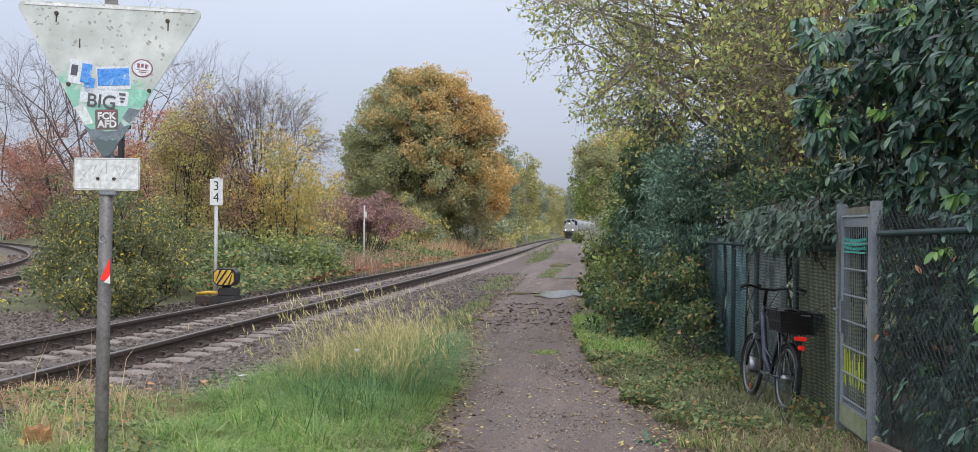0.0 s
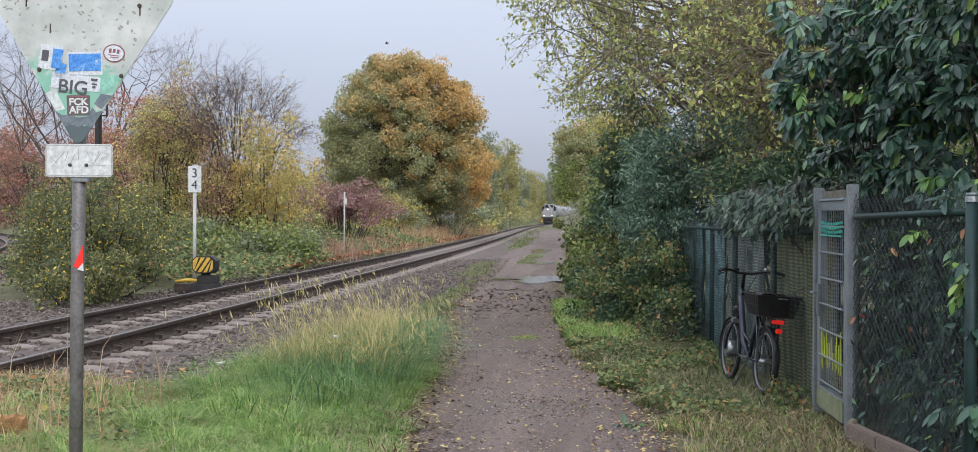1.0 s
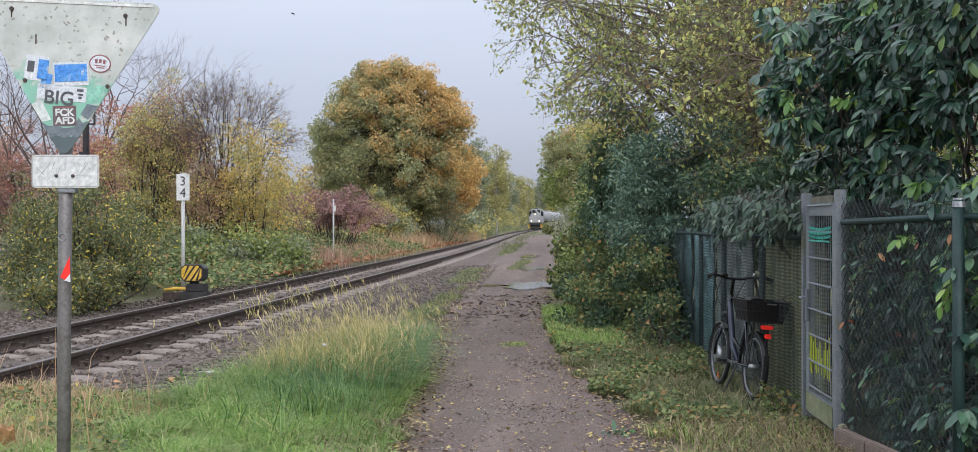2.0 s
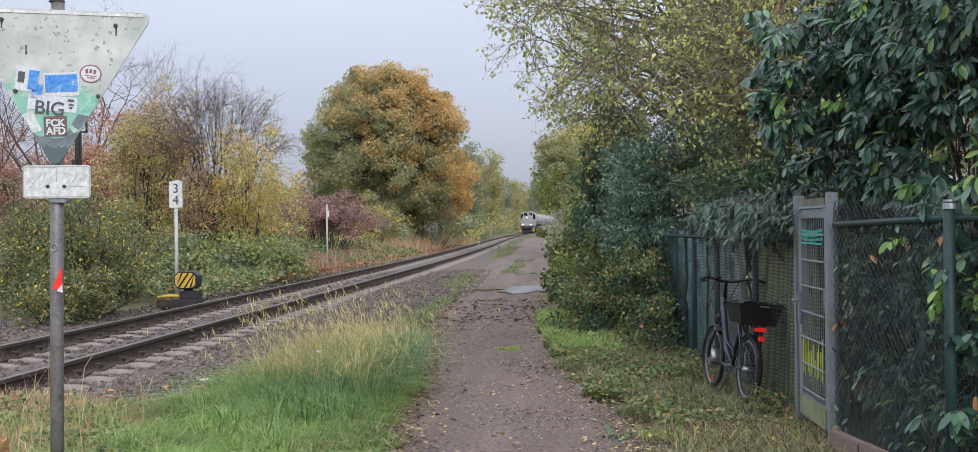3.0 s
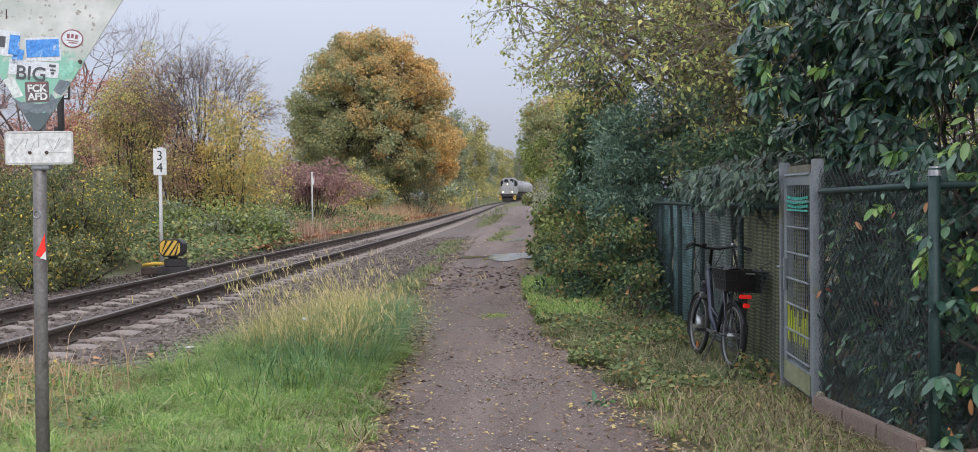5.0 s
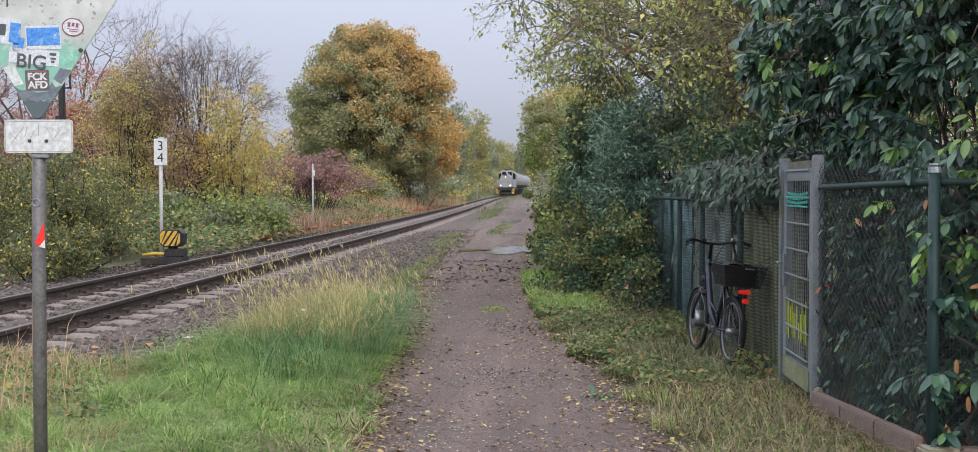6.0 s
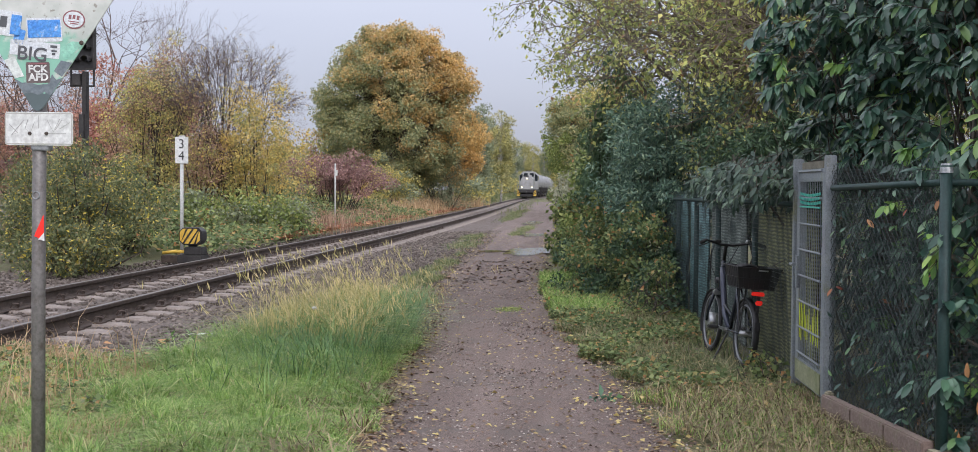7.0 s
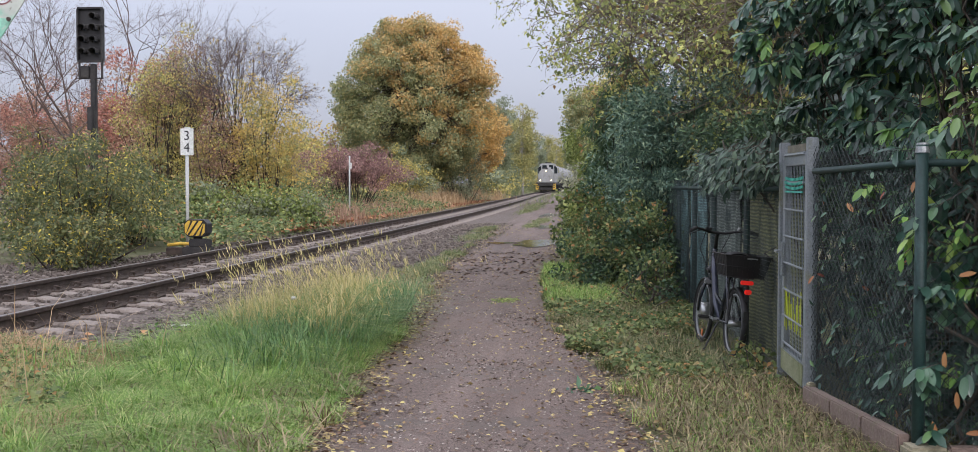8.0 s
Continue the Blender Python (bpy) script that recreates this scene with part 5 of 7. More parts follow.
def twiggy_tree(name, label, base, centre, radii, n, per, lmat, bmat, size):
    """Tree with a dense tangle of fine twigs and sparse leaves."""
    t = tagged(empty(name, base), label, "tree")
    loc = crown(centre, radii, n, 0.3) - np.array(base)
    top = Vector(centre) - Vector(base)
    part("trunk", trunk((0, 0, -0.1), (top.x * 0.6, top.y * 0.6, top.z * 0.9), 0.16, 0.07, 0.2), bmat, t, smooth=True)
    tagged(part("limb_tangle", branch_paths((0, 0, 0.8), loc, (top.x * 0.6, top.y * 0.6, top.z * 0.9), 0.09, 0.16), bmat, t), kind="stuff")
    sh, ends = Shape(), []
    for p in loc:
        out = Vector(p) - top
        out = out.normalized() if out.length > 0.1 else Vector((0, 0, 1))
        ds = [(out * 0.8 + Vector(rng.normal(size=3)) * 0.7) for _ in range(4)]
        twigs([p] * 4, ds, 0.62, 3, 0.010, sh, 3, 0.6, -0.02, 3, ends)
    tagged(part("twig_tangle", sh, bmat, t), kind="stuff")
    e = np.array([q for q, _ in ends])
    N = n * per
    p = e[rng.integers(0, len(e), N)] + rng.normal(size=(N, 3)) * 0.03
    d = rng.normal(size=(N, 3)) + np.array([0, 0, -0.5])
    nn = unit(rng.normal(size=(N, 3)) * 0.7 + np.array([0, -0.2, 1.0]))
    bulk("foliage", leafage(p, d, nn, size * (0.55 + 0.8 * rng.random(N)), 0.62, LEAF_V), LEAF_F, lmat, t)
    return t


for tx, ty, tr, tz in ((-13, 78, 4, 3), (-19, 86, 5, 3.5), (-27, 80, 5, 3.5), (-31, 92, 5, 4), (-46, 112, 8, 5.5), (-14, 104, 5, 4), (-25, 112, 7, 5), (-68, 110, 9, 5), (-40, 125, 9, 6), (-11, 95, 4, 3), (-34, 60, 4, 2.4), (-38, 66, 5, 2.6)):
    bush("far_thicket", "olive and brown thicket in the distance", (tx, ty, tz * 0.6), (tr, 3, tz), 90, 0.8, 70, 0.24, M["lf_olive"], M["bark_dark"], 10, second=(M["lf_rust"], 0.4))
for tx, ty in ((14, 40), (18, 60), (16, 85), (13, 110), (14, 140), (12, 180), (13, 230), (20, 30), (22, 14), (16, 22)):
    leafy_tree("garden_tree", "autumn tree in the gardens behind the hedge", (tx, ty, 0), 9, (tx, ty, 5), (4, 4.5, 4.2), 60, 1.0, 120, 0.24, M["lf_olive"], M["bark"], 0.2, 0.7, (M["lf_light"], lambda c: np.full(len(c), 0.4)))
twiggy_tree("autumn_tree", "twiggy tree with sparse yellow-green leaves over the hedge", (8.6, 18.8, 0), (7.6, 18.8, 4.9), (3.6, 3.2, 3.1), 215, 130, M["lf_ytree"], M["bark_olive"], 0.075)
twiggy_tree("autumn_tree", "dense twiggy tree with yellowing leaves behind the fence", (9.6, 15.2, 0), (8.9, 15.0, 3.9), (2.6, 2.8, 2.5), 200, 130, M["lf_ytree"], M["bark_olive"], 0.07)


def laurel(name, label, base, boxes, lmat, size, stem_n=40, per=11, light=0.0, droop=0.75, bark="bark"):
    """Cherry laurel: upright stems, and leaves set along drooping shoots with dark gaps between the shoots."""
    t = tagged(empty(name, base), label, "hedge shrub")
    sh, P, D = Shape(), [], []
    for (c, r, n) in boxes:
        q = np.array(c) - np.array(base) + rng.uniform(-1, 1, size=(n, 3)) * np.array(r)
        P.append(q)
        D.append(np.array([-0.7, -0.55, -0.25]) + rng.normal(size=(n, 3)) * 0.5)
    P, D = np.concatenate(P), unit(np.concatenate(D))
    for i in rng.choice(len(P), min(stem_n, len(P)), replace=False):
        e = Vector(P[i])
        f = Vector((max(e.x + 0.3 + rng.normal() * 0.15, -0.3), e.y + rng.normal() * 0.2, 0.0))
        f.y += rng.normal() * 0.35
        pts = [f] + [f.lerp(e, k) + Vector(rng.normal(size=3)) * (0.09 if k < 0.9 else 0.04) for k in (0.2, 0.4, 0.58, 0.75, 0.9)] + [e]
        th = rng.uniform(0.5, 1.25)
        sh.tube(pts, [0.015 * th, 0.014 * th, 0.012 * th, 0.011 * th, 0.009 * th, 0.006 * th, 0.003], 5, False)
    for q, d in zip(P, D):
        sh.tube([Vector(q) - Vector(d) * 0.12, Vector(q), Vector(q) + Vector(d) * size * 1.5], [0.004, 0.0035, 0.002], 4, False)
    tagged(part("stem_tangle", sh, M[bark], t), kind="stuff")
    N = len(P) * per
    d = np.repeat(D, per, 0)
    k = np.tile(np.arange(per) / (per - 1), len(P))[:, None]
    p = np.repeat(P, per, 0) + d * k * size * 1.6
    a = np.tile(np.arange(per) * 2.4, len(P))[:, None] + rng.random((N, 1))
    u = unit(np.cross(d, np.array([0.0, 0.0, 1.0])))
    v = np.cross(u, d)
    side = u * np.cos(a) + v * np.sin(a)
    tip = unit(side * (1.0 - 0.45 * k) + d * (0.35 + 0.5 * k) + np.array([0, 0, -droop]) + rng.normal(size=(N, 3)) * 0.22)
    nrm = unit(np.array([-0.45, -0.45, 0.75]) + side * 0.25 + rng.normal(size=(N, 3)) * 0.3)
    V = leafage(p, tip, nrm, size * (0.6 + 0.6 * rng.random(N)), 0.38, LONG_V)
    pick = np.repeat(rng.random(len(P)) < light, per)
    bulk("foliage", V[~pick], LONG_F, lmat, t)
    if pick.any():
        bulk("foliage", V[pick], LONG_F, M["lf_fresh"], t)
    return t


laurel("cherry_laurel", "large cherry laurel with dark glossy leaves over the fence", (8.6, 6.6, 0), [((7.35, 9.0, 2.75), (0.42, 0.5, 0.5), 110), ((7.9, 8.6, 2.85), (0.5, 0.6, 0.6), 150), ((8.0, 7.6, 2.85), (0.5, 1.0, 0.55), 210), ((8.3, 6.4, 3.0), (0.6, 1.2, 0.9), 290), ((8.5, 5.2, 3.0), (0.65, 0.9, 1.2), 200), ((9.2, 7.2, 2.8), (0.6, 2.0, 1.3), 200), ((7.75, 8.0, 2.05), (0.3, 0.7, 0.3), 40), ((7.75, 9.6, 2.15), (0.4, 0.6, 0.35), 70), ((8.1, 10.4, 2.5), (0.4, 0.6, 0.4), 60), ((7.72, 6.9, 1.0), (0.2, 0.9, 0.85), 130), ((8.3, 6.9, 1.0), (0.4, 1.2, 0.95), 150), ((8.25, 8.7, 0.95), (0.45, 0.9, 0.95), 170), ((8.1, 10.2, 1.0), (0.4, 0.9, 0.9), 90), ((9.6, 8.0, 1.2), (0.6, 2.0, 1.2), 160)], M["lf_laurel"], 0.118, 170, 15, light=0.04)
laurel("bright_laurel", "cherry laurel with lighter green hanging leaves", (8.5, 5.9, 0), [((8.1, 5.9, 2.6), (0.28, 0.35, 0.45), 55), ((8.15, 5.6, 3.05), (0.35, 0.5, 0.4), 50)], M["lf_laurel"], 0.125, 30, 12, light=0.35, droop=1.1)
laurel("cherry_laurel", "cherry laurel drooping over the net fence", (7.9, 11.6, 0), [((7.1, 11.2, 1.60), (0.28, 2.6, 0.15), 300), ((7.45, 11.6, 1.76), (0.4, 2.4, 0.12), 170)], M["lf_droop"], 0.09, 10, 9, droop=1.0)
bush("laurel_thicket", "dark laurel thicket behind the chain-link fence", (9.3, 7.4, 1.5), (0.8, 2.6, 1.7), 220, 0.28, 60, 0.13, M["lf_laurel"], M["bark_dark"], 40, width=0.42, tmpl=LEAF_V, faces=LEAF_F)
laurel("laurel_shoots", "fresh light green laurel shoots growing through the fence", (7.9, 6.3, 0), [((7.74, 6.15, 1.78), (0.08, 0.12, 0.12), 8), ((7.86, 6.15, 2.15), (0.12, 0.15, 0.16), 5), ((7.47, 6.08, 1.24), (0.02, 0.03, 0.07), 3), ((7.70, 6.05, 1.20), (0.05, 0.04, 0.08), 4), ((7.68, 6.02, 0.46), (0.04, 0.03, 0.04), 2), ((7.8, 6.05, 0.95), (0.08, 0.04, 0.12), 4), ((7.40, 6.7, 1.45), (0.02, 0.1, 0.06), 2)], M["lf_fresh"], 0.092, 6, 8)
bush("laurel_thicket", "shaded laurel thicket deep behind the fence", (10.2, 8.0, 2.4), (0.8, 3.2, 1.5), 200, 0.32, 60, 0.13, M["lf_laurel"], M["bark_dark"], 40, width=0.42, tmpl=LEAF_V, faces=LEAF_F)


# ---- signs and signals ----
def rounded(pts, r, n=5):
    """A closed outline with its corners rounded."""
    out = []
    N = len(pts)
    for i in range(N):
        p, a, b = Vector(pts[i]), Vector(pts[i - 1]), Vector(pts[(i + 1) % N])
        u, v = (a - p).normalized(), (b - p).normalized()
        d = min(r / math.tan(u.angle(v) / 2), (a - p).length * 0.45, (b - p).length * 0.45)
        s, e = p + u * d, p + v * d
        for k in range(n + 1):
            t = k / n
            out.append(tuple((1 - t) ** 2 * s + 2 * t * (1 - t) * p + t * t * e))
    return out


def letters(name, txt, size, m, mat, parent, depth=0.0006, bold=0.0):
    cu = bpy.data.curves.new(name, "FONT")
    cu.body, cu.size, cu.align_x, cu.align_y, cu.extrude, cu.offset = txt, size, "CENTER", "CENTER", depth, bold
    ob = new(name, cu)
    bpy.context.view_layer.update()
    me = bpy.data.meshes.new_from_object(ob.evaluated_get(bpy.context.evaluated_depsgraph_get()))
    bpy.data.objects.remove(ob)
    me.materials.clear()
    me.materials.append(mat)
    o = new(name, me)
    o.parent, o.matrix_basis = parent, m
    return o


def enamel():
    """White sign face: grey spots, green spray towards the tip."""
    m, nt, b = mat_base("weathered_white_sign_face")
    tc = nt.nodes.new("ShaderNodeTexCoord")
    n1 = noise_tex(nt, 5, 6)
    base = ramp(nt, [(0.3, (0.50, 0.55, 0.50)), (0.7, (0.66, 0.68, 0.65))])
    nt.links.new(n1.outputs[0], base.inputs[0])
    v = nt.nodes.new("ShaderNodeTexVoronoi")
    v.inputs["Scale"].default_value = 34
    nd = noise_tex(nt, 30, 3)
    wob = nt.nodes.new("ShaderNodeVectorMath")
    wob.operation = "MULTIPLY_ADD"
    nt.links.new(nd.outputs["Color"], wob.inputs[0])
    wob.inputs[1].default_value = (0.045, 0.045, 0.045)
    nt.links.new(tc.outputs["Object"], wob.inputs[2])
    nt.links.new(wob.outputs[0], v.inputs["Vector"])
    spots = ramp(nt, [(0.21, (1, 1, 1)), (0.30, (0, 0, 0))])
    nt.links.new(v.outputs["Distance"], spots.inputs[0])
    n2 = noise_tex(nt, 6, 3)
    where = ramp(nt, [(0.44, (0, 0, 0)), (0.52, (1, 1, 1))])
    nt.links.new(n2.outputs[0], where.inputs[0])
    f = mixed(nt, 1.0, spots.outputs[0], where.outputs[0], "MULTIPLY")
    col = mixed(nt, f, base.outputs[0], (0.34, 0.33, 0.29))
    sep = nt.nodes.new("ShaderNodeSeparateXYZ")
    nt.links.new(tc.outputs["Object"], sep.inputs[0])
    n3 = noise_tex(nt, 4.5, 4)
    add = nt.nodes.new("ShaderNodeMath")
    add.operation = "MULTIPLY_ADD"
    nt.links.new(n3.outputs[0], add.inputs[0])
    add.inputs[1].default_value = -0.55
    nt.links.new(sep.outputs[2], add.inputs[2])
    gr = ramp(nt, [(0.02, (1, 1, 1)), (0.09, (0, 0, 0))])
    nt.links.new(add.outputs[0], gr.inputs[0])
    n5 = noise_tex(nt, 11, 5)
    r5 = ramp(nt, [(0.40, (0, 0, 0)), (0.52, (1, 1, 1))])
    nt.links.new(n5.outputs[0], r5.inputs[0])
    col = mixed(nt, mixed(nt, 1.0, gr.outputs[0], r5.outputs[0], "MULTIPLY"), col, (0.26, 0.56, 0.43))
    dk = ramp(nt, [(0.105, (1, 1, 1)), (0.115, (0, 0, 0))])
    n4 = noise_tex(nt, 9, 4)
    add2 = nt.nodes.new("ShaderNodeMath")
    add2.operation = "MULTIPLY_ADD"
    nt.links.new(n4.outputs[0], add2.inputs[0])
    add2.inputs[1].default_value = 0.30
    nt.links.new(sep.outputs[2], add2.inputs[2])
    sub = nt.nodes.new("ShaderNodeMath")
    sub.operation = "SUBTRACT"
    nt.links.new(add2.outputs[0], sub.inputs[0])
    sub.inputs[1].default_value = 0.115
    nt.links.new(sub.outputs[0], dk.inputs[0])
    col = mixed(nt, dk.outputs[0], col, (0.10, 0.14, 0.15))
    n6 = noise_tex(nt, 5, 6)
    r6 = ramp(nt, [(0.35, (0.74, 0.76, 0.75)), (0.65, (0.95, 0.94, 0.93))])
    nt.links.new(n6.outputs[0], r6.inputs[0])
    col = mixed(nt, 1.0, col, r6.outputs[0], "MULTIPLY")
    nt.links.new(col, b.inputs["Base Color"])
    b.inputs["Roughness"].default_value = 0.45
    return m


def yield_sign():
    """Triangular sign on a pole; its space: z up from the tip, face towards the path's near end."""
    t = tagged(empty("triangular_sign", (3.02, 4.86, 0)), "weathered white triangular sign with stickers on a grey pole", "road sign")
    pole = part("pole", Shape().tube([(-0.036, 0.05, -0.05), (-0.028, 0.045, 1.0), (-0.006, 0.045, 2.63)], 0.031, 16), M["pole"], t, smooth=True)
    part("pole_cap", Shape().tube([(-0.01, 0.045, 2.63), (-0.01, 0.045, 2.65)], [0.038, 0.03], 12), M["black"], t)
    z0 = 1.885
    tri = rounded([(-0.442, 0.70), (0.0, -0.05), (0.442, 0.70)], 0.04)
    plate = part("sign_plate", Shape().prism(tri, pose(0, 0, 0, 90, 0, 0), 0.012), enamel(), t)
    plate.matrix_basis = pose(-0.005, 0, z0, 0, 1.2, 13)

    rim = Shape()
    for a, b in (((-0.39, 0.685), (0.39, 0.685)),):
        rim.prism([(a[0], a[1] - 0.006), (b[0], b[1] - 0.006), (b[0], b[1] + 0.006), (a[0], a[1] + 0.006)], pose(0, -0.008, 0, 90, 0, 0), 0.004)
    part("rim", rim, M["white"], plate)

    def sticker(name, x, z, w, h, rot, mat, lab, d=0.0):
        sh = Shape().prism(rounded([(-w / 2, -h / 2), (w / 2, -h / 2), (w / 2, h / 2), (-w / 2, h / 2)], 0.006, 2), pose(0, 0, 0, 90, 0, 0), 0.0012)
        o = part(name, sh, mat, plate, lab)
        o.matrix_basis = pose(x, -0.0075 - d, z, 0, rot, 0)
        return o

    blue = surface("blue_spray_sticker", (0.015, 0.17, 0.62), (0.10, 0.36, 0.74), 22, 0.5, fine=90, bumps=0.05, dirt=(0.62, 0.68, 0.72), dirt_scale=30, dirt_at=0.60)
    pale = surface("pale_sticker", (0.55, 0.60, 0.64), (0.70, 0.73, 0.74), 14, 0.5, fine=90, bumps=0.05)
    dark = plain("sticker_ink", (0.085, 0.09, 0.10), 0.7)
    redink = plain("red_sticker_ink", (0.26, 0.10, 0.11), 0.6)
    s = sticker("sticker", -0.13, 0.374, 0.10, 0.115, 6, pale, "torn sticker with blue paint")
    part("print", Shape().box((0.03, -0.0018, -0.002), (0.045, 0.002, 0.09)), blue, s)
    part("print", Shape().box((-0.025, -0.0018, 0.005), (0.03, 0.002, 0.05)), dark, s)
    sticker("paint_patch", -0.085, 0.315, 0.045, 0.07, 12, blue, "blue spray paint run")
    s = sticker("sticker", 0.025, 0.352, 0.155, 0.11, -4, pale, "white sticker covered in blue paint")
    part("print", Shape().box((0, -0.0018, 0.005), (0.145, 0.002, 0.08)), blue, s)
    ring = Shape().prism([(0.050 * math.cos(a * math.pi / 12), 0.043 * math.sin(a * math.pi / 12)) for a in range(24)], pose(0, 0, 0, 90, 0, 0), 0.0012)
    s = part("sticker", ring, redink, plate, "round faded red sticker")
    s.matrix_basis = pose(0.155, -0.0078, 0.405, 0, 5, 0)
    part("print", Shape().prism([(0.044 * math.cos(a * math.pi / 10), 0.037 * math.sin(a * math.pi / 10)) for a in range(20)], pose(0, -0.0018, 0, 90, 0, 0), 0.001), pale, s)
    part("print", Shape().box((-0.018, -0.0026, 0.01), (0.012, 0.001, 0.02)).box((0.0, -0.0026, 0.012), (0.012, 0.001, 0.018)).box((0.018, -0.0026, 0.01), (0.012, 0.001, 0.02)).box((0, -0.0026, -0.010), (0.05, 0.001, 0.004)).box((0.004, -0.0026, -0.019), (0.036, 0.001, 0.005)), redink, s)
    s = sticker("sticker", -0.015, 0.262, 0.22, 0.07, 4, pale, "white sticker with a black tag")
    letters("tag", "BIG", 0.088, pose(-0.01, -0.003, -0.026, 90, 0, 0), dark, s, bold=0.0012)
    part("print", Shape().box((0.082, -0.0018, 0.020), (0.03, 0.002, 0.012)).box((0.085, -0.0018, 0.0), (0.024, 0.002, 0.008)).box((0.084, -0.0018, -0.014), (0.014, 0.002, 0.010)), dark, s)
    s = sticker("sticker", 0.0, 0.155, 0.105, 0.095, -3, plain("brown_black_print", (0.13, 0.10, 0.10), 0.6), "square dark sticker with white print")
    letters("lettering", "FCK", 0.046, pose(0, -0.003, 0.015, 90, 0, 0), M["white"], s, bold=0.0016)
    letters("lettering", "AFD", 0.046, pose(0.002, -0.003, -0.023, 90, 0, 0), M["white"], s, bold=0.0016)
    part("print", Shape().box((0, -0.0018, 0.040), (0.08, 0.002, 0.006)), redink, s)
    slate = surface("slate_blue_paint", (0.10, 0.13, 0.155), (0.19, 0.23, 0.25), 16, 0.5, fine=80, bumps=0.05, dirt=(0.42, 0.46, 0.44), dirt_scale=30, dirt_at=0.66)
    band_ = [(-0.105, 0.125), (-0.062, 0.055), (-0.03, 0.062), (0.0, 0.052), (0.03, 0.066), (0.058, 0.052), (0.108, 0.135), (0.08, 0.125), (0.062, 0.15), (0.045, 0.105), (0.0, 0.098), (-0.04, 0.11), (-0.07, 0.105)]
    part("paint_patch", Shape().prism([(x, z) for x, z in band_], pose(0, -0.0066, 0, 90, 0, 0), 0.0012), slate, plate, "slate-blue paint smear above the tip")
    chalk = surface("chalky_white_paint", (0.55, 0.60, 0.57), (0.70, 0.73, 0.70), 12, 0.6, fine=60, bumps=0.05)
    part("paint_patch", Shape().prism([(-0.150, 0.205), (-0.105, 0.225), (-0.060, 0.135), (-0.100, 0.125)], pose(0, -0.0072, 0, 90, 0, 0), 0.0012), chalk, plate, "white paint patch")
    part("paint_patch", Shape().prism([(0.070, 0.165), (0.100, 0.215), (0.150, 0.205), (0.105, 0.140)], pose(0, -0.0072, 0, 90, 0, 0), 0.0012), slate, plate, "slate-blue paint smear")
    part("paint_patch", Shape().prism([(0.085, 0.265), (0.150, 0.305), (0.205, 0.300), (0.120, 0.215)], pose(0, -0.0072, 0, 90, 0, 0), 0.0012), surface("mint_paint", (0.20, 0.50, 0.38), (0.32, 0.62, 0.48), 14, 0.55, fine=60, bumps=0.05), plate, "mint-green paint sweep")
    for bx, bz in ((-0.245, 0.645), (0.265, 0.635), (-0.18, 0.315), (0.19, 0.30)):
        o = part("bolt", Shape().tube([(0, 0, 0), (0, -0.010, 0)], [0.011, 0.009], 8), M["rail_side"], plate, "rusty bolt")
        o.location = (bx, -0.006, bz)
    for bx, bz, L in ((-0.245, 0.615, 0.05), (0.268, 0.60, 0.055), (-0.135, 0.50, 0.06)):
        part("rust_run", Shape().box((bx, -0.0068, bz + 0.008), (0.006, 0.0016, L * 0.75)), M["rail_side"], plate, "rust streak below a bolt")
    sp = part("lower_plate", Shape().prism(rounded([(-0.162, -0.077), (0.162, -0.077), (0.162, 0.077), (-0.162, 0.077)], 0.018, 4), pose(0, 0, 0, 90, 0, 0), 0.006), M["white"], t, "small white plate with faint scribbles")
    sp.matrix_basis = pose(0, 0, 1.782, 0, 0.3, 0)
    frame_ = Shape()
    for x, z, w, h in ((0, 0.07, 0.31, 0.004), (0, -0.07, 0.31, 0.004), (-0.158, 0, 0.004, 0.13), (0.158, 0, 0.004, 0.13)):
        frame_.box((x, -0.004, z), (w, 0.002, h))
    part("border", frame_, plain("faded_border", (0.42, 0.42, 0.38), 0.6), sp)
    scr = Shape()
    grey = plain("faint_scribble", (0.36, 0.37, 0.35), 0.6)
    for pts in ([(-0.14, 0.02), (-0.10, -0.02), (-0.13, -0.03), (-0.07, 0.04)], [(-0.05, 0.045), (-0.065, 0.0), (-0.04, -0.02), (-0.02, 0.03)], [(0.04, 0.04), (0.07, -0.015), (0.10, 0.045)], [(0.10, 0.0), (0.15, 0.03), (0.11, 0.04), (0.08, -0.005)], [(0.03, -0.02), (0.13, -0.022)], [(0.0, 0.06), (0.0, 0.0)]):
        scr.tube([(x, -0.0035, z) for x, z in pts], 0.0014, 4)
    part("scribble", scr, grey, sp)
    for bx in (-0.042, 0.038):
        o = part("bolt", Shape().tube([(0, -0.002, 0), (0, -0.012, 0)], [0.009, 0.007], 8), M["rail_side"], sp, "rusty bolt")
        o.location = (bx, 0, -0.022)
    part("clamp", Shape().box((0, 0.03, 1.70), (0.085, 0.05, 0.035)), M["steel"], t, bev=0.004)
    tr = Shape().prism([(-0.02, -0.03), (0.025, -0.05), (0.022, 0.07)], pose(0, 0, 0, 90, 0, 0), 0.0015)
    o = part("pole_sticker", tr, M["red"], t, "torn red and white sticker")
    o.matrix_basis = pose(-0.010, 0.012, 1.315, 0, 0, 20)
    o2 = part("pole_sticker", Shape().prism([(-0.004, -0.02), (0.024, -0.028), (0.022, 0.012)], pose(0, 0, 0, 90, 0, 0), 0.0015), M["white"], t)
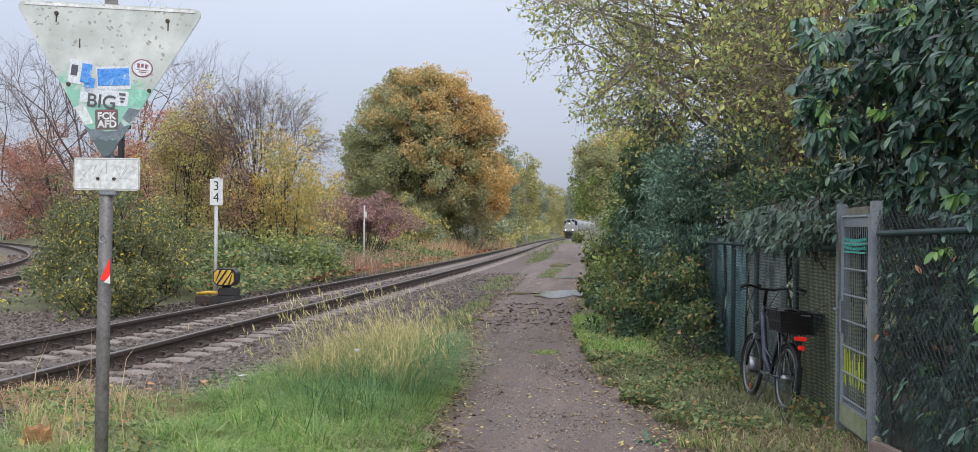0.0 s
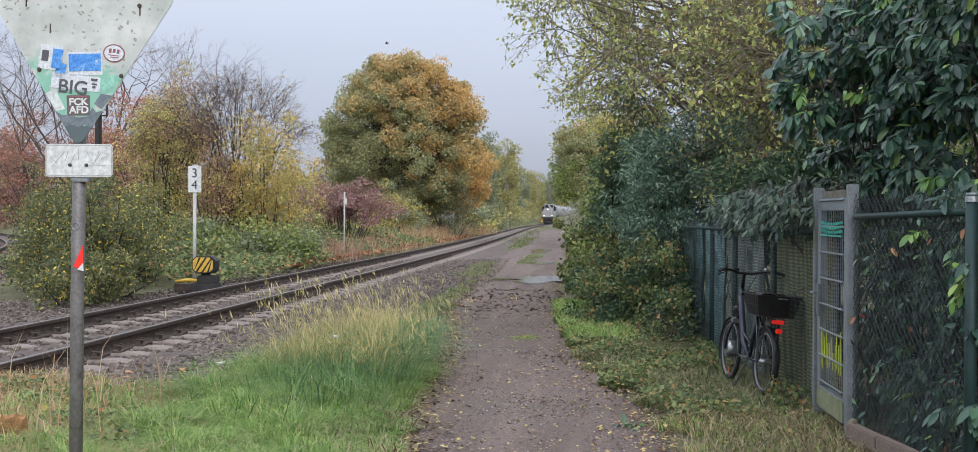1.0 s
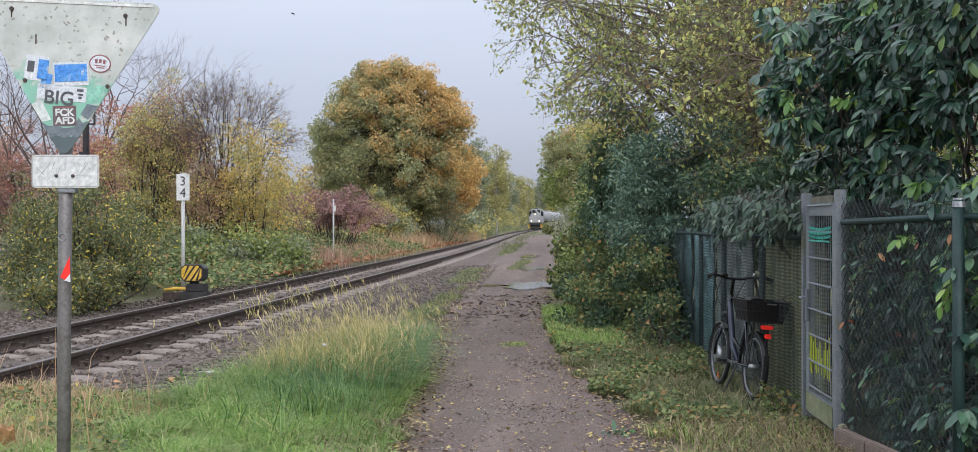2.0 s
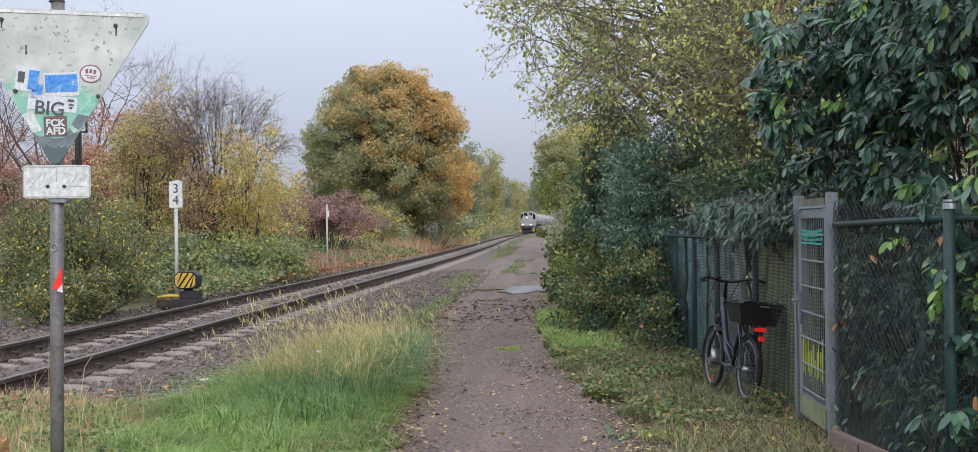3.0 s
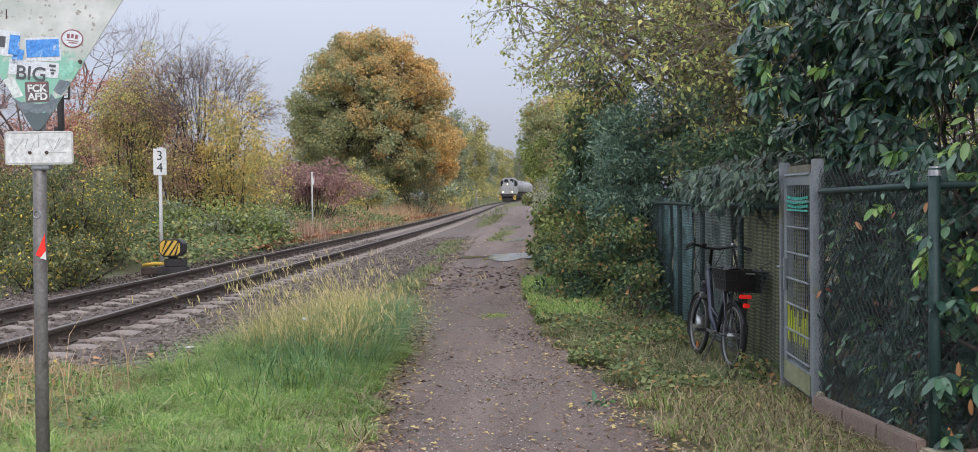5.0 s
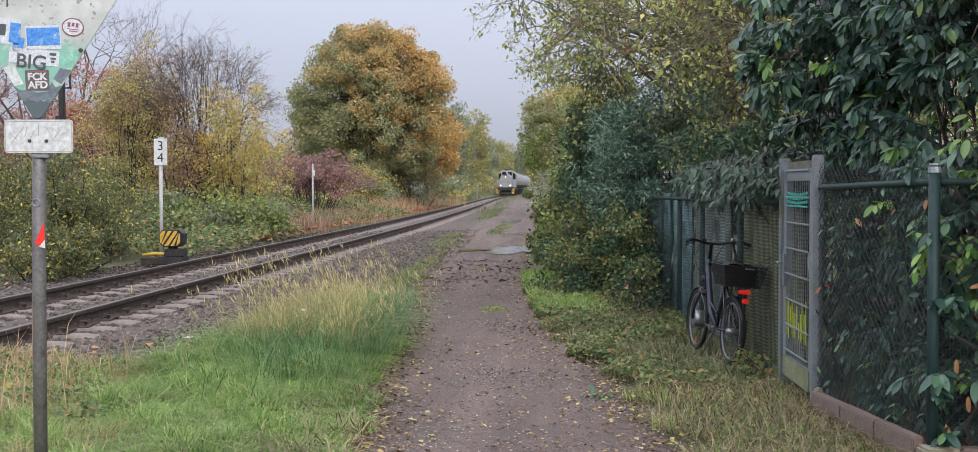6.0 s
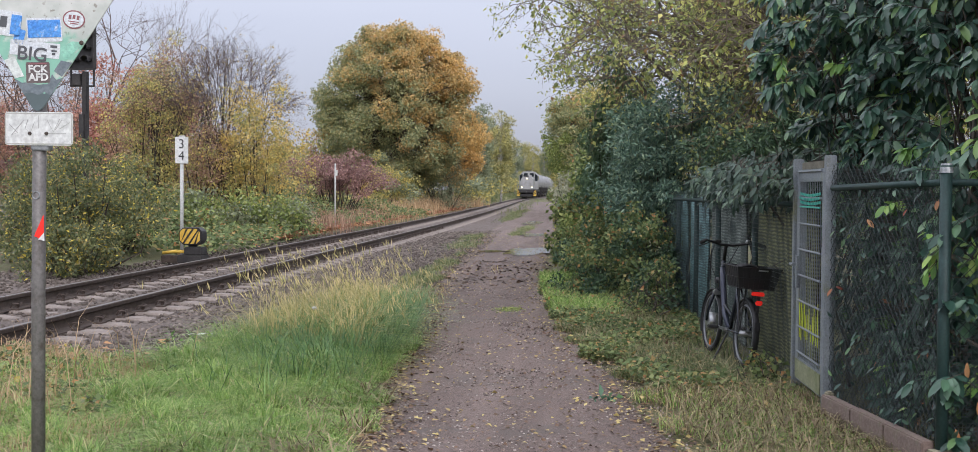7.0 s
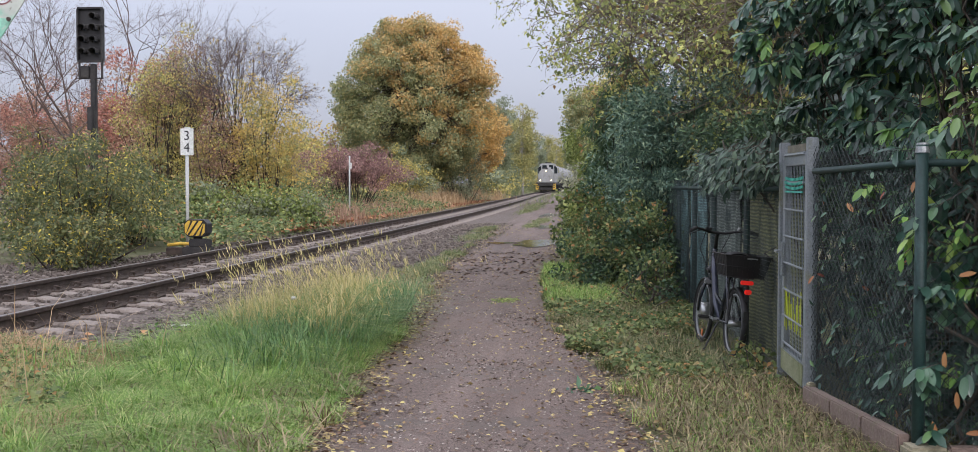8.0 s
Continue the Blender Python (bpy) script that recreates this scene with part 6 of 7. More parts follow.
    o2.matrix_basis = pose(-0.007, 0.010, 1.29, 0, 0, 24)
    part("pole_stamp", Shape().torus((-0.022, 0.013, 1.475), 0.017, 0.003, pose(0, 0, 0, 90, 0, 0).to_3x3(), 16, 5), M["steel"], t)


yield_sign()


def number_board():
    t = tagged(empty("kilometre_board", (-2.66, 23.1, 0)), "white kilometre board with black numbers on a pale post", "railway sign")
    part("post", Shape().tube([(0, 0.03, -0.05), (0, 0.03, 2.05)], 0.036, 10), M["white_post"], t, smooth=True)
    p = part("board", Shape().box((0.01, 0, 2.262), (0.27, 0.03, 0.54)), M["white"], t, bev=0.006)
    letters("digit", "3", 0.27, pose(0.01, -0.0165, 2.38, 90, 0, 0), M["black"], p)
    letters("digit", "4", 0.27, pose(0.01, -0.0165, 2.14, 90, 0, 0), M["black"], p)
    part("cap", Shape().box((0.01, 0.02, 2.547), (0.12, 0.03, 0.03)), M["white_post"], p)


number_board()


def point_lantern():
    """Octagonal point indicator with slanting yellow bars on its lever box."""
    t = tagged(empty("point_indicator", (-2.18, 22.4, 0)), "black and yellow striped point indicator on a low box", "railway signal")
    part("base_box", Shape().box((0.0, 0, 0.10), (0.5, 0.45, 0.16)).box((0.05, 0, 0.25), (0.36, 0.34, 0.16)), M["frame_dark"], t, bev=0.02)
    oct_ = [(-0.235, -0.09), (-0.155, -0.17), (0.155, -0.17), (0.235, -0.09), (0.235, 0.09), (0.155, 0.17), (-0.155, 0.17), (-0.235, 0.09)]
    body = part("lantern", Shape().prism(oct_, pose(0, 0, 0.545, 90, 0, 0), 0.30), M["black"], t, bev=0.012)
    part("face", Shape().prism([(x * 0.86, z * 0.86) for x, z in oct_], pose(-0.012, -0.152, 0.545, 90, 0, 0), 0.012), M["yellow"], body, "yellow face with black slanting bars")
    bars = Shape()
    for k in (-0.17, -0.045, 0.08, 0.195):
        a, b, w = (k - 0.10, -0.144), (k + 0.10, 0.144), 0.021
        pts = [(a[0] - w, a[1]), (a[0] + w, a[1]), (b[0] + w, b[1]), (b[0] - w, b[1])]
        pts = [(min(max(x, -0.198), 0.186), z) for x, z in pts]
        bars.prism(pts, pose(0, -0.162, 0.545, 90, 0, 0), 0.008)
    part("bars", bars, M["black"], body)
    part("neck", Shape().tube([(0, 0, 0.3), (0, 0, 0.4)], 0.09, 12), M["black"], t)
    lv = part("lever", Shape().tube([(-0.62, 0.0, 0.20), (-0.35, 0, 0.235), (-0.12, 0, 0.225)], [0.03, 0.035, 0.03], 8), M["yellow"], t, "yellow point lever", smooth=True)
    part("lever_box", Shape().box((-0.40, 0.02, 0.09), (0.42, 0.3, 0.14)), M["rail_side"], t, bev=0.015)


point_lantern()


def marker_post():
    t = tagged(empty("marker_post", (-3.5, 42, float(bank(-3.5, 42)))), "thin white marker post beside the track", "marker post")
    part("post", Shape().tube([(0, 0, -0.05), (0, 0, 2.4)], 0.03, 8), M["white_post"], t, smooth=True)
    part("plate", Shape().box((0.05, -0.03, 2.05), (0.08, 0.03, 0.22)), M["white"], t, bev=0.01)


marker_post()


def far_board():
    t = tagged(empty("distant_board", (-5.0, 118, 0)), "small white board on a post far down the line", "railway sign")
    part("post", Shape().tube([(0, 0, -0.05), (0, 0, 2.2)], 0.06, 6), M["white_post"], t)
    part("board", Shape().box((0, -0.08, 2.2), (0.3, 0.04, 0.45)), M["white"], t, bev=0.01)


far_board()


def light_signal():
    """Back-lit railway signal head seen from the front: black screen with hooded lenses."""
    t = tagged(empty("railway_signal", (-6.41, 27, 0.0)), "black railway light signal with hooded lamps on a slim mast", "railway signal")
    part("mast", Shape().box((0.05, 0, 2.1), (0.13, 0.13, 4.3)), M["frame_dark"], t, bev=0.015)
    part("cable_box", Shape().box((0.0, -0.09, 2.95), (0.12, 0.12, 0.55)), M["frame_dark"], t, bev=0.01)
    scr = part("screen", Shape().prism(rounded([(-0.31, -0.64), (0.31, -0.64), (0.31, 0.64), (-0.31, 0.64)], 0.05, 3), pose(0, 0, 4.93, 90, 0, 0), 0.06), M["black"], t)
    rim = Shape()
    for x, z, w, h in ((0, 0.63, 0.60, 0.04), (0, -0.63, 0.60, 0.04), (-0.30, 0, 0.04, 1.22), (0.30, 0, 0.04, 1.22)):
        rim.box((x, -0.06, 4.93 + z), (w, 0.12, h))
    part("rim", rim, M["frame_dark"], scr)
    for x, z, r in ((0.13, 0.42, 0.09), (0.13, 0.15, 0.10), (-0.14, 0.15, 0.10), (0.13, -0.13, 0.09), (-0.14, -0.13, 0.10), (0.13, -0.41, 0.10), (-0.14, -0.41, 0.09)):
        hood = Shape()
        pts = [(r * math.cos(a * math.pi / 8), r * math.sin(a * math.pi / 8)) for a in range(-1, 10)]
        outer = pts + [(x_ * 0.85, z_ * 0.85) for x_, z_ in reversed(pts)]
        hood.prism(outer, pose(x, -0.16, 4.93 + z, 90, 0, 0), 0.26)
        hd = part("hood", hood, M["frame_dark"], t)
        part("lens", Shape().tube([(x, -0.03, 4.93 + z), (x, -0.06, 4.93 + z)], r * 0.55, 16), M["glass_dark"], hd)
    part("bracket", Shape().tube([(-0.29, -0.18, 5.15), (0.38, -0.18, 5.15), (0.38, 0.0, 5.12)], 0.014, 6), M["frame_dark"], t)
    fr = Shape()
    for x in (-0.28, 0.28):
        fr.box((x, -0.05, 4.10), (0.035, 0.05, 0.42))
    fr.box((0, -0.05, 3.9), (0.6, 0.05, 0.035))
    part("step_frame", fr, M["frame_dark"], t)
    part("junction_box", Shape().box((-0.13, -0.05, 4.05), (0.20, 0.14, 0.28)), M["frame_dark"], t, bev=0.01)


light_signal()


# ---- fence, gate and kerb ----
FENCE = [(6.60, 16.4), (7.145, 8.70)]
CORNER = (7.44, 6.0)
GATE_R = (7.172, 7.60)


def along(a, b, k):
    return a[0] + (b[0] - a[0]) * k, a[1] + (b[1] - a[1]) * k


def ribs(sh, a, b, z0, z1, step, w, kind, off=0.0):
    """Thin wires in the upright plane from a to b: level, upright or slanting both ways."""
    A, B = Vector((*a, 0)), Vector((*b, 0))
    d = (B - A).normalized()
    L = (B - A).length
    n = Vector((d.y, -d.x, 0))
    A = A + n * off

    def strip(s0, h0, s1, h1):
        p, q = A + d * s0 + Vector((0, 0, h0)), A + d * s1 + Vector((0, 0, h1))
        t = (q - p).normalized()
        u = t.cross(n).normalized() * (w / 2)
        v = n * (w / 2)
        sh.add([p + u, p + v, p - u, p - v, q + u, q + v, q - u, q - v], [(0, 1, 5, 4), (1, 2, 6, 5), (2, 3, 7, 6), (3, 0, 4, 7)])

    H = z1 - z0
    if "h" in kind:
        for i in range(int(H / step) + 1):
            m = 5
            zz = z0 + i * step
            for k in range(m):
                wz = lambda s: zz + 0.006 * math.sin(s * 9 + i * 0.35)
                strip(L * k / m, wz(L * k / m), L * (k + 1) / m, wz(L * (k + 1) / m))
    if "v" in kind:
        for i in range(int(L / step) + 1):
            strip(i * step, z0, i * step, z1)
    if "x" in kind:
        i = -H
        while i < L:
            s0, s1 = max(i, 0), min(i + H, L)
            if s1 > s0:
                strip(s0, z0 + (s0 - i), s1, z0 + (s1 - i))
                strip(s0, z1 - (s0 - i), s1, z1 - (s1 - i))
            i += step
    return sh


def net_fence():
    t = tagged(empty("net_fence"), "dark green wire fence hung with fine black net", "fence")
    for k in (0.02, 0.18, 0.36, 0.54, 0.775):
        x, y = along(FENCE[0], FENCE[1], k)
        part("post", Shape().tube([(x + 0.06, y, -0.05), (x + 0.06, y, 1.46)], 0.03, 10), M["fence_green"], t, smooth=True)
    part("top_rail", Shape().tube([(FENCE[0][0] + 0.03, FENCE[0][1], 1.40), (FENCE[1][0] + 0.03, FENCE[1][1], 1.42)], 0.022, 8), M["fence_green"], t, smooth=True)
    part("net", ribs(Shape(), FENCE[0], FENCE[1], 0.05, 1.50, 0.042, 0.003, "hv", -0.02), M["net"], t, "fine dark net")
    t2 = tagged(empty("chain_link_fence"), "green chain-link fence with black bird net before the laurel", "fence")
    far = (9.6, 6.25)
    for x, y, h in ((CORNER[0], CORNER[1], 1.66), (far[0], far[1], 1.66)):
        p = part("post", Shape().tube([(x, y, -0.05), (x, y, h)], 0.031, 12), M["fence_green"], t2, smooth=True)
        part("cap", Shape().tube([(x, y, h - 0.04), (x, y, h + 0.01)], [0.036, 0.028], 12), M["steel"], p)
    part("top_rail", Shape().tube([(GATE_R[0], GATE_R[1] - 0.05, 1.54), (CORNER[0], CORNER[1], 1.57)], 0.02, 8), M["fence_green"], t2, smooth=True)
    part("top_rail", Shape().tube([(CORNER[0], CORNER[1], 1.57), (far[0], far[1], 1.57)], 0.02, 8), M["fence_green"], t2, smooth=True)
    part("chain_link", ribs(Shape(), GATE_R, CORNER, 0.16, 1.70, 0.065, 0.0035, "x"), M["wire"], t2)
    part("chain_link", ribs(Shape(), CORNER, far, 0.14, 1.62, 0.065, 0.0035, "x"), M["wire"], t2)
    part("net", ribs(Shape(), GATE_R, CORNER, 0.16, 1.66, 0.018, 0.0022, "hv", -0.015), M["net"], t2, "fine black bird net")
    part("net", ribs(Shape(), CORNER, far, 0.16, 0.75, 0.02, 0.0022, "hv", -0.015), M["net"], t2, "fine black bird net")


net_fence()


def screens():
    """Old boards and tarpaulin behind the net."""
    spec = [(0.0, 0.205, "board_blue"), (0.22, 0.40, "board_blue"), (0.418, 0.672, "board_grey"), (0.69, 0.93, "board_moss"), (0.935, 0.995, "board_moss")]
    for k0, k1, mk in spec:
        a, b = along(FENCE[0], FENCE[1], k0), along(FENCE[0], FENCE[1], k1)
        sh = Shape()
        n = 26
        for i in range(n + 1):
            x, y = along(a, b, i / n)
            dx = 0.16 + 0.010 * math.sin(i * 1.9) + 0.016 * math.sin(i * 0.7 + k0 * 30)
            for z in (0.0, 0.5, 1.0, 1.46):
                sh.v.append((x + dx + 0.01 * math.sin(z * 7 + i), y, z))
            for z in (1.46, 1.0, 0.5, 0.0):
                sh.v.append((x + dx + 0.02, y, z))
            if i:
                o = (i - 1) * 8
                for k in range(7):
                    sh.f.append((o + k, o + k + 1, o + k + 9, o + k + 8))
        tagged(part("garden_screen", sh, M[mk], smooth=True), {"board_blue": "faded bluish tarpaulin screen behind the net", "board_grey": "grey-green weathered board behind the net", "board_moss": "moss-covered board beside the gate"}[mk], "garden screen", "screens behind the fence")


screens()


def gate():
    """Narrow metal gate with level rods, upright bars and a mossy lower sheet; its space runs along the gate."""
    ax = Vector((GATE_R[0], GATE_R[1], 0))
    bx = Vector((7.147, 8.70, 0))
    L = (bx - ax).length
    yaw = math.degrees(math.atan2(bx.y - ax.y, bx.x - ax.x))
    t = tagged(empty("garden_gate", ax, yaw), "narrow grey galvanised garden gate with wire bars", "gate")
    for x, nm in ((0.03, "gate_post"), (L - 0.03, "gate_post")):
        part(nm, Shape().box((x, 0, 0.90), (0.07, 0.07, 1.72)), M["gate_frame"], t, bev=0.006)
    lf = part("leaf_frame", Shape().box((0.13, 0.0, 0.90), (0.07, 0.045, 1.54)).box((L - 0.16, 0, 0.90), (0.11, 0.045, 1.54)).box((L / 2, 0, 1.63), (L - 0.3, 0.045, 0.09)).box((L / 2, 0, 0.20), (L - 0.3, 0.045, 0.17)), M["gate_frame"], t, bev=0.004)
    part("top_sheet", Shape().box((L * 0.48, 0.0, 1.70), (L * 0.62, 0.03, 0.055)), M["gate_top"], t, bev=0.004)
    part("kick_sheet", Shape().box((L / 2, 0.027, 0.20), (L - 0.28, 0.006, 0.14)), M["moss_metal"], t, "mossy kick plate")
    rod = None
    for i in range(8):
        z = 0.33 + i * 0.19
        o = part("rod", Shape().tube([(0.16, 0.028, 0), (L - 0.2, 0.028, 0)], 0.008, 6), M["gate_frame"], t) if rod is None else new("rod", rod.data)
        rod = rod or o
        o.parent, o.location = t, (0, 0, z)
    bar = None
    for i in range(13):
        x = 0.18 + i * (L - 0.42) / 12
        o = part("bar", Shape().tube([(0, 0, 0.28), (0, 0, 1.6)], 0.0028, 5), M["gate_frame"], t) if bar is None else new("bar", bar.data)
        bar = bar or o
        o.parent, o.location = t, (x, 0.015, 0)
    part("backing_net", ribs(Shape(), (0.16, -0.012), (L - 0.2, -0.012), 0.28, 0.52, 0.028, 0.006, "h"), M["moss_metal"], t)
    part("latch", Shape().box((L - 0.20, 0.035, 0.92), (0.05, 0.02, 0.24)).tube([(L - 0.20, 0.03, 0.98), (L - 0.20, 0.09, 0.98), (L - 0.29, 0.09, 0.975)], 0.009, 8), M["gate_frame"], t, bev=0.002)
    band = Shape()
    for r in range(3):
        for i in range(14):
            x = 0.19 + i * 0.048 + (r % 2) * 0.024
            band.box((x, 0.033, 1.44 + r * 0.03 - 0.012 * math.sin(i / 13 * math.pi)), (0.026, 0.008, 0.019))
    band.box((0.19 + 0.33, 0.032, 1.405), (0.66, 0.007, 0.012))
    part("woven_band", band, M["mint"], t, "mint-green woven tape")
    for i in range(12):
        x = 0.24 + i * 0.055 + 0.02 * rng.random()
        h = 0.12 + 0.20 * rng.random()
        part("spray_mark", Shape().box((x, 0.021, 0.50 + 0.1 * rng.random()), (0.006 + 0.012 * rng.random(), 0.003, h)), M["lime"], t)


gate()


def kerb():
    t = tagged(empty("garden_kerb"), "reddish concrete edging below the chain-link fence", "kerb", kind="structure")
    for i in range(3):
        a, b = along((GATE_R[0] - 0.03, GATE_R[1] - 0.08), (CORNER[0] - 0.06, CORNER[1] + 0.02), i / 3), along((GATE_R[0] - 0.03, GATE_R[1] - 0.08), (CORNER[0] - 0.06, CORNER[1] + 0.02), (i + 1) / 3)
        dx, dy = b[0] - a[0], b[1] - a[1]
        ln = math.hypot(dx, dy)
        o = part("kerb_stone", Shape().box((0, 0, 0.055), (ln - 0.008, 0.07, 0.24)), M["kerb"], t, bev=0.008)
        o.matrix_basis = pose((a[0] + b[0]) / 2, (a[1] + b[1]) / 2, 0.004 * i, 0, rng.normal() * 0.6, math.degrees(math.atan2(dy, dx)))
    o = part("corner_block", Shape().box((0, 0, 0.05), (0.20, 0.16, 0.20)), M["kerb_block"], t, "pale mossy sandstone block", bev=0.015)
    o.matrix_basis = pose(CORNER[0] + 0.02, CORNER[1] - 0.06, 0, 0, 0, 6)
    for i in range(3):
        o = part("kerb_stone", Shape().box((0, 0, 0.045), (0.60, 0.07, 0.19)), M["kerb"], t, bev=0.008)
        o.matrix_basis = pose(CORNER[0] + 0.44 + i * 0.61, CORNER[1] - 0.01 + i * 0.04, 0, 0, 0, 3.5)
    o = part("end_wedge", Shape().box((0, 0, 0.08), (0.09, 0.08, 0.24), taper=0.6), M["kerb_block"], t, bev=0.01)
    o.matrix_basis = pose(GATE_R[0] - 0.02, GATE_R[1] - 0.09, 0, 0, 6, -70)


kerb()


# ---- bicycle ----
def wheel(parent, name, y, r=0.308):
    w = new(name)
    w.parent, w.location = parent, (0, y, r)
    flat = pose(0, 0, 0, 0, 90, 0).to_3x3()
    part("tyre", Shape().torus((0, 0, 0), r - 0.02, 0.021, flat, 48, 8), M["tyre"], w, smooth=True)
    part("rim", Shape().torus((0, 0, 0), r - 0.05, 0.013, flat, 40, 6, flat=1.2), M["rim"], w, smooth=True)
    sp = Shape()
    for i in range(28):
        a = i * 2 * math.pi / 28
        s = 0.028 if i % 2 else -0.028
        b = a + (0.5 if i % 4 < 2 else -0.5)
        sp.tube([(s, 0.02 * math.cos(b), 0.02 * math.sin(b)), (0, (r - 0.055) * math.cos(a), (r - 0.055) * math.sin(a))], 0.0014, 3, False)
    part("spokes", sp, M["rim"], w)
    return w


BIKE_AT = (6.90, 9.84)


def bicycle():
    """City bicycle; its space: y ahead, rear wheel at 0, front wheel at 1.05."""
    t = tagged(new("bicycle"), "dark city bicycle with rear basket leaning by the fence", "bicycle")
    t.matrix_basis = pose(BIKE_AT[0], BIKE_AT[1], 0.0, 0, 4.5, 10) @ Matrix.Diagonal((0.94, 0.94, 0.94, 1))
    R, Fy, r = 0.0, 1.06, 0.308
    rear = wheel(t, "rear_wheel", R)
    front = wheel(t, "front_wheel", Fy)
    part("hub", Shape().tube([(-0.06, 0, 0), (0.06, 0, 0)], 0.028, 12), M["chrome"], rear, smooth=True)
    part("hub_motor", Shape().tube([(-0.05, 0, 0), (-0.045, 0, 0), (0.045, 0, 0), (0.05, 0, 0)], [0.07, 0.085, 0.085, 0.07], 20), M["chrome"], front, smooth=True)
    part("reflector", Shape().box((0.012, 0.05, -0.22), (0.012, 0.03, 0.07)), M["orange"], front, bev=0.004)
    bb, seat, head, headb = (0, 0.46, 0.29), (0, 0.27, 0.78), (0, 0.86, 0.86), (0, 0.90, 0.62)
    part("main_tube", Shape().tube([head, (0, 0.80, 0.70), (0, 0.66, 0.42), bb], [0.026, 0.031, 0.031, 0.026], 12), M["silver_blue"], t, "blue-grey low step-through tube", smooth=True)
    part("seat_tube", Shape().tube([bb, seat], 0.019, 10), M["black_gloss"], t, smooth=True)
    part("head_tube", Shape().tube([headb, (0, 0.845, 0.93)], 0.024, 10), M["black_gloss"], t, smooth=True)
    part("second_tube", Shape().tube([(0, 0.875, 0.74), (0, 0.68, 0.50), (0, 0.42, 0.42)], 0.018, 8), M["black_gloss"], t, smooth=True)
    for s in (-1, 1):
        part("chain_stay", Shape().tube([(s * 0.025, 0.46, 0.29), (s * 0.06, 0.0, r)], 0.010, 8), M["black_gloss"], t, smooth=True)
        part("seat_stay", Shape().tube([(s * 0.02, 0.29, 0.70), (s * 0.06, 0.0, r)], 0.009, 8), M["black_gloss"], t, smooth=True)
        part("fork_leg", Shape().tube([(s * 0.05, 0.905, 0.60), (s * 0.06, 1.02, 0.44), (s * 0.06, Fy, r)], [0.017, 0.014, 0.011], 8), M["black_gloss"], t, smooth=True)
    part("fork_crown", Shape().box((0, 0.90, 0.61), (0.13, 0.05, 0.05)), M["chrome"], t, bev=0.01)
    part("stem", Shape().tube([(0, 0.845, 0.93), (0, 0.83, 1.06), (0, 0.80, 1.085)], [0.018, 0.018, 0.022], 10), M["black"], t, smooth=True)
    bar = part("handlebar", Shape().tube([(-0.30, 0.62, 1.10), (-0.25, 0.66, 1.12), (-0.17, 0.76, 1.11), (-0.07, 0.80, 1.085), (0.07, 0.80, 1.085), (0.17, 0.76, 1.11), (0.25, 0.66, 1.12), (0.30, 0.62, 1.10)], 0.0125, 8), M["black"], t, smooth=True)
    for s in (-1, 1):
        part("grip", Shape().tube([(s * 0.25, 0.66, 1.12), (s * 0.32, 0.58, 1.095)], 0.018, 10), M["tyre"], bar, smooth=True)
        part("brake_lever", Shape().tube([(s * 0.20, 0.72, 1.10), (s * 0.26, 0.69, 1.075), (s * 0.32, 0.63, 1.06)], 0.006, 6), M["black"], bar)
    part("bell", Shape().tube([(0.19, 0.74, 1.12), (0.19, 0.735, 1.15)], [0.028, 0.02], 12), M["chrome"], bar, smooth=True)
    part("display", Shape().box((-0.10, 0.78, 1.115), (0.06, 0.05, 0.03)), M["black"], bar, bev=0.006)
    part("cables", Shape().tube([(0.12, 0.80, 1.08), (0.10, 0.93, 0.95), (0.03, 0.93, 0.78), (0.02, 0.88, 0.65)], 0.004, 5).tube([(-0.12, 0.80, 1.08), (-0.13, 0.93, 0.92), (-0.04, 0.94, 0.75), (-0.02, 0.90, 0.62)], 0.004, 5), M["black"], t)
    part("headlamp", Shape().tube([(0, 0.93, 0.72), (0, 1.0, 0.72)], [0.025, 0.035], 12), M["black"], t, smooth=True)
    part("seat_post", Shape().tube([seat, (0, 0.235, 0.90)], 0.014, 8), M["chrome"], t, smooth=True)
    sad = Shape()
    for i, (y, w, z) in enumerate([(0.04, 0.09, 0.925), (0.10, 0.115, 0.94), (0.18, 0.10, 0.935), (0.26, 0.05, 0.925), (0.34, 0.025, 0.92)]):
        sad.v += [(-w, y, z - 0.035), (-w * 0.7, y, z), (0, y, z + 0.008), (w * 0.7, y, z), (w, y, z - 0.035), (0, y, z - 0.05)]
        if i:
            o = (i - 1) * 6
            for k in range(6):
                sad.f.append((o + k, o + (k + 1) % 6, o + 6 + (k + 1) % 6, o + 6 + k))
    sad.f += [(0, 1, 2, 3, 4, 5), (29, 28, 27, 26, 25, 24)]
    part("saddle", sad, M["black"], t, smooth=True)

    def guard(y0, a0, a1, nm, mat):
        sh = Shape()
        for i in range(19):
            a = math.radians(a0 + (a1 - a0) * i / 18)
            y, z = y0 + (r + 0.022) * math.cos(a), r + (r + 0.022) * math.sin(a)
            yi, zi = y0 + (r + 0.008) * math.cos(a), r + (r + 0.008) * math.sin(a)
            sh.v += [(-0.03, yi, zi), (-0.02, y, z), (0.02, y, z), (0.03, yi, zi)]
            if i:
                o = (i - 1) * 4
                for k in range(4):
                    sh.f.append((o + k, o + (k + 1) % 4, o + 4 + (k + 1) % 4, o + 4 + k))
        part(nm, sh, mat, t, smooth=True)

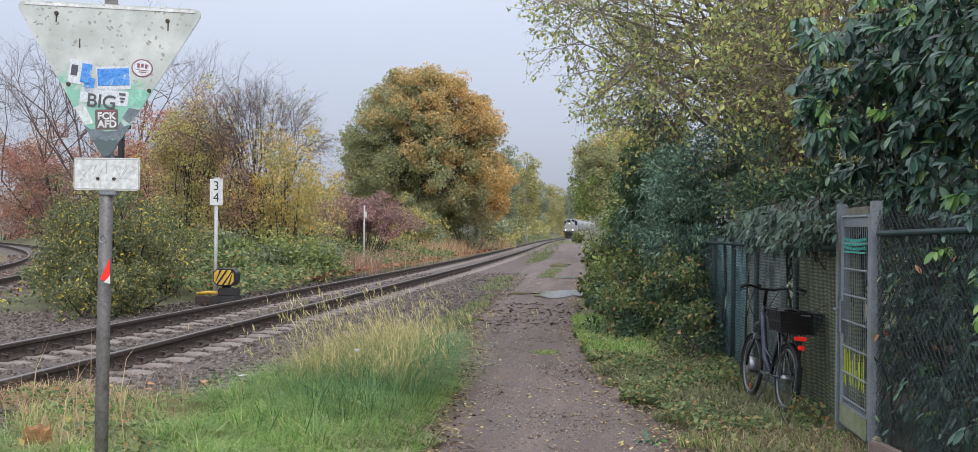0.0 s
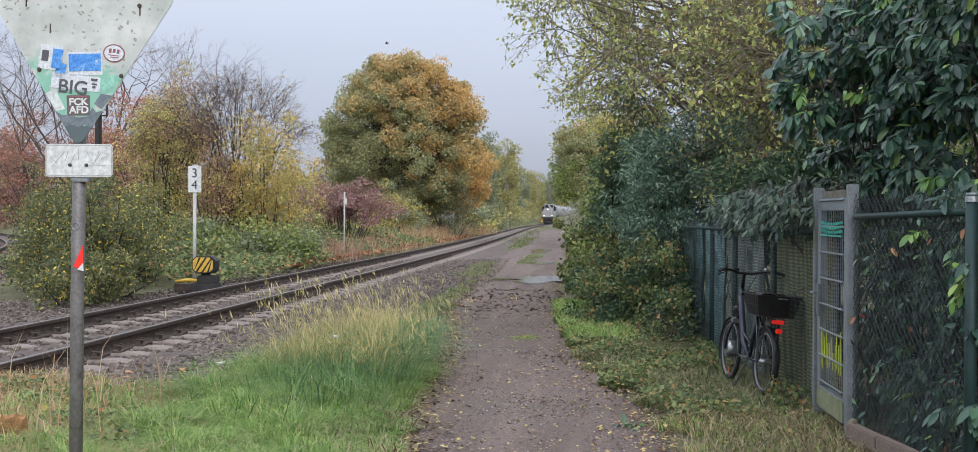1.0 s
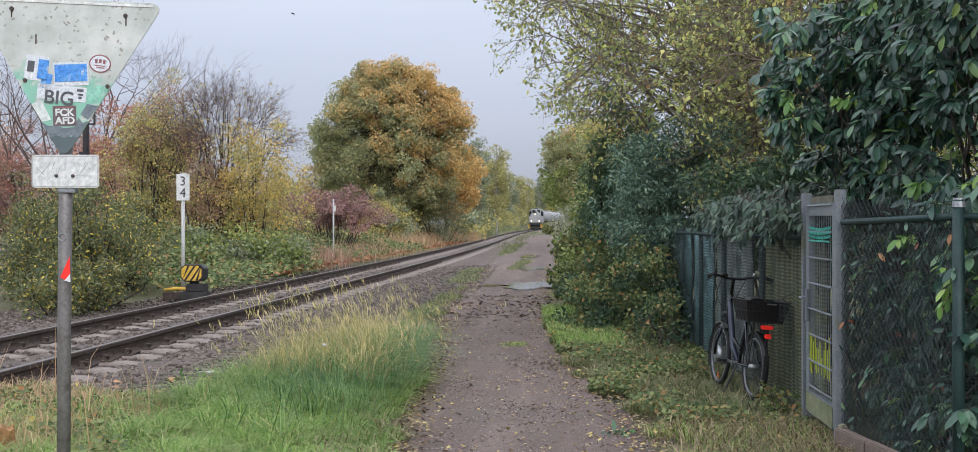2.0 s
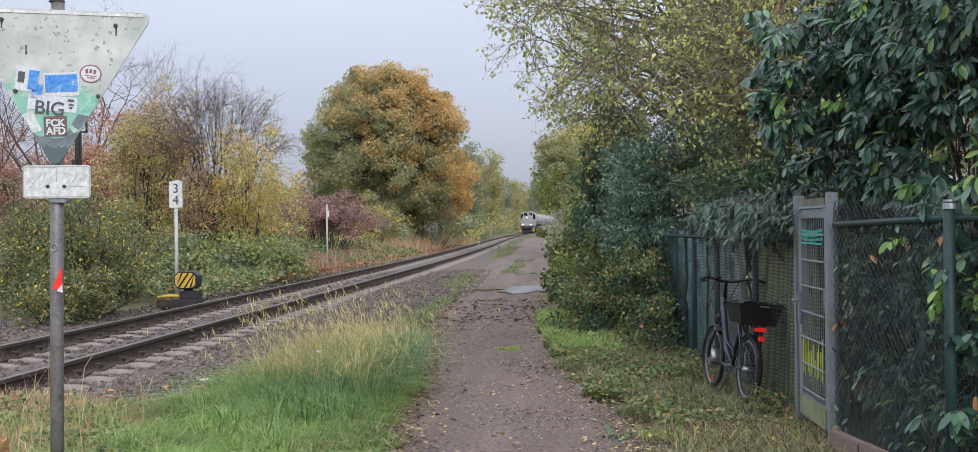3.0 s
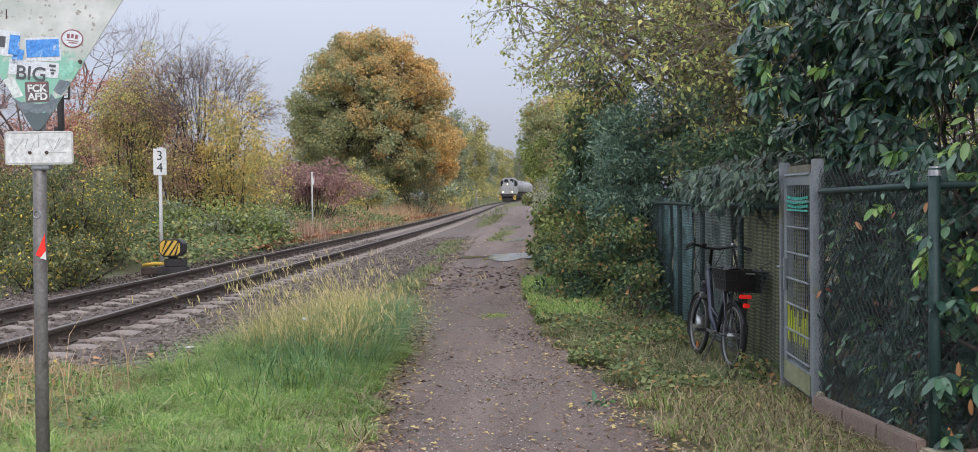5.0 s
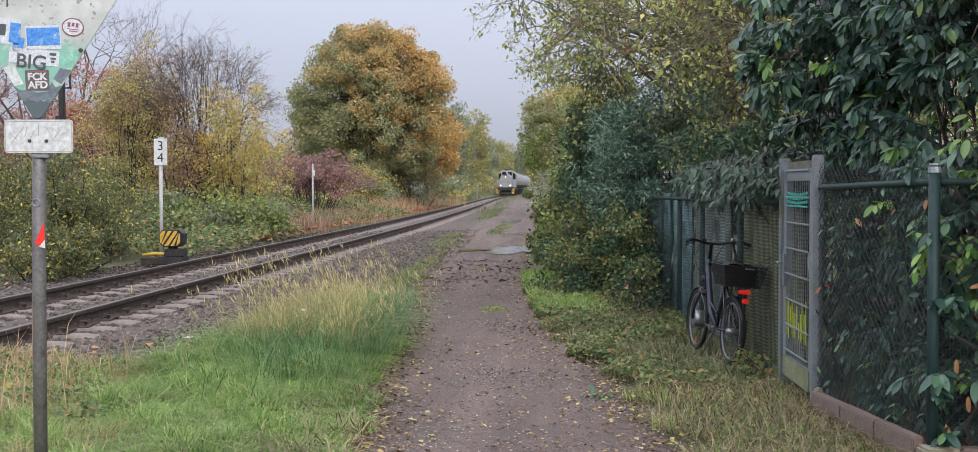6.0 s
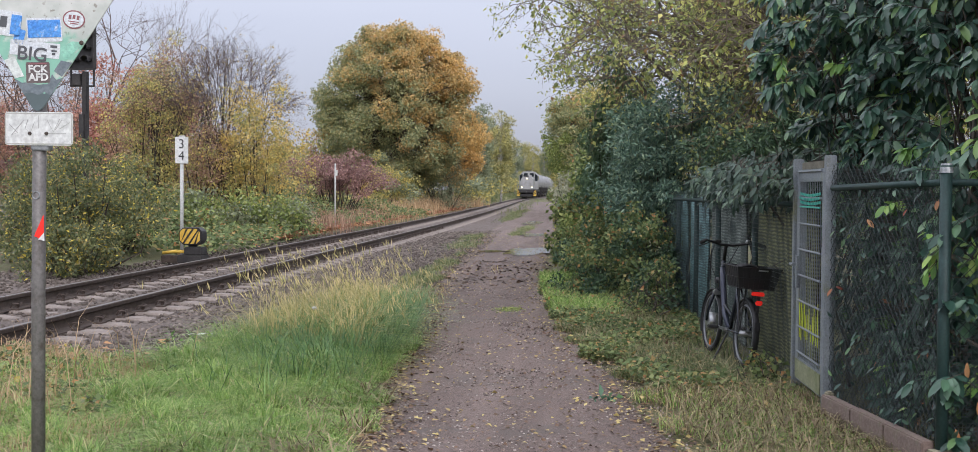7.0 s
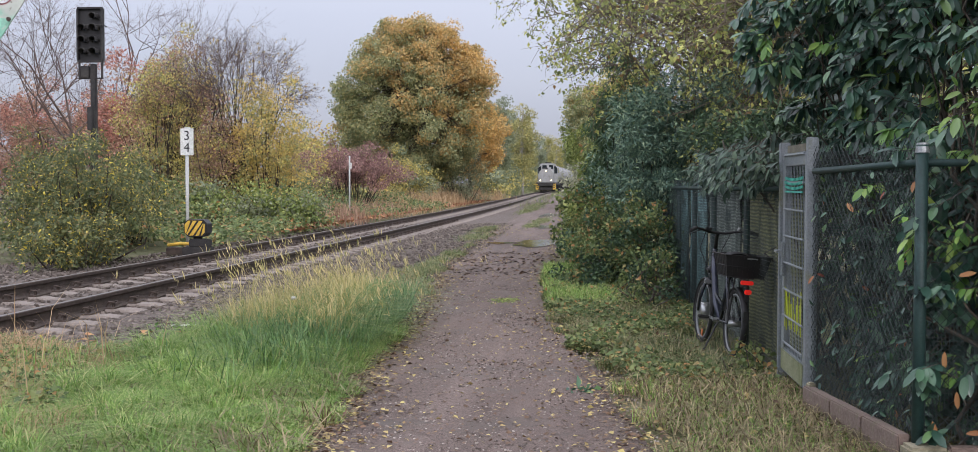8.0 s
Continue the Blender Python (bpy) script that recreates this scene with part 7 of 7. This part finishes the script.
    guard(R, 15, 215, "rear_mudguard", M["black"])
    guard(Fy, -25, 125, "front_mudguard", M["black"])
    rack = Shape().tube([(-0.06, 0.24, 0.733), (-0.06, -0.24, 0.733), (0.06, -0.24, 0.733), (0.06, 0.24, 0.733), (-0.06, 0.24, 0.733)], 0.006, 6)
    rack = part("rear_rack", rack, M["black"], t)
    for y in (-0.08, 0.08):
        part("cross_bar", Shape().tube([(-0.06, y, 0.733), (0.06, y, 0.733)], 0.006, 6), M["black"], rack)
    for sx_ in (-1, 1):
        for y0, y1 in ((-0.02, -0.10), (0.0, 0.10)):
            part("rack_strut", Shape().tube([(sx_ * 0.065, y0, r + 0.02), (sx_ * 0.06, y1, 0.73)], 0.006, 6), M["black"], rack)
    part("rear_lamp", Shape().box((0, -0.265, 0.695), (0.115, 0.03, 0.036)), M["red"], t, "red rear reflector", bev=0.008)
    part("rear_light", Shape().box((0.012, -0.275, 0.615), (0.062, 0.025, 0.042)), M["red"], t, "red rear light", bev=0.008)
    part("light_bracket", Shape().box((0.01, -0.255, 0.60), (0.03, 0.02, 0.16)), M["black"], t, bev=0.005)
    part("mud_flap", Shape().box((0.0, -0.325, 0.40), (0.05, 0.01, 0.10)), M["tyre"], t, bev=0.003)
    bk = Shape()
    lo, hi = 0.735, 0.925
    b0, b1 = (0.165, 0.17), (0.205, 0.22)
    yc = -0.05
    for i in range(3):
        z = lo + (hi - lo) * i / 2
        k = i / 2
        hx, hy = b0[0] + (b1[0] - b0[0]) * k, b0[1] + (b1[1] - b0[1]) * k
        bk.tube([(-hx, yc - hy, z), (hx, yc - hy, z), (hx, yc + hy, z), (-hx, yc + hy, z), (-hx, yc - hy, z)], 0.006 if i == 2 else 0.004, 5)
    for i in range(30):
        u = i / 30 * 4
        e, f = int(u), u - int(u)
        for rep in range(1):
            def at(hx, hy, z):
                c = [(-hx, yc - hy), (hx, yc - hy), (hx, yc + hy), (-hx, yc + hy)]
                p, q = c[e], c[(e + 1) % 4]
                return (p[0] + (q[0] - p[0]) * f, p[1] + (q[1] - p[1]) * f, z)
            bk.tube([at(b0[0], b0[1], lo), at(b1[0], b1[1], hi)], 0.0025, 4, False)
    basket = part("basket", bk, M["black"], t, "black wire basket on the rear rack")
    lin = Shape()
    c0 = [(-b0[0], yc - b0[1], lo), (b0[0], yc - b0[1], lo), (b0[0], yc + b0[1], lo), (-b0[0], yc + b0[1], lo)]
    c1 = [(-b1[0], yc - b1[1], hi), (b1[0], yc - b1[1], hi), (b1[0], yc + b1[1], hi), (-b1[0], yc + b1[1], hi)]
    ins = lambda c, g: [(x * g, yc + (y - yc) * g, z + 0.004) for x, y, z in c]
    lin.add(ins(c0, 0.985) + ins(c1, 0.985) + ins(c0, 0.965) + ins(c1, 0.965), [(0, 1, 5, 4), (1, 2, 6, 5), (2, 3, 7, 6), (3, 0, 4, 7), (8, 12, 13, 9), (9, 13, 14, 10), (10, 14, 15, 11), (11, 15, 12, 8), (0, 3, 2, 1), (8, 9, 10, 11), (4, 5, 13, 12), (5, 6, 14, 13), (6, 7, 15, 14), (7, 4, 12, 15)])
    part("basket_mesh", lin, M["black"], basket)
    part("basket_plate", Shape().box((0.03, yc - b1[1] - 0.002, 0.905), (0.09, 0.006, 0.012)), M["chrome"], basket)
    part("chain_guard", Shape().box((0.06, 0.24, 0.31), (0.012, 0.5, 0.075)), M["black"], t, bev=0.005)
    part("crank", Shape().tube([(-0.07, 0.46, 0.29), (0.07, 0.46, 0.29)], 0.02, 10).box((-0.075, 0.50, 0.30), (0.012, 0.17, 0.025)).box((0.075, 0.42, 0.28), (0.012, 0.17, 0.025)), M["chrome"], t)
    for s, y in ((-1, 0.58), (1, 0.34)):
        part("pedal", Shape().box((s * 0.13, y, 0.29 + 0.01 * -s), (0.095, 0.075, 0.026)), M["tyre"], t, bev=0.005)
    part("kickstand", Shape().tube([(-0.05, 0.36, 0.28), (-0.17, 0.32, 0.02)], 0.009, 6), M["black"], t)
    return t


bicycle()


# ---- small litter ----
def litter_scrap():
    sh = Shape()
    for i in range(7):
        a = i / 6 * 2.6
        sh.v += [(0.11 * math.cos(a), 0.05 * math.sin(a * 1.7), 0.02 + 0.035 * abs(math.sin(a * 2.2))), (0.10 * math.cos(a) + 0.02, 0.05 * math.sin(a * 1.7) + 0.09, 0.015 + 0.03 * abs(math.cos(a * 1.9)))]
        if i:
            o = (i - 1) * 2
            sh.f.append((o, o + 1, o + 3, o + 2))
    ob = tagged(part("litter_scrap", sh, M["white"]), "crumpled white wrapper lying on the ballast", "litter")
    so = ob.modifiers.new("thickness", "SOLIDIFY")
    so.thickness = 0.003
    ob.matrix_basis = pose(1.74, 10.95, 0.02)
    cs = np.array([(1.66, 10.9, 0.03), (1.84, 10.98, 0.03), (1.45, 11.0, 0.02)])
    tagged(bulk("litter_weeds", clump_leaves(cs, np.array([0.07, 0.06, 0.05]), 9, 0.06, 0.6, tmpl=LEAF_V), LEAF_F, M["lf_fresh"]), "few green weed leaves around a wrapper", "weeds", kind="stuff")


litter_scrap()


def leaf_sprig(x, y):
    cs = np.array([(x, y, 0.02), (x + 0.09, y + 0.02, 0.02)])
    tagged(bulk("leaf_sprig", clump_leaves(cs, np.array([0.06, 0.05]), 9, 0.085, 0.5, tmpl=LEAF_V, flat=0.3), LEAF_F, M["lf_laurel"]), "broken sprig of dark leaves lying on the path", "sprig")


leaf_sprig(5.66, 8.08)


def flower_stalk(x, y, h):
    t = tagged(empty("seed_flower", (x, y, 0)), "dandelion-like seed head on a thin stalk", "flower")
    part("stalk", Shape().tube([(0, 0, 0), (0.01, 0, h * 0.6), (0, 0, h)], 0.003, 5), M["lf_light"], t)
    part("seed_head", Shape().torus((0, 0, h + 0.01), 0.012, 0.014, Matrix.Identity(3), 12, 6), M["white_post"], t, smooth=True)


flower_stalk(3.2, 9.68, 0.46)


def old_stump():
    sh = Shape()
    n = 14
    for j, z in enumerate((-0.05, 0.12, 0.24)):
        for i in range(n):
            a = i * 2 * math.pi / n
            r = 0.085 * (1 + 0.14 * math.sin(i * 2.3 + j)) * (1.15 - 0.1 * j)
            sh.v.append((r * math.cos(a), r * math.sin(a), z + (0.018 * math.sin(i * 3.7) if j == 2 else 0)))
        if j:
            for i in range(n):
                sh.f.append(((j - 1) * n + i, (j - 1) * n + (i + 1) % n, j * n + (i + 1) % n, j * n + i))
    sh.v.append((0, 0, 0.225))
    sh.f += [(2 * n + i, 2 * n + (i + 1) % n, 3 * n) for i in range(n)]
    ob = tagged(part("tree_stump", sh, M["stump"]), "small rotten orange-brown stump in the verge", "stump")
    ob.matrix_basis = pose(1.70, 6.85, -0.02)


old_stump()
dl = np.stack([rng.uniform(0.7, 2.6, 26), rng.uniform(9.2, 10.8, 26)], 1)
litter_leaves("orange_leaves", dl, 0.11, 0.03, M["lf_dead"], "large orange dead leaves at the ballast edge")


def hanging_dead_leaves():
    p = np.array([(7.62, 5.98, 1.0), (7.56, 5.98, 0.62), (7.62, 5.97, 0.42), (7.50, 5.96, 0.27), (7.66, 5.95, 0.21), (7.27, 7.0, 1.35), (7.85, 6.0, 0.9)])
    d = np.array([(0.4, 0, 0.1), (0, 0, -1), (0.05, 0, -1), (0.2, -0.1, -0.8), (1, 0, 0.1), (0.1, -0.5, -0.3), (0.5, 0, -0.6)], float)
    V = leafage(p, d, np.tile([-0.4, -0.9, 0.3], (len(p), 1)), np.full(len(p), 0.095), 0.3, LONG_V)
    tagged(bulk("withered_leaves", V, LONG_F, M["lf_dead"]), "withered orange laurel leaves caught in the fence", "leaves", kind="stuff")


hanging_dead_leaves()


def caught_leaves():
    """Leaves poking through or stuck in the wire net."""
    n = 340
    k = rng.random(n)
    x = GATE_R[0] + (CORNER[0] - GATE_R[0]) * k + 0.09 * rng.random(n) - 0.02
    y = GATE_R[1] + (CORNER[1] - GATE_R[1]) * k
    p = np.stack([x, y, 0.2 + 1.35 * rng.random(n)], 1)
    d = rng.normal(size=p.shape) + np.array([-0.2, -0.2, -0.8])
    nn = np.tile([-0.8, -0.5, 0.4], (n, 1)) + rng.normal(size=p.shape) * 0.3
    V = leafage(p, d, nn, 0.03 + 0.045 * rng.random(n), 0.4, LONG_V)
    tagged(bulk("caught_green_leaves", V[:240], LONG_F, M["lf_laurel"]), "dark laurel leaves poking through the wire net", "leaves", kind="stuff")
    tagged(bulk("caught_brown_leaves", V[300:320], LONG_F, M["fallen_red"]), "brown dead leaves caught in the wire net", "leaves", kind="stuff")


caught_leaves()


# ---- train ----
def wheelset(parent, y, r, name="wheelset"):
    w = new(name)
    w.parent, w.location = parent, (0, y, r)
    part("axle", Shape().tube([(-0.85, 0, 0), (0.85, 0, 0)], 0.08, 8), M["frame_dark"], w)
    for s in (-0.8, 0.8):
        sh = Shape().tube([(s - 0.06, 0, 0), (s + 0.06, 0, 0)], r, 20)
        sh.box((s, 0, 0), (0.16, 0.14, 1.1 * r))
        part("wheel_disc", sh, M["frame_dark"], w)
    return w


def locomotive():
    """Grey hood locomotive; its space: front at y 0, the rest behind it at y > 0, rail head at z 0."""
    t = tagged(new("locomotive"), "pale grey diesel locomotive with lit headlamps and yellow-striped front", "locomotive")
    part("frame", Shape().box((0, 7.0, 1.15), (2.9, 13.6, 0.35)).box((0, 7.0, 0.85), (2.0, 6.0, 0.6)), M["frame_dark"], t, bev=0.05)
    hood = rounded([(-0.95, 1.3), (0.95, 1.3), (0.95, 2.85), (0.62, 3.25), (-0.62, 3.25), (-0.95, 2.85)], 0.18, 4)
    h = part("front_hood", Shape().prism(hood, pose(0, 3.4, 0, 90, 0, 0), 5.6), M["loco_grey"], t)
    part("rear_hood", Shape().prism([(x * 0.98, z) for x, z in hood], pose(0, 11.2, 0, 90, 0, 0), 4.8), M["loco_grey"], t)
    cab = rounded([(-1.48, 1.3), (1.48, 1.3), (1.48, 3.35), (0.95, 4.15), (-0.95, 4.15), (-1.48, 3.35)], 0.22, 4)
    c = part("cab", Shape().prism(cab, pose(0, 7.5, 0, 90, 0, 0), 2.6), M["loco_grey"], t)
    for s in (-1, 1):
        part("cab_window", Shape().prism(rounded([(-0.26, -0.55), (0.2, -0.55), (0.2, 0.3), (-0.26, 0.62)] if s > 0 else [(-0.2, -0.55), (0.26, -0.55), (0.26, 0.62), (-0.2, 0.3)], 0.04, 2), pose(s * 1.22, 6.19, 3.2, 90, 0, 0), 0.03), M["glass_dark"], c)
        part("side_window", Shape().box((s * 1.5, 7.5, 3.1), (0.04, 1.6, 0.7)), M["glass_dark"], c)
        part("walkway_rail", Shape().tube([(s * 1.42, 0.3, 1.35), (s * 1.42, 0.3, 2.3), (s * 1.42, 6.0, 2.3)], 0.025, 6), M["loco_grey"], t)
        part("buffer", Shape().tube([(s * 0.88, 0.25, 1.05), (s * 0.88, -0.25, 1.05), (s * 0.88, -0.3, 1.05)], [0.1, 0.1, 0.24], 14), M["frame_dark"], t)
        st = part("corner_steps", Shape().box((s * 1.22, 0.4, 0.75), (0.42, 0.7, 0.9)), M["yellow"], t, "yellow front step with black slanting bars", bev=0.03)
        bars = Shape()
        for k in range(3):
            z = 0.48 + 0.26 * k
            x0, x1 = s * 1.03, s * 1.41
            bars.add([(x0, 0.03, z), (x1, 0.03, z + 0.18), (x1, 0.03, z + 0.29), (x0, 0.03, z + 0.11), (x0, 0.045, z), (x1, 0.045, z + 0.18), (x1, 0.045, z + 0.29), (x0, 0.045, z + 0.11)], [(0, 1, 2, 3), (7, 6, 5, 4), (0, 4, 5, 1), (1, 5, 6, 2), (2, 6, 7, 3), (3, 7, 4, 0)])
        part("bars", bars, M["black"], st)
        lp = part("headlamp_box", Shape().box((s * 0.78, 0.56, 1.62), (0.36, 0.12, 0.32)), M["loco_grey"], t, bev=0.03)
        part("headlamp", Shape().tube([(s * 0.78, 0.50, 1.62), (s * 0.78, 0.46, 1.62)], 0.11, 16), M["lamp"], lp, "lit headlamp")
    for s in (-1, 1):
        part("front_window", Shape().prism(rounded([(-0.36, -0.28), (0.36, -0.28), (0.30, 0.26), (-0.30, 0.26)], 0.05, 2), pose(s * 0.48, 6.19, 3.62, 90, 0, 0), 0.03), M["glass_dark"], c)
    part("headlamp", Shape().tube([(0, 0.60, 2.98), (0, 0.54, 2.98)], 0.10, 16), M["lamp"], h, "lit upper headlamp")
    part("front_grille", Shape().box((0, 0.585, 2.25), (1.3, 0.04, 0.75)), M["tank_grey"], h, bev=0.02)
    part("exhaust", Shape().box((0.40, 2.6, 3.38), (0.4, 0.8, 0.34)), M["loco_grey"], t, bev=0.04)
    part("roof_fan", Shape().box((-0.2, 4.3, 3.34), (0.7, 1.4, 0.28)), M["frame_dark"], t, bev=0.04)
    part("roof_hatch", Shape().box((0, 7.3, 4.22), (0.9, 1.2, 0.2)), M["frame_dark"], t, bev=0.04)
    part("buffer_beam", Shape().box((0, 0.2, 1.05), (2.7, 0.25, 0.45)), M["frame_dark"], t, bev=0.03)
    part("snow_plough", Shape().box((0, 0.25, 0.42), (2.3, 0.2, 0.4)), M["frame_dark"], t, bev=0.03)
    part("coupling", Shape().tube([(0, 0.1, 1.0), (0, -0.25, 0.9), (0, -0.2, 0.55)], 0.05, 6), M["frame_dark"], t)
    ws = [wheelset(t, y, 0.5) for y in (2.4, 4.8, 9.2, 11.6)]
    for y in (3.6, 10.4):
        part("bogie", Shape().box((0.98, y, 0.6), (0.14, 3.4, 0.35)).box((-0.98, y, 0.6), (0.14, 3.4, 0.35)), M["frame_dark"], t, bev=0.04)
    return t, ws


def tank_wagon():
    """Tank wagon; its space: front at y 0, the rest at y > 0."""
    t = tagged(new("tank_wagon"), "grey tank wagon with dark underframe", "tank wagon", "wagons of the train")
    pts, rs = [], []
    for y, r in ((0.5, 0.5), (0.62, 0.95), (0.95, 1.3), (1.5, 1.42), (5, 1.42), (9, 1.42), (13.0, 1.42), (13.5, 1.3), (13.85, 0.95), (13.97, 0.5)):
        pts.append((0, y, 2.6))
        rs.append(r)
    tank = part("tank", Shape().tube(pts, rs, 28), M["tank_grey"], t, smooth=True)
    for y in (2.2, 4.6, 7.25, 9.9, 12.3):
        part("band", Shape().torus((0, y, 2.6), 1.43, 0.035, pose(0, 0, 0, 90, 0, 0).to_3x3(), 28, 5), M["tank_grey"], tank)
    part("walkway", Shape().box((0, 7.2, 4.1), (0.7, 9.5, 0.06)).box((0, 7.2, 4.05), (0.5, 0.9, 0.3)), M["tank_grey"], t, bev=0.02)
    part("underframe", Shape().box((0.9, 7.2, 1.1), (0.2, 13.6, 0.3)).box((-0.9, 7.2, 1.1), (0.2, 13.6, 0.3)).box((0, 0.3, 1.05), (2.6, 0.25, 0.4)).box((0, 14.1, 1.05), (2.6, 0.25, 0.4)), M["frame_dark"], t, bev=0.03)
    for y in (1.6, 3.4, 6.0, 8.4, 11.0, 12.8):
        part("saddle_rib", Shape().box((0, y, 1.45), (2.3, 0.16, 0.75)), M["frame_dark"], t, bev=0.02)
    for s in (-1, 1):
        part("end_ladder", Shape().tube([(s * 1.2, 0.25, 0.9), (s * 1.2, 0.25, 2.9), (s * 0.4, 0.35, 4.0)], 0.03, 5), M["frame_dark"], t)
    ws = [wheelset(t, y, 0.5) for y in (1.8, 3.6, 10.8, 12.6)]
    return t, ws


LOCO, LOCO_WHEELS = locomotive()
WAGON, _ = tank_wagon()
WAGONS = [WAGON]
for _k in range(4):
    WAGONS.append(copy_thing(WAGON, pose(0, 400, 0)))


def bird():
    """Small dark bird in gliding flight; its space: y ahead."""
    t = tagged(new("bird"), "small dark bird flying past the treetops", "bird")
    part("body", Shape().tube([(0, -0.13, 0), (0, -0.07, 0), (0, 0.02, 0.01), (0, 0.09, 0.015), (0, 0.13, 0.01)], [0.008, 0.03, 0.042, 0.028, 0.006], 8), M["frame_dark"], t, smooth=True)
    part("tail", Shape().add([(-0.012, -0.10, 0), (0.012, -0.10, 0), (0.04, -0.21, 0.0), (-0.04, -0.21, 0.0), (-0.012, -0.10, 0.006), (0.012, -0.10, 0.006), (0.04, -0.21, 0.006), (-0.04, -0.21, 0.006)], [(0, 1, 2, 3), (7, 6, 5, 4), (0, 4, 5, 1), (1, 5, 6, 2), (2, 6, 7, 3), (3, 7, 4, 0)]), M["frame_dark"], t)
    ws = []
    for s in (-1, 1):
        w = part("wing", Shape().add([(0, 0.06, 0), (0, -0.05, 0), (s * 0.12, -0.05, 0.01), (s * 0.25, -0.07, 0), (s * 0.13, 0.06, 0.01), (0, 0.06, 0.008), (0, -0.05, 0.008), (s * 0.12, -0.05, 0.016), (s * 0.25, -0.07, 0.004), (s * 0.13, 0.06, 0.016)], [(0, 1, 2, 4), (4, 2, 3), (9, 7, 6, 5), (8, 7, 9)]), M["frame_dark"], t)
        w.location = (s * 0.03, 0, 0.015)
        ws.append((w, s))
    return t, ws


BIRD, BIRD_WINGS = bird()


def train_pose(y):
    d = math.degrees(math.atan2(track_x(y + 8) - track_x(y), 8))
    return pose(track_x(y + 7) - 7 * math.sin(math.radians(d)), y, 0.15, 0, 0, -d)


def motions():
    """The train comes nearer at a steady pace; its wheels roll."""
    v, y0 = 10.9, 256.0
    times = [0.5 * i for i in range(17)]
    walk(LOCO, [(t, train_pose(y0 - v * t)) for t in times])
    for i, w in enumerate(WAGONS):
        walk(w, [(t, train_pose(y0 - v * t + 14.3 + 14.6 * i)) for t in times])
    walk(BIRD, [(t, pose(-3.0 - 5.9 * t, 82.0, 13.68 + (2.07 if t > 1 else 4.2) * (t - 1) + 2.5 * max(t - 1.75, 0), 10, 0, 80)) for t in times])
    for w, s in BIRD_WINGS:
        p = w.location.copy()
        walk(w, [(k / 15, pose(p.x, p.y, p.z, 0, -s * (35 if k % 2 else -25), 0)) for k in range(121)])
    for owner, r in ((LOCO, 0.5), *((w, 0.5) for w in WAGONS)):
        for ws in [c for c in owner.children if c.name.startswith("wheelset")]:
            step = 8.0 / 120
            p = ws.location.copy()
            walk(ws, [(k * step, pose(p.x, p.y, p.z, math.degrees(v * k * step / r), 0, 0)) for k in range(121)])


motions()
